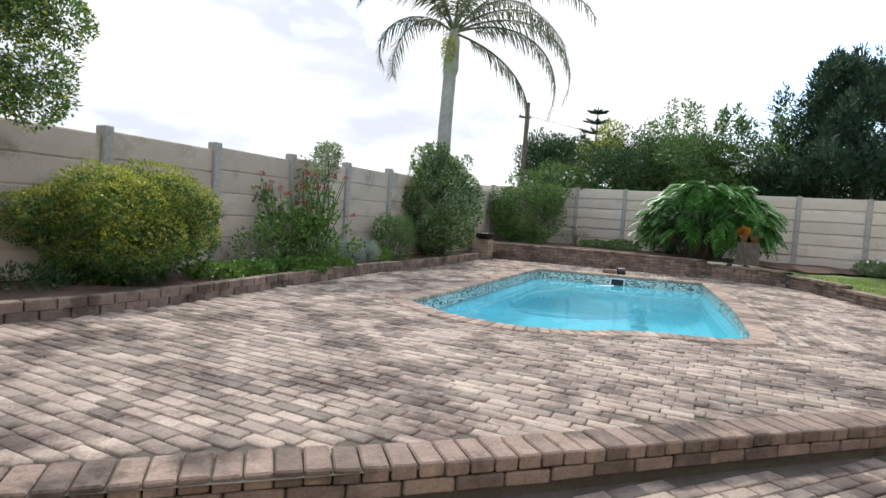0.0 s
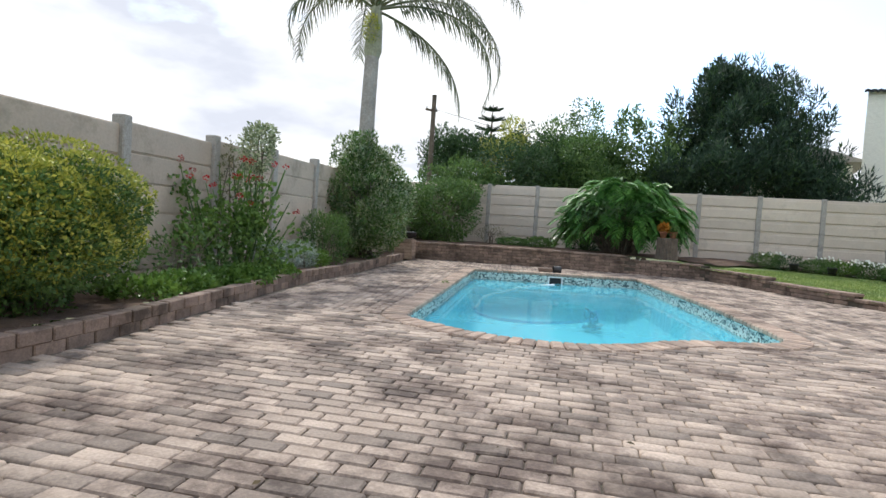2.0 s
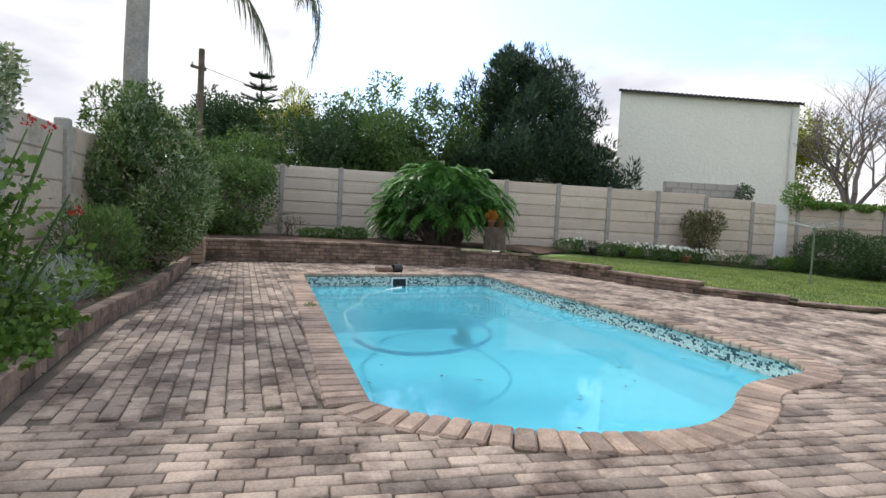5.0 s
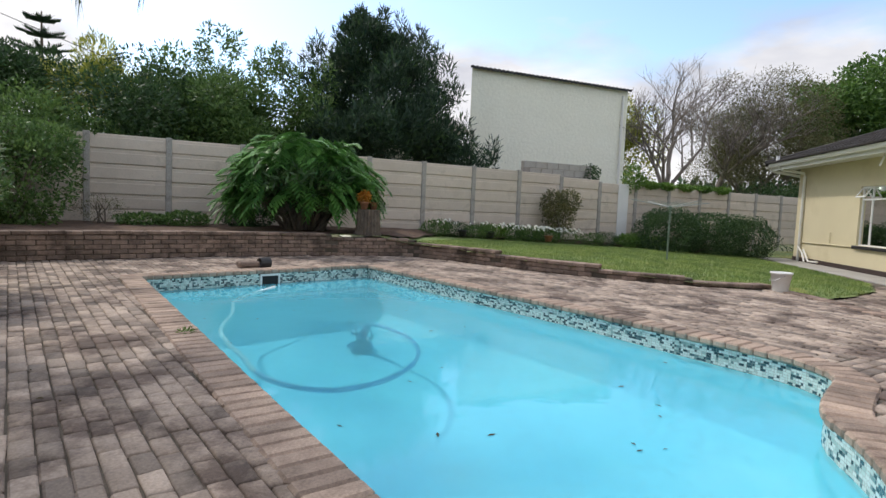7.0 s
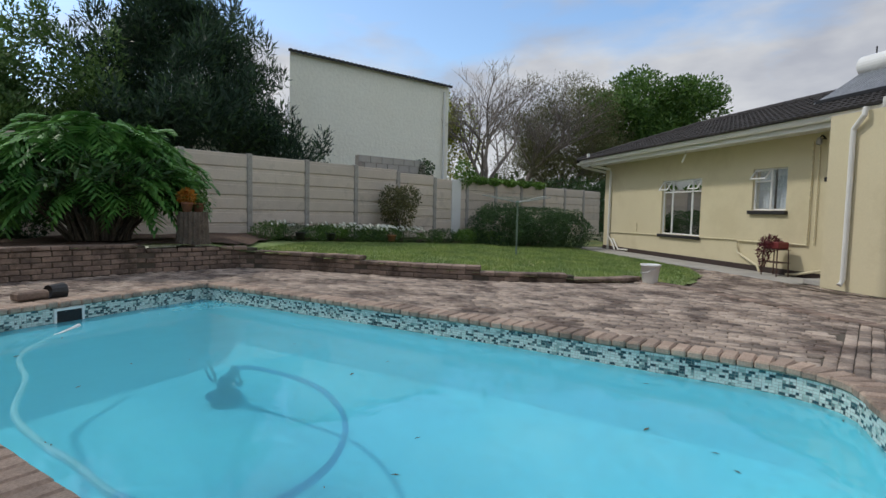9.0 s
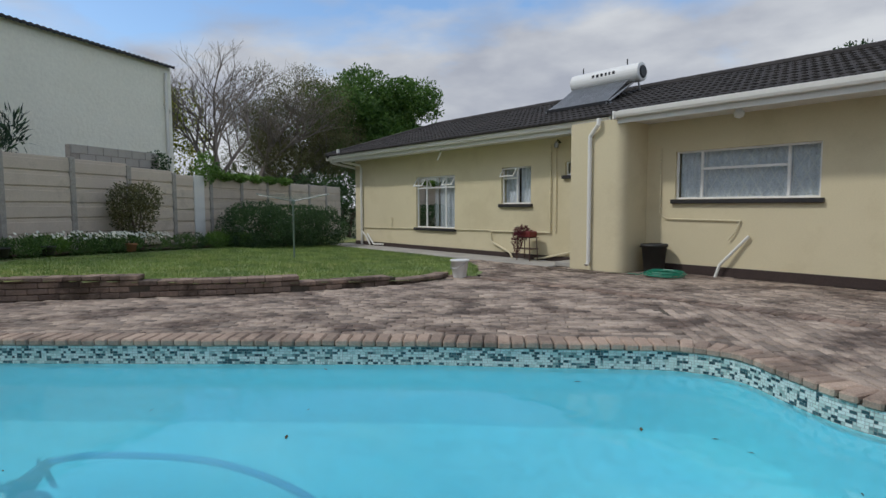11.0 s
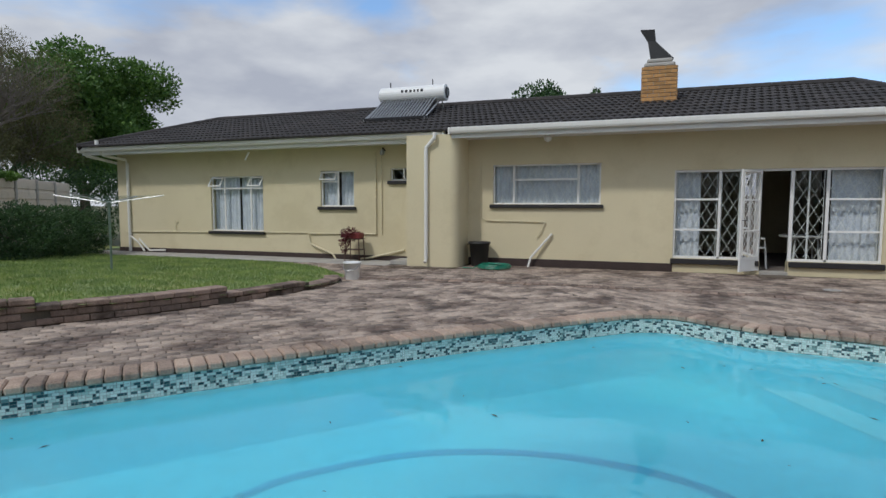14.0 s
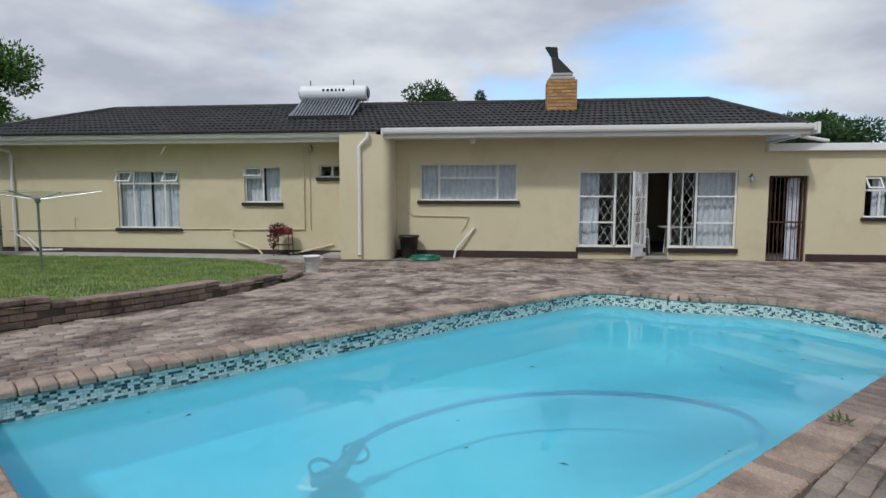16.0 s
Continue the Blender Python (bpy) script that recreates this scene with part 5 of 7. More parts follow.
part("handle", tube([(0.24, -0.06, 0.5), (0.28, -0.04, 0.48), (0.28, 0.04, 0.48), (0.24, 0.06, 0.5)], 0.008, 5), DARK_PLASTIC, bin_)
hose = thing("garden_hose", "green garden hose coiled on the paving", "hose", (-0.2, 0.82, LOW))
coil = [((0.22 + 0.025 * (k % 28) / 4) * math.cos(k * 0.55), (0.22 + 0.025 * (k % 28) / 4) * math.sin(k * 0.55) * 0.85, 0.014 + 0.0011 * k) for k in range(80)]
part("coil", tube(coil + [(0.45, 0.1, 0.014), (0.7, 0.02, 0.012)], 0.011, 6), GREEN_HOSE, hose)
brown_hose = tagged(part("garden_hose", tube([tuple(p) for p in smooth_line([(0.3, 0.95, LOW + 0.012), (0.8, 1.15, LOW + 0.012), (1.4, 1.2, LOW + 0.012), (1.9, 1.1, LOW + 0.012), (2.1, 1.3, LOW + 0.012), (1.6, 1.42, LOW + 0.012), (0.9, 1.3, LOW + 0.012)], 0.08)], 0.011, 6), BARK), "thin brown hose lying on the paving", "hose")
st = thing("plant_stand", "rusty metal stand with a red planter of drooping purple leaves", "plant stand", (3.45, 0.32, LOW + 0.0))
RED = mat("red_enamel", (0.20, 0.03, 0.03), None, 0.5, 5, 40, 0.1)
PURPLE = leafy("purple_leaves", (0.08, 0.015, 0.025), (0.20, 0.05, 0.07), 0.5, 0.2)
for x, y in ((-0.2, -0.14), (0.2, -0.14), (-0.2, 0.14), (0.2, 0.14)):
    part("leg", tube([(x, y, 0.0), (x * 0.9, y * 0.9, 0.55)], 0.012, 6), BROWN, st)
for z_ in (0.28, 0.54):
    part("shelf", box((-0.22, -0.16, z_), (0.22, 0.16, z_ + 0.015), 0.004), BROWN, st)
part("planter", box((-0.2, -0.13, 0.557), (0.2, 0.13, 0.70), 0.02), RED, st)
leaves("foliage", [(0.1, 0.05, 0.66, 0.2, 0.14, 0.14), (0.22, 0.1, 0.45, 0.1, 0.1, 0.25)], 700, 0.07, 0.03, PURPLE, st, 71)
tagged(part("step_slab", box((1.86, 0.1, LOW), (2.3, 0.75, LOW + 0.1), 0.012), CEMENT), "small cement step beside the block", kind="structure")
tagged(part("path", box((2.3, 0.03, LOW - 0.08), (11.9, 0.98, LOW + 0.012), 0.01), CEMENT), "narrow cement path along the house", kind="structure")
tagged(part("door_mat", box((-5.9, 0.08, LOW + 0.002), (-5.3, 0.45, LOW + 0.018), 0.006), BARK), "brown coir mat at the open door", "mat")
tagged(part("drain_cover", box((-7.75, 1.1, LOW), (-7.4, 1.35, LOW + 0.014), 0.006), CEMENT), "pale cement drain cover in the paving", "cover")

# chair and table inside
ch = thing("plastic_chair", "white moulded plastic chair inside the open door", "chair", (-5.45, -0.95, LOW + 0.06), rz=-100)
for x, y in ((-0.2, -0.2), (0.2, -0.2), (-0.2, 0.2), (0.2, 0.2)):
    part("leg", tube([(x * 1.15, y * 1.15, 0.0), (x, y, 0.42)], 0.02, 6), WHITE, ch)
part("seat", box((-0.23, -0.22, 0.41), (0.23, 0.22, 0.44), 0.012), WHITE, ch)
for i in range(6):
    part("slat", box((-0.19 + 0.066 * i, 0.2, 0.44), (-0.15 + 0.066 * i, 0.225, 0.80), 0.006), WHITE, ch)
part("top_rail", tube([(-0.25, 0.16, 0.62), (-0.22, 0.22, 0.80), (0, 0.25, 0.86), (0.22, 0.22, 0.80), (0.25, 0.16, 0.62)], 0.022, 6), WHITE, ch)
for x in (-0.25, 0.25):
    part("arm", tube([(x, -0.2, 0.40), (x, -0.18, 0.62), (x, 0.2, 0.64)], 0.018, 6), WHITE, ch)
tb = thing("plastic_table", "white round plastic table inside the doors", "table", (-6.35, -0.95, LOW + 0.06))
part("tabletop", lathe([(0.43, 0.66), (0.45, 0.68), (0.45, 0.70), (0.0, 0.70)], 28), WHITE, tb)
for k in range(4):
    w_ = math.pi / 4 + k * math.pi / 2
    part("leg", tube([(0.34 * math.cos(w_), 0.34 * math.sin(w_), 0), (0.28 * math.cos(w_), 0.28 * math.sin(w_), 0.67)], 0.022, 6), WHITE, tb)

# clothes line
cl = thing("clothes_line", "rotary clothes line with thin white lines on the lawn", "clothes line", (5.85, 5.0, 0.03))
GREY_GREEN = mat("grey_green_pole", (0.20, 0.27, 0.22), None, 0.5, 5, 40, 0.1, metal=0.3)
part("pole", tube([(0, 0, 0), (0, 0, 1.22)], 0.02, 8), GREY_GREEN, cl)
part("hub", lathe([(0.03, 1.14), (0.045, 1.16), (0.045, 1.22), (0.02, 1.24)], 12), GREY_GREEN, cl)
ends_ = []
for k in range(4):
    w_ = radians(20 + 90 * k)
    e_ = (0.98 * math.cos(w_), 0.98 * math.sin(w_), 1.34)
    ends_.append(Vector(e_))
    part("arm", tube([(0, 0, 1.20), e_], 0.011, 6), STEEL, cl)
for f in (0.35, 0.51, 0.67, 0.83, 1.0):
    loop_ = [Vector((0, 0, 1.20)).lerp(e_, f) for e_ in ends_]
    sag = []
    for a_, b_ in zip(loop_, loop_[1:] + loop_[:1]):
        sag += [a_, a_.lerp(b_, 0.5) - Vector((0, 0, 0.02))]
    part("line", tube(sag + [sag[0]], 0.002, 4), GREY_GREEN, cl)

# ---- pool fittings ----
for k, (c_, z_) in enumerate(((0.60, -0.58), (0.93, -0.42), (1.24, -0.27))):
    nx, ny = -0.872, -0.49
    clip = []
    for (x1, y1), (x2, y2) in zip(pool_poly, pool_poly[1:] + pool_poly[:1]):
        s1, s2 = x1 * nx + y1 * ny - c_, x2 * nx + y2 * ny - c_
        if s1 >= 0:
            clip.append((x1, y1))
        if s1 * s2 < 0:
            f = s1 / (s1 - s2)
            clip.append((x1 + (x2 - x1) * f, y1 + (y2 - y1) * f))
    sb = bmesh.new()
    a_ = [sb.verts.new((x, y, z_)) for x, y in clip]
    b_ = [sb.verts.new((x, y, -0.9)) for x, y in clip]
    tread = bmesh.new()
    tread.faces.new([tread.verts.new((x, y, z_ + 0.003)) for x, y in clip])
    bmesh.ops.triangulate(tread, faces=tread.faces[:])
    for i in range(len(a_)):
        j = (i + 1) % len(a_)
        sb.faces.new((a_[i], b_[i], b_[j], a_[j]))
    bmesh.ops.recalc_face_normals(sb, faces=sb.faces[:])
    step_ob = held(part("step", sb, POOL, label="blue step under water"), swimming_pool)
    tread_ob = part("tread", tread, POOL_STEP, step_ob, "pale tread")
A_, B_ = Vector((*POOL_IN[0], 0)), Vector((*POOL_IN[1], 0))
dd = (B_ - A_).normalized()
sk = A_.lerp(B_, 0.50)
skim = thing("skimmer_mouth", "white-framed dark skimmer opening in the mosaic band", "skimmer", (sk.x, sk.y, -0.14), rz=math.degrees(math.atan2(dd.y, dd.x)))
part("surround", boxes([((-0.15, -0.03, 0.06), (0.15, 0.0, 0.085)), ((-0.15, -0.03, -0.10), (-0.125, 0.0, 0.06)), ((0.125, -0.03, -0.10), (0.15, 0.0, 0.06))]), WHITE, skim)
# no hole behind the surround: a black panel stands for the shade inside
part("opening", box((-0.125, -0.02, -0.10), (0.125, -0.012, 0.06)), BLACK, skim, "black panel that stands for the shade in the opening")
log = thing("skimmer_lid_stone", "brown stone block and a tilted pot shard by the skimmer", "stone", (sk.x + 0.18, sk.y + 0.30, 0.012), rz=math.degrees(math.atan2(dd.y, dd.x)))
part("stone", box((-0.28, -0.08, 0), (0.02, 0.08, 0.09), 0.02), EDGE_STUFF, log)
part("shard", tube([(0.04, 0, 0.06), (0.20, 0.02, 0.05)], [0.07, 0.09], 12, False), DARK_PLASTIC, log)
vac = thing("pool_cleaner", "blue and white pool cleaner with a long curved hose under water", "pool cleaner", (-0.85, 10.1, -0.80))
BLUE = mat("blue_plastic", (0.01, 0.10, 0.26), None, 0.4, 5, 40, 0.05)
HOSE_B = mat("pale_blue_hose", (0.10, 0.30, 0.62), (0.05, 0.20, 0.50), 0.4, 0.9, 90, 0.3)
part("foot", lathe([(0.15, 0.0), (0.17, 0.02), (0.15, 0.05), (0.05, 0.06)], 18), BLUE, vac)
part("body", tube([(0.15, 0.04, 0.10), (0.0, 0, 0.13), (-0.1, -0.09, 0.25), (-0.17, -0.15, 0.33)], [0.05, 0.07, 0.045, 0.03], 12), BLUE, vac)
part("deflector", box((0.09, -0.09, 0.04), (0.25, 0.09, 0.09), 0.02), WHITE, vac, "white front plate")
for k, (ox, oy) in enumerate(((0.04, 0.13), (-0.12, -0.13))):
    part("ring", tube([(ox + 0.09 * math.cos(w_), oy + 0.04 * math.sin(w_), 0.24 + 0.09 * math.sin(w_)) for w_ in [math.pi * 2 * q / 20 for q in range(21)]], 0.013, 6), BLUE, vac)
hose_line = [(-1.25, 9.72), (-1.81, 9.25), (-2.55, 9.02), (-3.25, 9.08), (-3.70, 9.35), (-3.78, 9.70), (-3.62, 10.05), (-3.30, 10.35), (-2.95, 10.70), (-2.55, 11.0), (-1.9, 11.25), (-1.2, 11.6)]
hp = smooth_line([(-0.17, -0.15, 0.33)] + [(x + 0.85, y - 10.1, 0.38 + 0.016 * k) for k, (x, y) in enumerate(hose_line)] + [(sk.x + 0.85 - 0.25, sk.y - 10.1 - 0.2, 0.60)], 0.05)
cut = int(len(hp) * 0.5)
part("hose", tube([tuple(p) for p in hp[:cut + 1]], 0.022, 8), HOSE_B, vac)
part("hose", tube([tuple(p) for p in hp[cut:]], 0.022, 8), WHITE, vac, "white length of hose")
rng = random.Random(31)
DEAD = leafy("dead_leaves", (0.05, 0.04, 0.02), (0.10, 0.07, 0.03), 0.8, 0.1)
lv, lf_ = [], []
for k in range(70):
    x, y = rng.uniform(-6, 1), rng.uniform(6, 12.6)
    if inside((x, y), pool_poly):
        w_, s_ = rng.uniform(0, 6.28), rng.uniform(0.012, 0.035)
        n = len(lv)
        c_, s2 = math.cos(w_) * s_, math.sin(w_) * s_
        lv += [(x - c_, y - s2, WATER + 0.004), (x + s2 * 0.3, y - c_ * 0.3, WATER + 0.006), (x + c_, y + s2, WATER + 0.004), (x - s2 * 0.3, y + c_ * 0.3, WATER + 0.006)]
        lf_ += [(n, n + 1, n + 2), (n, n + 2, n + 3)]
for k in range(260):
    x, y = rng.uniform(-11, 3), rng.uniform(4.6, 15)
    if inside((x, y), terrace_poly) and not inside((x, y), outer_poly):
        w_, s_ = rng.uniform(0, 6.28), rng.uniform(0.008, 0.022)
        n = len(lv)
        c_, s2 = math.cos(w_) * s_, math.sin(w_) * s_
        lv += [(x - c_, y - s2, 0.012), (x + s2 * 0.4, y - c_ * 0.4, 0.018), (x + c_, y + s2, 0.013), (x - s2 * 0.4, y + c_ * 0.4, 0.012)]
        lf_ += [(n, n + 1, n + 2), (n, n + 2, n + 3)]
tagged(part("fallen_leaves", fast_mesh("fallen_leaves", lv, lf_, DEAD), DEAD), "small dead leaves on the water and paving", "leaves", kind="stuff")

drain = thing("drain_cover", "small pale round drain cover set in the paving", "drain cover", (-6.1, 1.9, LOW))
part("lid", lathe([(0.13, 0.0), (0.13, 0.008), (0.11, 0.012), (0.02, 0.013)], 20), CEMENT, drain)

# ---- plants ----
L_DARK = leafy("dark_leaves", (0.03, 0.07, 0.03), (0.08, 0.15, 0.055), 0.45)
L_MID = leafy("mid_leaves", (0.055, 0.12, 0.035), (0.17, 0.28, 0.085), 0.5)
L_BRIGHT = leafy("bright_leaves", (0.08, 0.17, 0.03), (0.20, 0.34, 0.08), 0.45)
L_YELLOW = leafy("golden_leaves", (0.17, 0.24, 0.04), (0.60, 0.58, 0.13), 0.5)
L_GREY = leafy("grey_green_leaves", (0.15, 0.21, 0.11), (0.52, 0.57, 0.40), 0.5)
L_SILVER = leafy("silver_leaves", (0.22, 0.28, 0.26), (0.46, 0.54, 0.52), 0.7, 0.1)
L_CYP = leafy("cypress_sprays", (0.018, 0.045, 0.028), (0.05, 0.095, 0.055), 0.6, 0.1)
L_OLIVE = leafy("olive_brown_leaves", (0.10, 0.10, 0.05), (0.20, 0.20, 0.10), 0.6)
L_TREE = leafy("fresh_tree_leaves", (0.05, 0.12, 0.03), (0.15, 0.27, 0.06), 0.5)
L_PALM = leafy("palm_leaflets", (0.06, 0.08, 0.045), (0.20, 0.22, 0.13), 0.5, 0.2)
L_PHILO = leafy("glossy_split_leaves", (0.055, 0.17, 0.04), (0.16, 0.36, 0.09), 0.42, 0.25)
FLOWER_W = leafy("white_petals", (0.75, 0.75, 0.68), (0.9, 0.9, 0.86), 0.6, 0.2)
FLOWER_R = leafy("red_petals", (0.35, 0.01, 0.015), (0.6, 0.02, 0.02), 0.5, 0.2)
ORANGE = leafy("orange_leaves", (0.45, 0.16, 0.02), (0.65, 0.30, 0.05), 0.6, 0.2)


def bush(name, label, category, at, lumps, count, length, width, material, seed, stems=5, group="", stem_r=0.015, stem_to=0.7, **more):
    """A bush: thin stems from the soil and leaves filling lumps given from its base."""
    e = thing(name, label, category, at, group)
    rr = random.Random(seed)
    st_ = []
    for k in range(stems):
        l = lumps[k % len(lumps)]
        tip = Vector((l[0] + rr.uniform(-0.4, 0.4) * l[3], l[1] + rr.uniform(-0.4, 0.4) * l[4], l[2] + l[5] * rr.uniform(0.2, stem_to)))
        base = Vector((rr.uniform(-0.12, 0.12), rr.uniform(-0.12, 0.12), -0.05))
        mid_ = base.lerp(tip, 0.5) + Vector((rr.uniform(-0.08, 0.08), rr.uniform(-0.08, 0.08), 0.05))
        st_.append(tube([base, mid_, tip], [stem_r, stem_r * 0.7, stem_r * 0.3], 5))
    if st_:
        part("stem", join(st_), BARK, e)
    leaves("foliage", lumps, count, length, width, material, e, seed, **more)
    return e


def rough_lumps(rr, centre, size, n, small=0.45):
    """Small lumps strewn over the surface of a big one, for an uneven outline."""
    out = [(*centre, size[0] * 0.8, size[1] * 0.8, size[2] * 0.8)]
    for k in range(n):
        d = Vector((rr.gauss(0, 1), rr.gauss(0, 1), rr.gauss(0, 1))).normalized()
        f = rr.uniform(0.5, 1.0) * small
        out.append((centre[0] + d.x * size[0] * 0.75, centre[1] + d.y * size[1] * 0.75, centre[2] + d.z * size[2] * 0.75, size[0] * f, size[1] * f, size[2] * f))
    return out


R = random.Random(100)
# clipped golden bush
gold_l = rough_lumps(R, (0, 0, 0.52), (0.98, 0.80, 0.60), 16, 0.4)
gold = bush("clipped_bush", "rounded golden-green clipped bush overhanging the kerb", "bush", (-9.1, 8.7, 0.1), gold_l, 34000, 0.038, 0.022, L_MID, 1, 9, shell=0.8)
leaves("young_growth", [(x, y, z + 0.10, a, b, c) for x, y, z, a, b, c in gold_l if z > 0.25], 30000, 0.034, 0.020, L_YELLOW, gold, 2, "yellow young leaves on top", shell=0.93)
bush("shade_plants", "low dark plants in the bed under the bush", "plants", (-10.6, 7.6, 0.1), [(0, 0, 0.1, 0.6, 0.4, 0.12), (0.8, 0.5, 0.08, 0.4, 0.3, 0.12)], 1500, 0.06, 0.02, L_DARK, 3, 0)

# conifer hanging in at the start
con = thing("golden_conifer", "tall conifer with clumped bright green foliage beside the fence", "tree", (-11.3, 8.0, 0.1))
part("trunk", tube([(0, 0, -0.1), (0.05, 0.0, 1.5), (0.1, 0.0, 3.2)], [0.11, 0.08, 0.04], 8), BARK, con)
cl_ = [(1.48 + R.uniform(-0.5, 0.5), -0.62 + R.uniform(-0.3, 0.3), 2.15 + R.uniform(-0.65, 0.75), 0.2, 0.2, 0.17) for k in range(60)] + [(R.uniform(-0.8, 0.7), R.uniform(-0.6, 0.6), R.uniform(1.3, 3.4), 0.3, 0.3, 0.28) for k in range(30)]
leaves("foliage", cl_, 42000, 0.05, 0.02, L_MID, con, 5, shell=0.7)
leaves("young_growth", cl_, 8000, 0.045, 0.02, L_YELLOW, con, 6, shell=0.95)

# the flower bed along the side fence
ger = thing("geranium", "tall straggling geranium with red flower heads against the fence", "shrub", (-6.95, 10.55, 0.12))
st_, heads = [], []
for k in range(26):
    x, y, h = R.uniform(-0.55, 0.75), R.uniform(-0.25, 0.35), R.uniform(0.6, 1.35)
    tip = Vector((x * 1.25, y * 1.1, h))
    st_.append(tube([(x * 0.4, y * 0.4, -0.05), (x * 0.8 + R.uniform(-0.1, 0.1), y, h * 0.5), tip], [0.014, 0.010, 0.005], 5))
    heads.append(tip)
part("stem", join(st_), L_MID, ger)
leaves("foliage", [(p.x * R.uniform(0.6, 1.1), p.y, p.z * R.uniform(0.25, 0.92), 0.15, 0.13, 0.12) for p in heads for _ in (0, 1)], 1500, 0.06, 0.06, L_BRIGHT, ger, 8, shell=0.3)
for p in heads[:18]:
    v_, f_ = leaf_cloud([(p.x, p.y, p.z + 0.05, 0.035, 0.035, 0.028)], 26, 0.022, 0.02, int(p.x * 1000) % 97 + 3)
    part("flower", fast_mesh("flower", v_, f_, FLOWER_R), FLOWER_R, ger, "red flower head")
bush("variegated_bush", "slender cream-green variegated bush topping the fence", "bush", (-6.6, 11.05, 0.12), [(0, 0, 1.6, 0.22, 0.22, 0.30), (-0.05, 0, 1.15, 0.16, 0.16, 0.35), (0.08, 0.05, 1.75, 0.2, 0.2, 0.18)], 2600, 0.05, 0.025, L_GREY, 10, 4, stem_r=0.02)
bush("dark_creeper", "dark thin climber up the fence post", "climber", (-6.9, 11.15, 0.12), [(0, 0, 1.0, 0.14, 0.12, 0.7)], 500, 0.05, 0.02, L_OLIVE, 11, 3)
bush("bed_shrub", "leafy mixed shrub at the geranium's foot", "shrub", (-7.6, 10.0, 0.12), [(0, 0, 0.3, 0.4, 0.35, 0.3), (0.35, 0.4, 0.35, 0.35, 0.3, 0.35), (0.9, 0.6, 0.3, 0.35, 0.3, 0.32)], 1500, 0.055, 0.03, L_MID, 12, 4)
for k, (x, y) in enumerate(((-8.15, 9.15), (-7.75, 9.5), (-7.35, 9.85), (-6.9, 10.25), (-7.05, 10.05), (-6.45, 10.75))):
    bush("ground_cover", "fresh green groundcover spilling over the kerb", "groundcover", (x, y, 0.12), [(0, 0, 0.06, 0.32, 0.28, 0.10)], 900, 0.05, 0.045, L_BRIGHT, 20 + k, 0, "groundcover in the side bed")
for k, (x, y) in enumerate(((-6.35, 11.15), (-6.05, 11.4), (-5.7, 11.7))):
    bush("lavender", "silver-blue leafy herb clump beside the kerb", "herb", (x, y, 0.12), [(0, 0, 0.16, 0.26, 0.22, 0.2)], 1300, 0.08, 0.010, L_SILVER, 30 + k, 3, "silver herb clumps", up=1.2)
bush("ground_cover", "fresh lime-green clump at the bed's edge", "groundcover", (-5.35, 11.95, 0.12), [(0, 0, 0.12, 0.25, 0.22, 0.14)], 900, 0.045, 0.03, L_BRIGHT, 34, 0, "groundcover in the side bed")
bush("yellow_shrub", "feathery yellow-green shrub before the fence", "shrub", (-4.95, 12.35, 0.12), [(0, 0, 0.38, 0.36, 0.32, 0.42), (-0.15, 0.2, 0.5, 0.25, 0.25, 0.35), (0.2, 0.1, 0.55, 0.2, 0.2, 0.3)], 4200, 0.07, 0.014, L_MID, 35, 6, up=0.8)
tall = rough_lumps(R, (-0.12, -0.08, 1.12), (1.05, 0.95, 1.12), 24, 0.36) + [(R.uniform(-0.7, 0.6), R.uniform(-0.5, 0.5), 1.95 + R.uniform(-0.1, 0.35), 0.13, 0.13, 0.26) for _ in range(16)]
tb_ = bush("variegated_shrub", "big dense dark shrub speckled with pale leaves", "shrub", (-3.35, 13.95, 0.1), tall, 17000, 0.085, 0.032, L_MID, 40, 10, stem_r=0.03, shell=0.7, up=0.6)
leaves("pale_leaves", tall, 13000, 0.08, 0.024, L_GREY, tb_, 41, "pale cream-edged leaves", shell=0.9, up=0.6)
far_b = rough_lumps(R, (0, 0, 0.95), (1.25, 1.1, 1.05), 18, 0.4)
bush("green_shrub", "large soft green shrub in the fence corner", "shrub", (0.75, 16.9, 0.35), far_b, 12000, 0.09, 0.04, L_MID, 42, 8, stem_r=0.03, shell=0.75)
bush("green_shrub", "broad green shrub rising over the corner fence", "shrub", (2.6, 18.3, 0.2), rough_lumps(R, (0, 0, 1.9), (1.6, 1.3, 1.2), 14, 0.4), 9000, 0.11, 0.05, L_MID, 43, 8, stem_r=0.04, shell=0.75)
for k, (x, y) in enumerate(((-3.86, 10.50),)):
    bush("weed", "small green weed growing from a paving joint", "weed", (x, y, 0.0), [(0, 0, 0.015, 0.045, 0.045, 0.02)], 40 if k == 0 else 12, 0.045, 0.010, L_BRIGHT, 190 + k, 0, "weeds in the joints", up=0.8)
# palm
palm = thing("palm", "grey-trunked palm with long drooping feathery fronds", "palm", (-3.2, 14.55, 0.05))
part("trunk", tube([(0, 0, 0), (0.02, 0, 1.5), (0.02, 0, 3.1), (0.05, 0, 4.35)], [0.22, 0.18, 0.16, 0.15], 14), PALM_BARK, palm)
part("crownshaft", tube([(0.05, 0, 4.3), (0.06, 0, 4.45), (0.08, 0, 5.0), (0.1, 0, 5.5)], [0.155, 0.19, 0.16, 0.08], 12), mat("palm_crownshaft", (0.42, 0.44, 0.30), (0.28, 0.28, 0.20), 0.7, 5, 30, 0.4), palm, "fibrous grey-green crownshaft")
bush_l = [(-0.08, -0.14, 4.85, 0.16, 0.14, 0.32)]
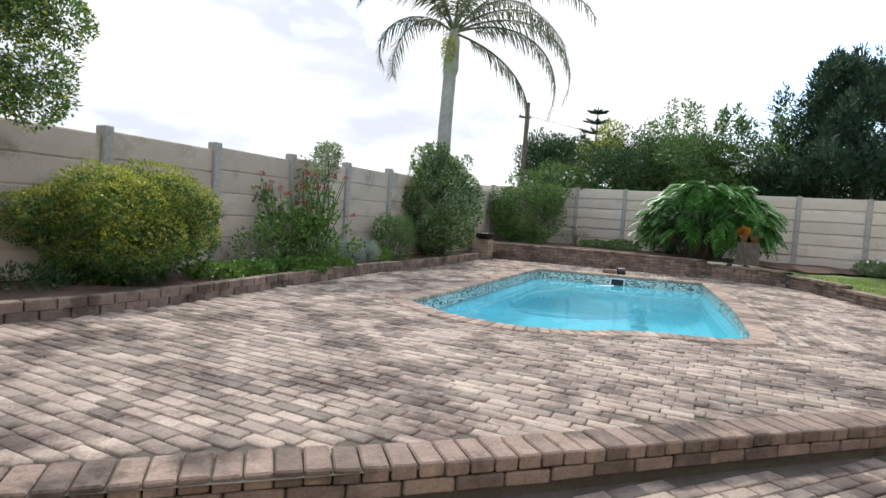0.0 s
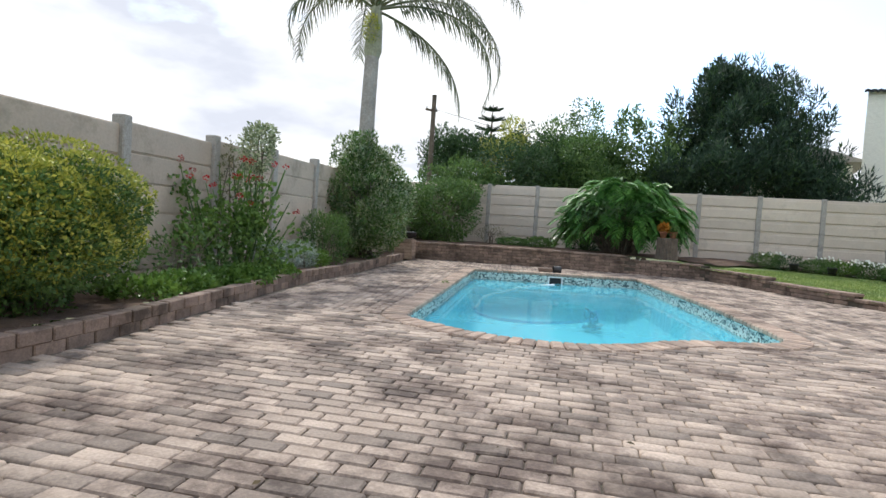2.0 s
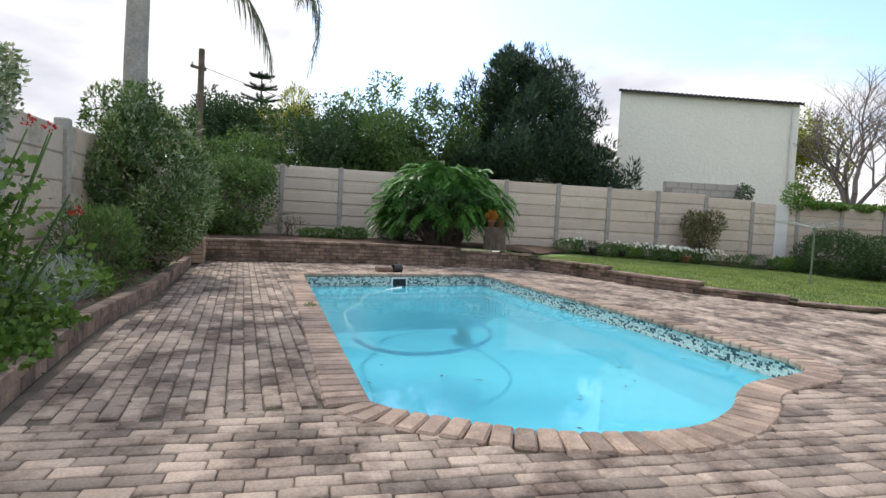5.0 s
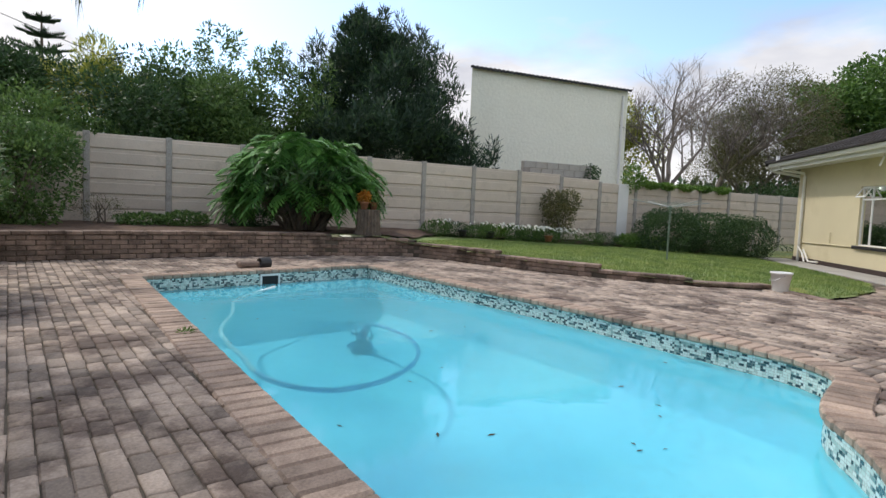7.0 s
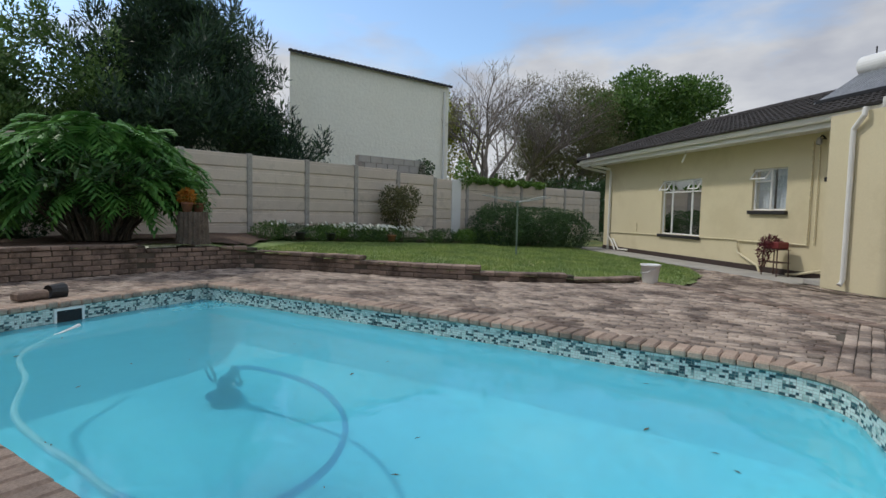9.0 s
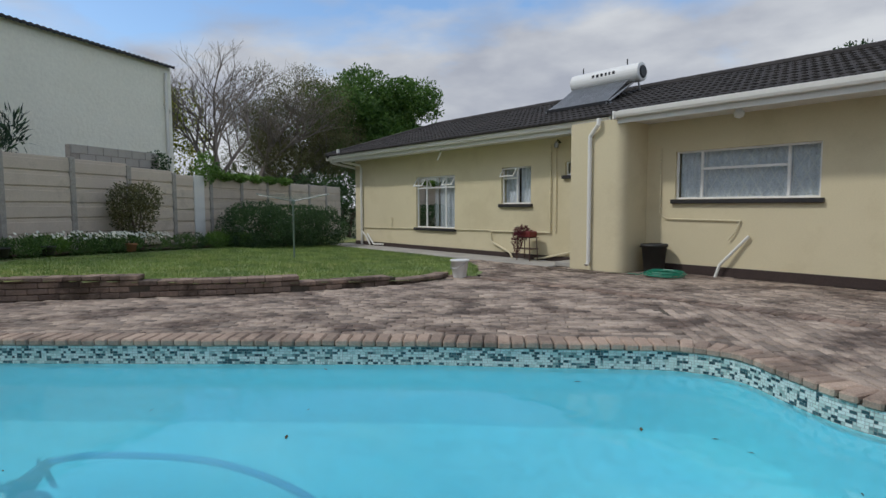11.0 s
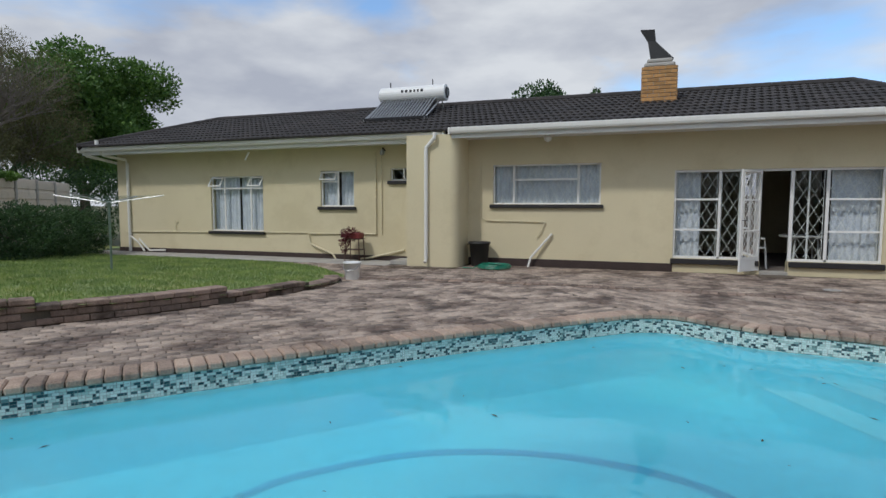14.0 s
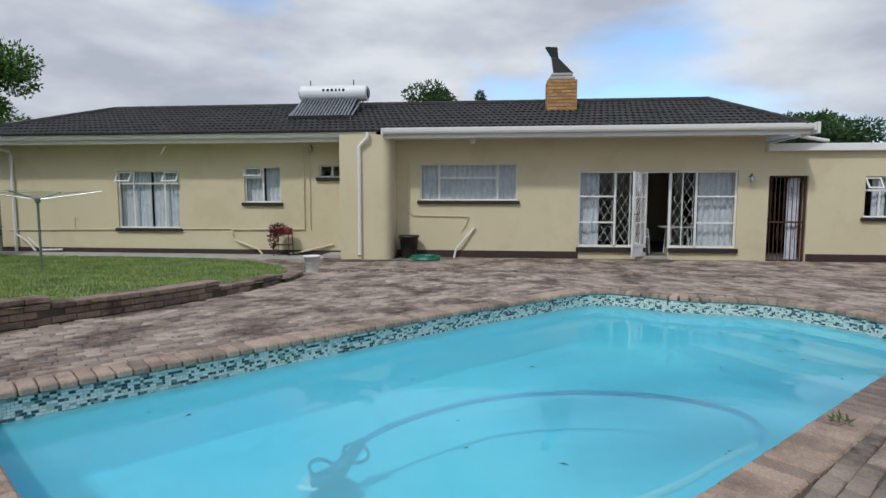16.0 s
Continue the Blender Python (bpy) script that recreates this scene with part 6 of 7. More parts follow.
leaves("hanging_fruit", bush_l, 500, 0.05, 0.03, L_YELLOW, palm, 50, "yellow-green fruit strands", shell=0.5)


def frond(az, rise, length, droop, seed, wither=0.0):
    """One feather frond: an arching rib and hanging leaflets."""
    rr = random.Random(seed)
    rib, p = [], Vector((0.08, 0, 5.3))
    el = rise
    step_ = length / 22
    out = Vector((math.cos(az), math.sin(az), 0))
    for k in range(23):
        rib.append(p.copy())
        p = p + (out * math.cos(el) + Vector((0, 0, 1)) * math.sin(el)) * step_
        el -= droop / 22 * (0.5 + k / 16)
    rp = tube(rib, [0.028 * (1 - k / 26) + 0.004 for k in range(23)], 5)
    v_, f_ = [], []
    side = out.cross(Vector((0, 0, 1)))
    for k in range(3, 23):
        for q in (0.0, 0.33, 0.66):
            if k == 22 and q:
                continue
            c = rib[k].lerp(rib[min(k + 1, 22)], q)
            d = (rib[min(k + 1, 22)] - rib[k - 1]).normalized()
            ln = 0.46 * math.sin(math.pi * min(1, (k + q - 1) / 23)) ** 0.6 * rr.uniform(0.75, 1.1) + 0.08
            for s in (1, -1):
                a = (side * s * (0.75 - wither) + d * 0.55 + Vector((0, 0, -0.55 - wither)) + Vector((rr.gauss(0, 0.1), rr.gauss(0, 0.1), rr.gauss(0, 0.1)))).normalized()
                w_ = d * 0.014
                n = len(v_)
                mid_ = c + a * ln * 0.5 + Vector((0, 0, 0.02))
                v_ += [c - w_, c + w_, mid_ + w_ * 1.2, mid_ - w_ * 1.2, c + a * ln + Vector((0, 0, -0.10 * ln / 0.5))]
                f_ += [(n, n + 1, n + 2), (n, n + 2, n + 3), (n + 3, n + 2, n + 4)]
    return rp, (v_, f_)


VIEW_R = math.atan2(-0.374, 0.927)
for k, (az, rise, ln, dr) in enumerate(((VIEW_R + 0.25, 0.75, 3.1, 2.1), (VIEW_R - 0.1, 0.45, 3.3, 2.3), (VIEW_R - 0.5, 0.15, 3.2, 2.0), (VIEW_R + 0.5, 0.95, 3.0, 1.9), (VIEW_R - 0.2, -0.35, 2.5, 1.15), (VIEW_R + 0.1, 0.95, 3.4, 1.8),
                                         (VIEW_R + math.pi - 0.2, 0.65, 2.2, 2.6), (VIEW_R + math.pi + 0.5, 0.9, 2.4, 2.0), (VIEW_R + 1.6, 0.8, 2.8, 2.2), (VIEW_R + 2.3, 0.7, 2.7, 2.4), (VIEW_R - 1.5, 0.75, 2.6, 2.2), (VIEW_R - 1.0, 0.9, 2.8, 2.2),
                                         (VIEW_R + 1.0, 1.25, 2.6, 1.2), (VIEW_R - 2.2, 0.9, 2.5, 2.1), (VIEW_R - 2.6, 1.2, 2.5, 1.4))):
    rp, (fv, ff) = frond(az, rise, ln * 1.22, dr * 0.97, 60 + k, 0.25 if k in (2, 4) else 0.0)
    fr_ = part("frond", rp, L_PALM, palm)
    part("leaf_blade", fast_mesh("leaf_blade", fv, ff, L_PALM), L_PALM, fr_)

# pier with a dark grill bowl
pier = thing("brick_pier", "square brick pier at the corner of the flower bed", "pier", (-1.62, 15.2, 0.0), rz=-45)
part("pier_core", box((-0.2, -0.2, 0), (0.2, 0.2, 0.50), 0.02), EDGE_STUFF, pier)
pb = brick_mesh("brick", 0.20, 0.03, 0.066, COPING, 0.005)
for c in range(6):
    for k in range(4):
        for i in (-0.105, 0.105):
            o = part("brick", pb, COPING, pier)
            w_ = k * math.pi / 2
            a = Vector((i + (0.02 if c % 2 else -0.02), 0.205, 0)).xyz
            o.matrix_basis = Matrix.LocRotScale((a.x * math.cos(w_) - a.y * math.sin(w_), a.x * math.sin(w_) + a.y * math.cos(w_), 0.08 + 0.078 * c), Euler((0, 0, w_)), (1, 1, 1))
bowl = thing("grill_bowl", "black round grill bowl resting on a brick pier", "grill", (-1.62, 15.2, 0.5))
part("bowl", lathe([(0.12, 0.0), (0.24, 0.06), (0.28, 0.14), (0.29, 0.15), (0.2, 0.17)], 20), BLACK, bowl, smooth=True)

# split-leaf philodendron and stump
phil = thing("philodendron", "huge glossy split-leaf plant on bare stems over red soil", "plant", (3.4, 12.72, 0.42))
ps, pv, pf = [], [], []
rr = random.Random(77)
for k in range(720):
    w_, rad, h = rr.uniform(0, 6.283), rr.uniform(0.05, 1.0) ** 0.6, 0
    dirv = FENCE_U * math.cos(w_) * 1.72 + Vector((0.81, 0.585, 0)) * math.sin(w_) * 0.95
    tip = dirv * rad * 0.86
    tip.z = 1.82 * math.sqrt(max(0.05, 1 - rad ** 3.2 * 0.62)) * (rr.uniform(0.42, 1.04) if rad > 0.6 else rr.uniform(0.8, 1.05)) * (1 + 0.06 * math.sin(3 * w_ + 1))
    tip.z = max(tip.z, 0.55)
    b0 = dirv * rr.uniform(0.05, 0.25)
    if k % 8 == 0:
        ps.append(tube([b0, b0.lerp(tip, 0.5) + Vector((0, 0, 0.25)), tip], [0.03, 0.018, 0.010], 5))
    outw = (dirv.normalized() * rr.uniform(0.5, 1.0) + Vector((rr.gauss(0, 0.35), rr.gauss(0, 0.35), rr.uniform(-1.0, 0.25)))).normalized()
    sd = outw.cross(Vector((0, 0, 1))).normalized()
    ln = rr.uniform(0.30, 0.46)
    nrm = sd.cross(outw)
    for j in range(7):                                   # a midrib with paired lobes
        f0 = j / 7
        c = tip + outw * ln * f0 - Vector((0, 0, 0.22 * f0 * f0))
        wl = rr.uniform(0.18, 0.25) * math.sin(math.pi * (0.22 + 0.70 * f0)) + 0.03
        for s in (1, -1):
            e_ = c + (sd * s * 0.9 + outw * 0.65).normalized() * wl - Vector((0, 0, 0.07))
            m1 = c.lerp(e_, 0.55)
            wv_ = outw * 0.034
            n = len(pv)
            pv += [c - wv_ * 0.8, c + wv_ * 0.8, m1 + wv_ + nrm * 0.012, m1 - wv_ * 0.7 + nrm * 0.012, e_]
            pf += [(n, n + 1, n + 2), (n, n + 2, n + 3), (n + 3, n + 2, n + 4)]
    c0, c1 = tip, tip + outw * ln - Vector((0, 0, 0.22))
    n = len(pv)
    pv += [c0 - sd * 0.02, c0 + sd * 0.02, c1]
    pf += [(n, n + 1, n + 2)]
part("stem", join(ps), BARK, phil, "bare brown leaning stems")
part("foliage", fast_mesh("foliage", pv, pf, L_PHILO), L_PHILO, phil, "large split leaves")
# inner leaves use a darker green: the crown's inner shade is put into their colour
leaves("inner_foliage", [(0, 0, 0.95, 1.15, 0.95, 0.45)], 2600, 0.2, 0.05, L_DARK, phil, 78, "inner leaves in a darker green that stands for shade")
stump = thing("tree_stump", "thick grey tree stump with deeply ridged bark", "stump", (3.28, 11.32, 0.38))
sv = []
for z_ in (0.0, 0.10, 0.4, 0.50, 0.52):
    for k in range(40):
        w_ = 2 * math.pi * k / 40
        r_ = (0.27 if z_ < 0.05 else 0.235 if z_ < 0.3 else 0.22) * (1 + 0.06 * math.cos(k * math.pi)) * (0.95 if z_ > 0.63 else 1)
        sv.append((r_ * math.cos(w_), r_ * math.sin(w_), z_))
sf = [(i * 40 + k, i * 40 + (k + 1) % 40, (i + 1) * 40 + (k + 1) % 40, (i + 1) * 40 + k) for i in range(4) for k in range(40)] + [tuple(range(160, 200))]
part("trunk", (sv, sf), BARK, stump)
for k, (x, y, m_, lab) in enumerate(((-0.1, 0.06, ORANGE, "terracotta pot with an orange-leaved plant on a stump"), (0.1, -0.07, L_MID, "small terracotta pot with a green plant on a stump"))):
    pt = thing("flower_pot", lab, "pot", (3.28 + x, 11.32 + y, 0.90), "pots on the stump")
    part("pot", lathe([(0.06, 0), (0.085, 0.12), (0.095, 0.12), (0.095, 0.15), (0.08, 0.15), (0.06, 0.12)], 18), TERRACOTTA, pt, smooth=True)
    leaves("foliage", [(0, 0, 0.24 - 0.05 * k, 0.13, 0.12, 0.11)], 420 - 200 * k, 0.05, 0.03, m_, pt, 80 + k)
VF = Vector((0.81, 0.585, 0))


def front(k, off, z=None):
    p = fence_at(k) - VF * off
    return (p.x, p.y, lawn_z(p.x, p.y) + 0.05 if z is None else z)


bush("low_bush", "low green bush and creeper by the fence", "bush", front(1.2, 1.0, 0.45), [(0, 0, 0.08, 0.5, 0.4, 0.16), (-0.5, 0.6, 0.06, 0.5, 0.4, 0.12)], 2200, 0.06, 0.045, L_MID, 90, 0)
bush("low_bush", "upright reddish-green bush before the fence", "bush", front(1.9, 0.75, 0.45), [(0, 0, 0.15, 0.35, 0.3, 0.25), (0, 0, 0.5, 0.13, 0.12, 0.35), (0.3, -0.3, 0.12, 0.35, 0.3, 0.2)], 2200, 0.07, 0.03, L_DARK, 91, 4)
bush("dry_shrub", "thin dry shrub in the shade of the corner", "shrub", front(0.2, 0.8, 0.45), [(0, 0, 0.25, 0.45, 0.4, 0.25)], 600, 0.06, 0.012, L_OLIVE, 92, 6)
for k, kk in enumerate((5.05, 5.4, 5.8, 6.2, 6.6, 7.0, 7.4, 8.4, 8.8, 9.3, 9.7, 10.1, 10.5, 10.9)):
    mm = (L_MID, L_DARK, L_MID, L_BRIGHT, L_MID, L_DARK, L_MID, L_MID, L_DARK, L_BRIGHT, L_BRIGHT, L_BRIGHT, L_MID, L_DARK)[k]
    bush("border_plant", "leafy border plant below the fence" if mm is not L_BRIGHT else "bright strappy border plant below the fence", "plant", front(kk, R.uniform(0.6, 0.95)),
         [(0, 0, 0.12, 0.36, 0.36, R.uniform(0.16, 0.26))], 900, 0.11 if mm is L_BRIGHT else 0.06, 0.022, mm, 100 + k, 0, "border plants along the fence", up=1.2)
for k, (kk, off) in enumerate(((5.15, 0.8), (6.5, 0.85), (6.9, 0.95), (7.25, 0.9), (7.75, 0.95), (5.9, 0.9))):
    e = bush("daisy_bush", "daisy bush with small white flowers beside the lawn", "flowers", front(kk, off), [(0, 0, 0.16, 0.36, 0.34, 0.20)], 900, 0.05, 0.016, L_MID, 120 + k, 0, "daisy bushes", up=0.9)
    n_f = 12 if k in (0, 5) else 46
    for q in range(n_f):
        w_, r_ = R.uniform(0, 6.28), math.sqrt(R.random()) * 0.4
        v_ = [(r_ * math.cos(w_), r_ * math.sin(w_), 0.36 + R.uniform(-0.06, 0.06) - 0.3 * r_ * r_)]
        c = Vector(v_[0])
        ring = [c + Vector((0.026 * math.cos(a), 0.026 * math.sin(a), 0.006)) for a in [math.pi * j / 3 for j in range(6)]]
        tilt_ = Vector((-0.6, -0.35, 0)) * 0.03
        vv = [c] + [p + Vector((0, 0, (p - c).dot(Vector((0.8, 0.6, 0))) * 0.9)) for p in ring]
        part("flower", (vv, [(0, 1 + j, 1 + (j + 1) % 6) for j in range(6)]), FLOWER_W, e)
bush("rose_bush", "loose reddish-green bush against the pale fence", "bush", front(7.75, 0.5), [(0, 0, 0.75, 0.48, 0.45, 0.5), (0.15, -0.25, 1.15, 0.38, 0.34, 0.35), (-0.15, 0.2, 1.05, 0.34, 0.34, 0.42)], 3600, 0.07, 0.035, L_OLIVE, 140, 6, stem_r=0.02)
for k, (kk, off) in enumerate(((5.45, 1.05), (6.0, 1.05), (7.2, 1.15))):
    pt = thing("flower_pot", "small dark pot at the lawn's edge", "pot", front(kk, off), "pots along the border")
    part("pot", lathe([(0.08, 0), (0.11, 0.14), (0.12, 0.14), (0.12, 0.165), (0.10, 0.165), (0.08, 0.13)], 16), DARK_PLASTIC if k < 2 else TERRACOTTA, pt, smooth=True)
hl = [(0, 0.8, 0.55, 1.0, 0.95, 0.72), (0.5, -0.5, 0.50, 0.9, 1.0, 0.72), (1.0, -1.6, 0.46, 0.85, 0.9, 0.68)]
bush("round_hedge", "dense rounded dark green hedge at the end of the lawn", "hedge", (10.3, 3.15, -0.05), hl + [l for q in hl for l in rough_lumps(R, q[:3], q[3:], 9, 0.3)], 38000, 0.055, 0.034, L_DARK, 150, 6, shell=0.88)
for k, kk in enumerate((9.9, 10.4, 10.9, 11.5, 12.1, 12.7)):
    p = fence_at(kk)
    bush("ivy", "ivy trailing along the fence top", "ivy", (p.x, p.y, 1.95), [(0, 0, 0.06, 0.35, 0.3, 0.10)] if k else [(0, 0, 0.25, 0.32, 0.3, 0.45), (0.1, -0.2, 0.15, 0.35, 0.3, 0.2)], 1100, 0.07, 0.055, L_BRIGHT, 160 + k, 0, "ivy on the fence")

# ---- beyond the fence ----
def gable_frame(a, b):
    d = (b - a)
    return Matrix.Translation(a) @ Matrix.Rotation(math.atan2(d.y, d.x), 4, "Z")


nb = thing("neighbour_house", "white textured gable of a neighbouring house with dark roof edge", "house", (12.71, 10.53, 0.0), rz=math.degrees(math.atan2(4.71 - 10.53, 15.52 - 12.71)))
W_N = 6.46
wall_v = [(0, 0, -0.4), (W_N, 0, -0.4), (W_N, 0, 5.83), (0, 0, 6.03), (4.6, 7, -0.4), (W_N, 7, -0.4), (W_N, 7, 5.83), (4.6, 7, 6.03)]
part("wall", (wall_v, [(0, 1, 2, 3), (1, 5, 6, 2), (5, 4, 7, 6), (4, 0, 3, 7)]), PLASTER_WHITE, nb)
pleats = []
for i in range(80):
    x = -0.12 + i * (W_N + 0.24) / 80
    z = 6.06 - 0.2 * x / W_N + (0.018 if i % 2 else -0.018)
    pleats.append((x, -0.18, z))
rv = pleats + [(W_N + 0.1 - (W_N - x) * 0.3, 7.1, z) for x, _, z in pleats] + [(x, -0.18, z - 0.09) for x, _, z in pleats]
rf = [(i, i + 1, i + 81, i + 80) for i in range(79)] + [(i, i + 160, i + 161, i + 1) for i in range(79)]
part("roof", (rv, rf), BLACK, nb, "dark corrugated roof sheet")
part("downpipe", tube([(W_N - 0.25, -0.06, 5.6), (W_N - 0.25, -0.06, 0)], 0.05, 8), PIPE, nb)
wing = thing("neighbour_wing", "low cream wing of the neighbouring house with a white gutter", "house", (13.6, 10.95, 0.0), rz=math.degrees(math.atan2(0.43, 0.9)))
part("wall", box((0, 0.1, -0.4), (9, 4.0, 3.75)), PLASTER_WHITE, wing)
part("eave", box((-0.2, -0.35 + 4.0, 3.75), (9.2, 4.5, 3.85), 0.01), WHITE, wing)
wr = [(-0.2, 4.55, 3.86), (9.2, 4.55, 3.86), (9.2, 1.8, 4.6), (-0.2, 1.8, 4.6), (-0.2, -0.4, 3.86), (9.2, -0.4, 3.86)]
part("roof", (wr, [(0, 1, 2, 3), (3, 2, 5, 4), (0, 3, 4), (1, 5, 2)]), CEMENT, wing, "pale sheet roof")
part("gutter", tube([(-0.25, 4.6, 3.84), (9.2, 4.6, 3.84)], 0.06, 8), PIPE, wing)
part("downpipe", tube([(0.15, 4.6, 3.8), (0.15, 4.1, 3.5), (0.15, 4.06, 0)], 0.045, 8), PIPE, wing)
for x in (1.0, 2.9):
    w_e = part("window", box((x, 4.0, 1.9), (x + 0.9, 4.03, 3.1)), WHITE, wing)
    part("pane", box((x + 0.07, 4.03, 1.97), (x + 0.83, 4.036, 3.03)), BLACK, w_e)
bw_a, bw_b = Vector((9.45, 8.45, 0)), Vector((10.75, 6.35, 0))
dw = (bw_b - bw_a)
bw = thing("block_wall", "grey concrete block wall rising behind the fence", "wall", tuple(bw_a), rz=math.degrees(math.atan2(dw.y, dw.x)))
part("wall", box((0, 0, -0.4), (dw.length, 0.15, 2.50), 0.01), MORTAR, bw)
bkm = brick_mesh("block", 0.39, 0.03, 0.19, CEMENT, 0.006)
for c in range(4):
    for i in range(6 if not c % 2 else 5):
        o = part("block", bkm, CEMENT, bw)
        o.matrix_basis = pose(0.21 + 0.4 * i + (0.2 if c % 2 else 0), -0.005, 2.5 - 0.2 * c)
bush("ivy", "dark ivy hanging from the block wall", "ivy", (10.75, 6.4, 2.05), [(0, 0, 0.2, 0.22, 0.3, 0.28)], 600, 0.07, 0.05, L_DARK, 170, 0, "ivy on the fence")

pole = thing("utility_pole", "slim wooden utility pole with a small crossarm", "pole", (1.85, 19.4, -0.4))
part("pole", tube([(0, 0, 0), (0.02, 0, 5.6)], [0.10, 0.075], 8), BARK, pole)
part("crossarm", box((-0.3, -0.04, 5.05), (0.16, 0.04, 5.12), 0.01), BARK, pole)
for x in (-0.26, 0.12):
    part("insulator", lathe([(0.03, 5.12), (0.035, 5.16), (0.02, 5.2)], 8, (x, 0, 0)), WHITE, pole)
wire = [Vector((1.85, 19.4, 4.75)).lerp(Vector((16, 15.0, 3.9)), k / 12) - Vector((0, 0, 0.5 * math.sin(math.pi * k / 12))) for k in range(13)]
tagged(part("wire", tube(wire, 0.008, 4), BLACK), "thin sagging wire from the pole", "cable")


def tree(name, label, at, trunk_h, radius, crown, count, ll, lw, material, seed, levels=2, bark=None, group="", extra=None, **more):
    e = thing(name, label, "tree", at, group)
    geo, ends = branches((0, 0, -0.2), trunk_h, 0.7, seed, levels, radius, split=4)
    part("trunk", geo, bark or BARK, e)
    if count:
        leaves("crown", crown, count, ll, lw, material, e, seed, **more)
    return e


def crown_lumps(seed, centre, size, n, f0=0.28, f1=0.5, peak=0.0):
    rr_ = random.Random(seed)
    out = []
    for k in range(n):
        d = Vector((rr_.gauss(0, 1), rr_.gauss(0, 1), rr_.gauss(0, 1))).normalized() * rr_.uniform(0.35, 0.95)
        f = rr_.uniform(f0, f1)
        taper = 1 - peak * max(0, d.z)
        out.append((centre[0] + d.x * size[0] * taper, centre[1] + d.y * size[1] * taper, centre[2] + d.z * size[2], size[0] * f, size[1] * f, size[2] * f * 0.8))
    return out


# big dark cypress: layered upswept sprays
cy = thing("cypress", "big dark conifer with ragged upswept branches behind the fence", "tree", (9.75, 13.0, -0.4))
part("trunk", tube([(0, 0, 0), (0.1, 0, 3.5), (-0.3, 0.3, 6.6)], [0.25, 0.16, 0.04], 8), BARK, cy)
rr = random.Random(200)
cyl = []
for k in range(120):
    h = rr.uniform(0.1, 1.0)
    w_ = rr.uniform(0, 6.283)
    reach = 2.75 * (1 - h) ** 0.55 * min(1, (h + 0.25) / 0.4) * rr.uniform(0.35, 1.05) + 0.2
    z_ = 2.3 + 4.25 * h - reach * 0.10 + (0.25 if h > 0.5 else 0)
    along = FENCE_U * math.cos(w_) * reach * 1.12 + VF * math.sin(w_) * reach
    base = 0.42 + 0.25 * (1 - h)
    cyl.append((along.x - (0.4 if h > 0.7 else 0) * FENCE_U.x, along.y - (0.4 if h > 0.7 else 0) * FENCE_U.y, z_, base, base, base * 0.75))
    tipd = along.normalized() * base * 1.15
    cyl.append((along.x + tipd.x, along.y + tipd.y, z_ + 0.3, base * 0.35, base * 0.35, base * 0.6))
leaves("crown", cyl, 46000, 0.24, 0.04, L_CYP, cy, 201, shell=0.3, up=1.1)
leaves("sprays", cyl, 9000, 0.20, 0.045, L_DARK, cy, 202, "paler green outer sprays", shell=0.95, up=0.9)

tree("broadleaf_tree", "broad mid-green tree with sprouting top shoots", (6.6, 16.2, -0.4), 4.5, 0.12,
     crown_lumps(210, (0, 0, 3.3), (1.7, 1.7, 1.6), 22) + [(random.Random(k).uniform(-1.7, 1.7), random.Random(k + 50).uniform(-1.6, 1.6), 4.9 + random.Random(k + 9).uniform(-0.2, 0.5), 0.16, 0.16, 0.34) for k in range(18)], 20000, 0.13, 0.05, L_MID, 210, shell=0.4, up=0.5)
tree("broadleaf_tree", "mid-green tree with whorled leaves behind the fence", (7.9, 15.0, -0.4), 4.0, 0.12,
     crown_lumps(211, (0, 0, 3.1), (1.5, 1.5, 1.6), 20) + [(random.Random(k + 3).uniform(-1.2, 1.2), random.Random(k + 53).uniform(-1.2, 1.2), 4.7 + random.Random(k + 19).uniform(-0.2, 0.4), 0.15, 0.15, 0.3) for k in range(12)], 15000, 0.13, 0.05, L_MID, 211, shell=0.4, up=0.5)
tree("broadleaf_tree", "tree with yellow-green feathery top and brown underside", (5.6, 19.4, -0.4), 4.5, 0.14, crown_lumps(212, (0, 0, 3.9), (1.3, 1.3, 1.5), 18), 12000, 0.16, 0.035, L_YELLOW, 212, shell=0.5, up=1.0)
tree("dark_tree", "dark rounded tree beyond the corner", (3.6, 20.6, -0.4), 4.0, 0.14, crown_lumps(213, (0.3, 0, 3.3), (1.5, 1.4, 2.0), 22), 14000, 0.13, 0.05, L_DARK, 213, shell=0.5)
tree("dark_tree", "dark hedge-like tree behind the fence", (4.9, 17.3, -0.4), 3.0, 0.12, crown_lumps(214, (0, 0, 3.0), (1.9, 1.7, 1.6), 26), 14000, 0.13, 0.05, L_DARK, 214, shell=0.5)
tree("dark_tree", "dark tree filling in below the conifer", (7.4, 16.4, -0.4), 3.0, 0.12, crown_lumps(215, (0, 0, 2.2), (2.0, 1.8, 1.3), 22), 14000, 0.13, 0.05, L_DARK, 215, shell=0.5)
tree("broadleaf_tree", "fresh green tree closing the gap between its neighbours", (6.9, 18.0, -0.4), 4.2, 0.12, crown_lumps(216, (0, 0, 3.6), (1.7, 1.7, 1.9), 30), 20000, 0.13, 0.05, L_MID, 216, shell=0.4, up=0.5)
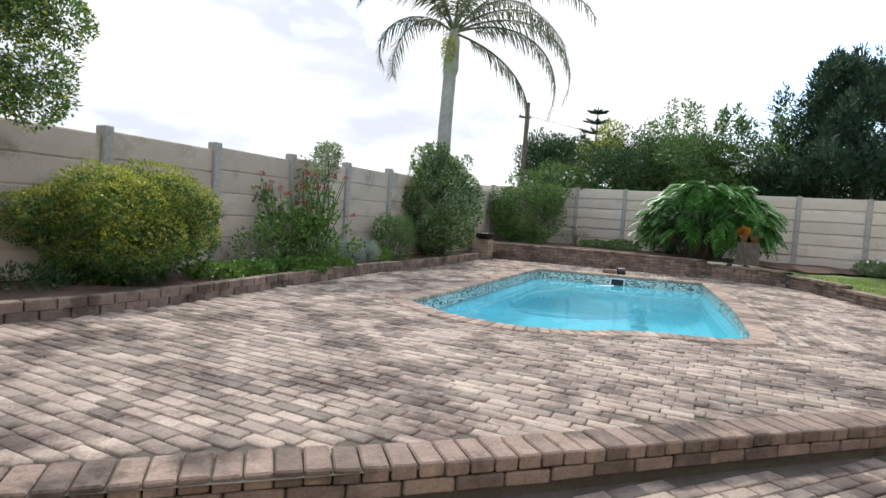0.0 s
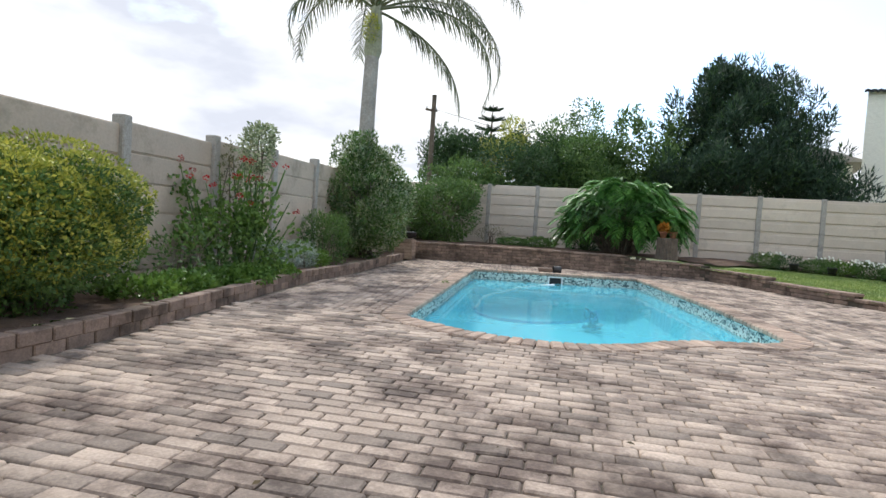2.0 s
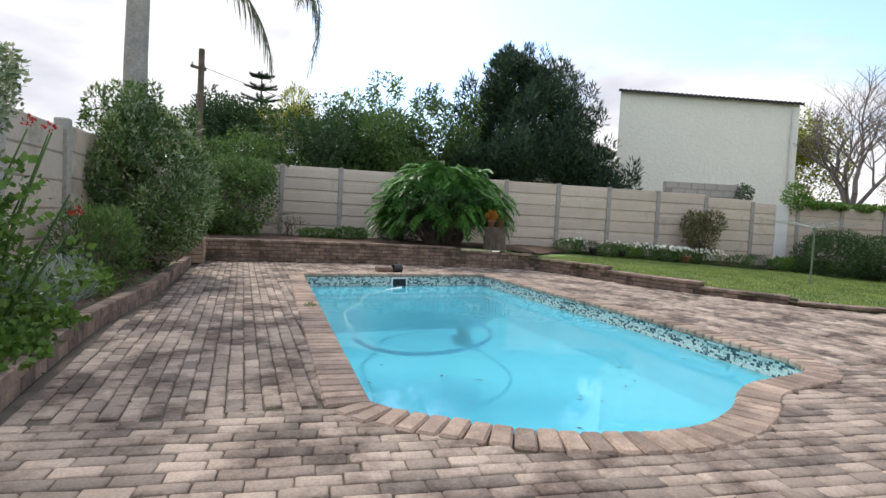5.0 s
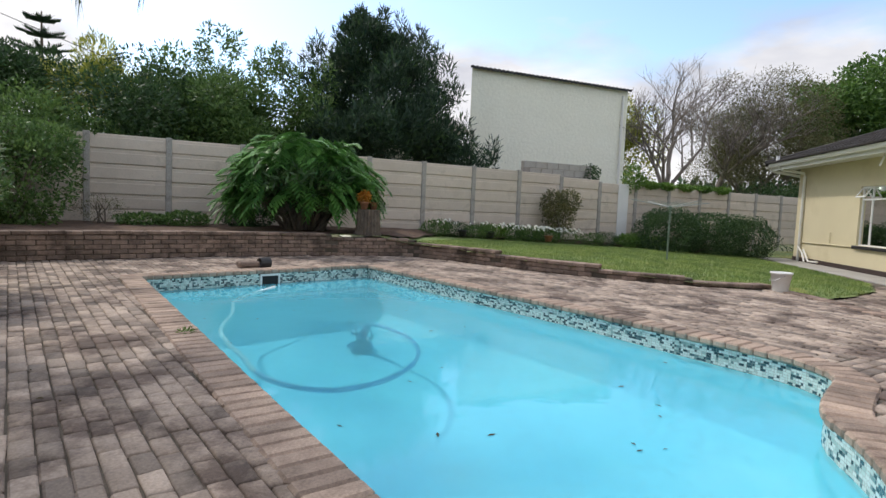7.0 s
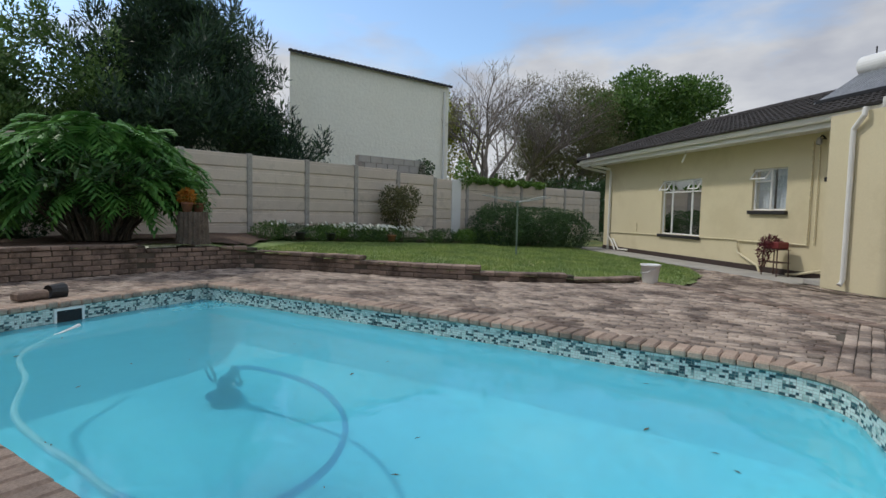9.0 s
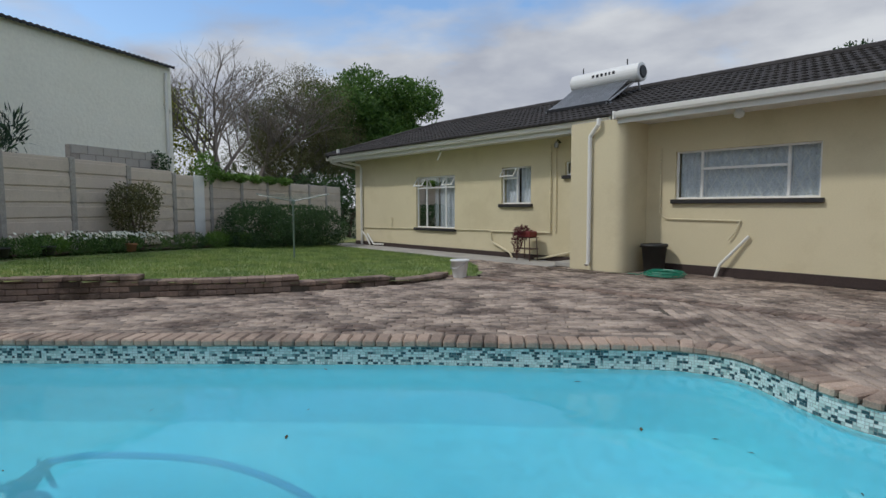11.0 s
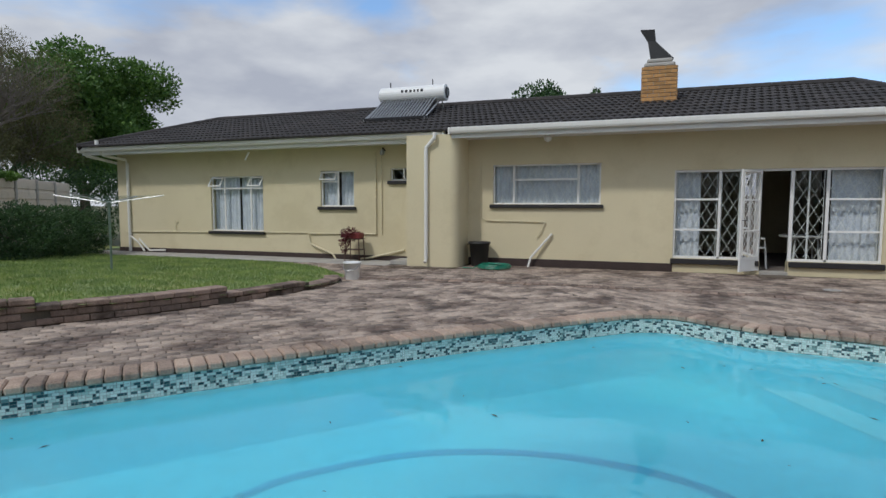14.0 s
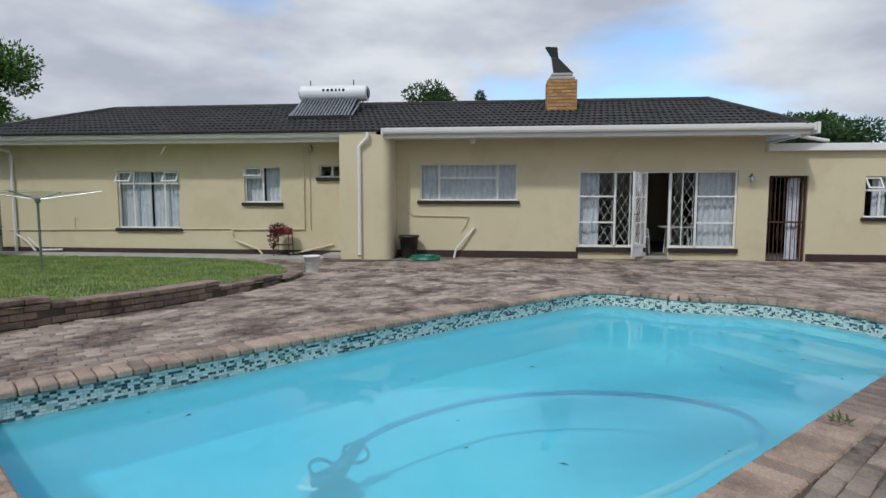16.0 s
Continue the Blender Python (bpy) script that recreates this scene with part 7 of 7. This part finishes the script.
# norfolk pines
def norfolk(at, h, seed, group, label):
    e = thing("norfolk_pine", label, "tree", at, group)
    part("trunk", tube([(0, 0, 0), (0, 0, h)], [0.16, 0.02], 7), BARK, e)
    rr_ = random.Random(seed)
    v_, f_ = [], []
    z = h - 0.35
    tier = 0
    while z > h * 0.45:
        r_ = min(1.5, 0.28 + (h - z) * 0.36)
        for k in range(7):
            a = k * 2 * math.pi / 7 + tier * 0.5
            o = Vector((math.cos(a), math.sin(a), 0.22))
            s = Vector((-math.sin(a), math.cos(a), 0))
            for q in range(10):
                c = Vector((0, 0, z)) + o * r_ * (q + 1) / 10
                for sgn in (1, -1):
                    tip = c + s * sgn * 0.20 * (1.1 - q / 12) + o * 0.12 + Vector((0, 0, 0.10))
                    n = len(v_)
                    v_ += [c - o * 0.06, c + o * 0.06, tip]
                    f_.append((n, n + 1, n + 2))
                    n = len(v_)
                    v_ += [c - o * 0.06, c + Vector((0, 0, 0.07)), c + o * 0.08]
                    f_.append((n, n + 1, n + 2))
        z -= 0.46
        tier += 1
    part("crown", fast_mesh("crown", v_, f_, L_CYP), L_CYP, e, "whorled tiers of branches")


norfolk((7.9, 23.4, -0.4), 6.9, 1, "norfolk pines", "slim tiered pine standing above the other trees")
norfolk((27.5, 19.0, -0.4), 9.0, 2, "norfolk pines", "distant slim pine behind the neighbouring house")

# trees behind the lawn's end
bare = thing("bare_tree", "leafless grey tree with fine forked branches", "tree", (17.6, 2.6, -0.4))
geo, ends = branches((0, 0, 0), 10.6, 0.7, 300, 5, 0.19, (-0.05, 0.05), 4, 0.30)
part("trunk", geo, TWIG, bare)
bare2 = thing("bare_tree", "leafless grey tree tangled with brown twigs", "tree", (20.0, 0.2, -0.4))
geo, ends = branches((0, 0, 0), 11.0, 0.75, 304, 5, 0.2, (0.0, 0.0), 4, 0.30)
part("trunk", geo, TWIG, bare2)
tree("brown_tree", "olive-brown fine-leaved tree behind the fence", (20.6, -2.2, -0.4), 8, 0.25, crown_lumps(301, (0, 0, 4.9), (3.3, 3.5, 3.4), 90, 0.18, 0.30), 60000, 0.13, 0.03, L_OLIVE, 301, 3, TWIG, shell=0.3)
tree("leafy_tree", "large fresh green leafy tree behind the house", (22.9, -8.0, -0.4), 9, 0.35, crown_lumps(302, (0, 0, 5.9), (4.5, 4.5, 3.7), 130, 0.15, 0.27), 60000, 0.20, 0.11, L_TREE, 302, 3, shell=0.3)
tree("yellow_tree", "yellow-green tree behind the neighbouring house", (19.0, 4.6, -0.4), 5, 0.2, crown_lumps(303, (0, 0, 4.3), (1.3, 1.7, 2.2), 22), 10000, 0.13, 0.07, L_YELLOW, 303, 2, shell=0.4)
tree("dark_tree", "dark undergrowth beyond the end of the garden", (17.8, -3.5, -0.4), 3, 0.12, crown_lumps(305, (0, 0, 1.5), (2.2, 3.4, 1.5), 26), 12000, 0.13, 0.05, L_DARK, 305, shell=0.4)
tree("leafy_tree", "distant dark green tree over the roof", (2.5, -22, -0.4), 6, 0.3, crown_lumps(306, (0, 0, 7.2), (1.9, 1.8, 2.0), 26), 7000, 0.22, 0.12, L_DARK, 306, 2, shell=0.4)
tree("leafy_tree", "small distant pointed tree over the roof", (-0.4, -23, -0.4), 6, 0.3, crown_lumps(307, (0, 0, 7.1), (0.8, 0.8, 1.9), 14, peak=0.7), 4000, 0.2, 0.1, L_DARK, 307, 2, shell=0.4)
tree("leafy_tree", "spreading dark tree beyond the annex", (-18.6, -17.5, -0.4), 5, 0.3, crown_lumps(308, (0, 0, 4.3), (4.6, 3.4, 2.4), 50, 0.16, 0.3), 22000, 0.24, 0.10, L_DARK, 308, 3, shell=0.3)
# soft far greenery that closes the view
fr_l = []
rr = random.Random(400)
for k in range(90):
    w_ = rr.uniform(-0.55, 1.25)
    d_ = rr.uniform(38, 60)
    fr_l.append((math.cos(w_) * d_, 8 + math.sin(w_) * d_, 1.5, 3.5, 3.5, 2.2))
far_leaves = leaf_cloud(fr_l, 26000, 0.7, 0.45, 401, shell=0.5)
tagged(part("far_trees", fast_mesh("far_trees", *far_leaves, L_DARK), L_DARK), "distant belt of dark trees", "trees", kind="stuff")
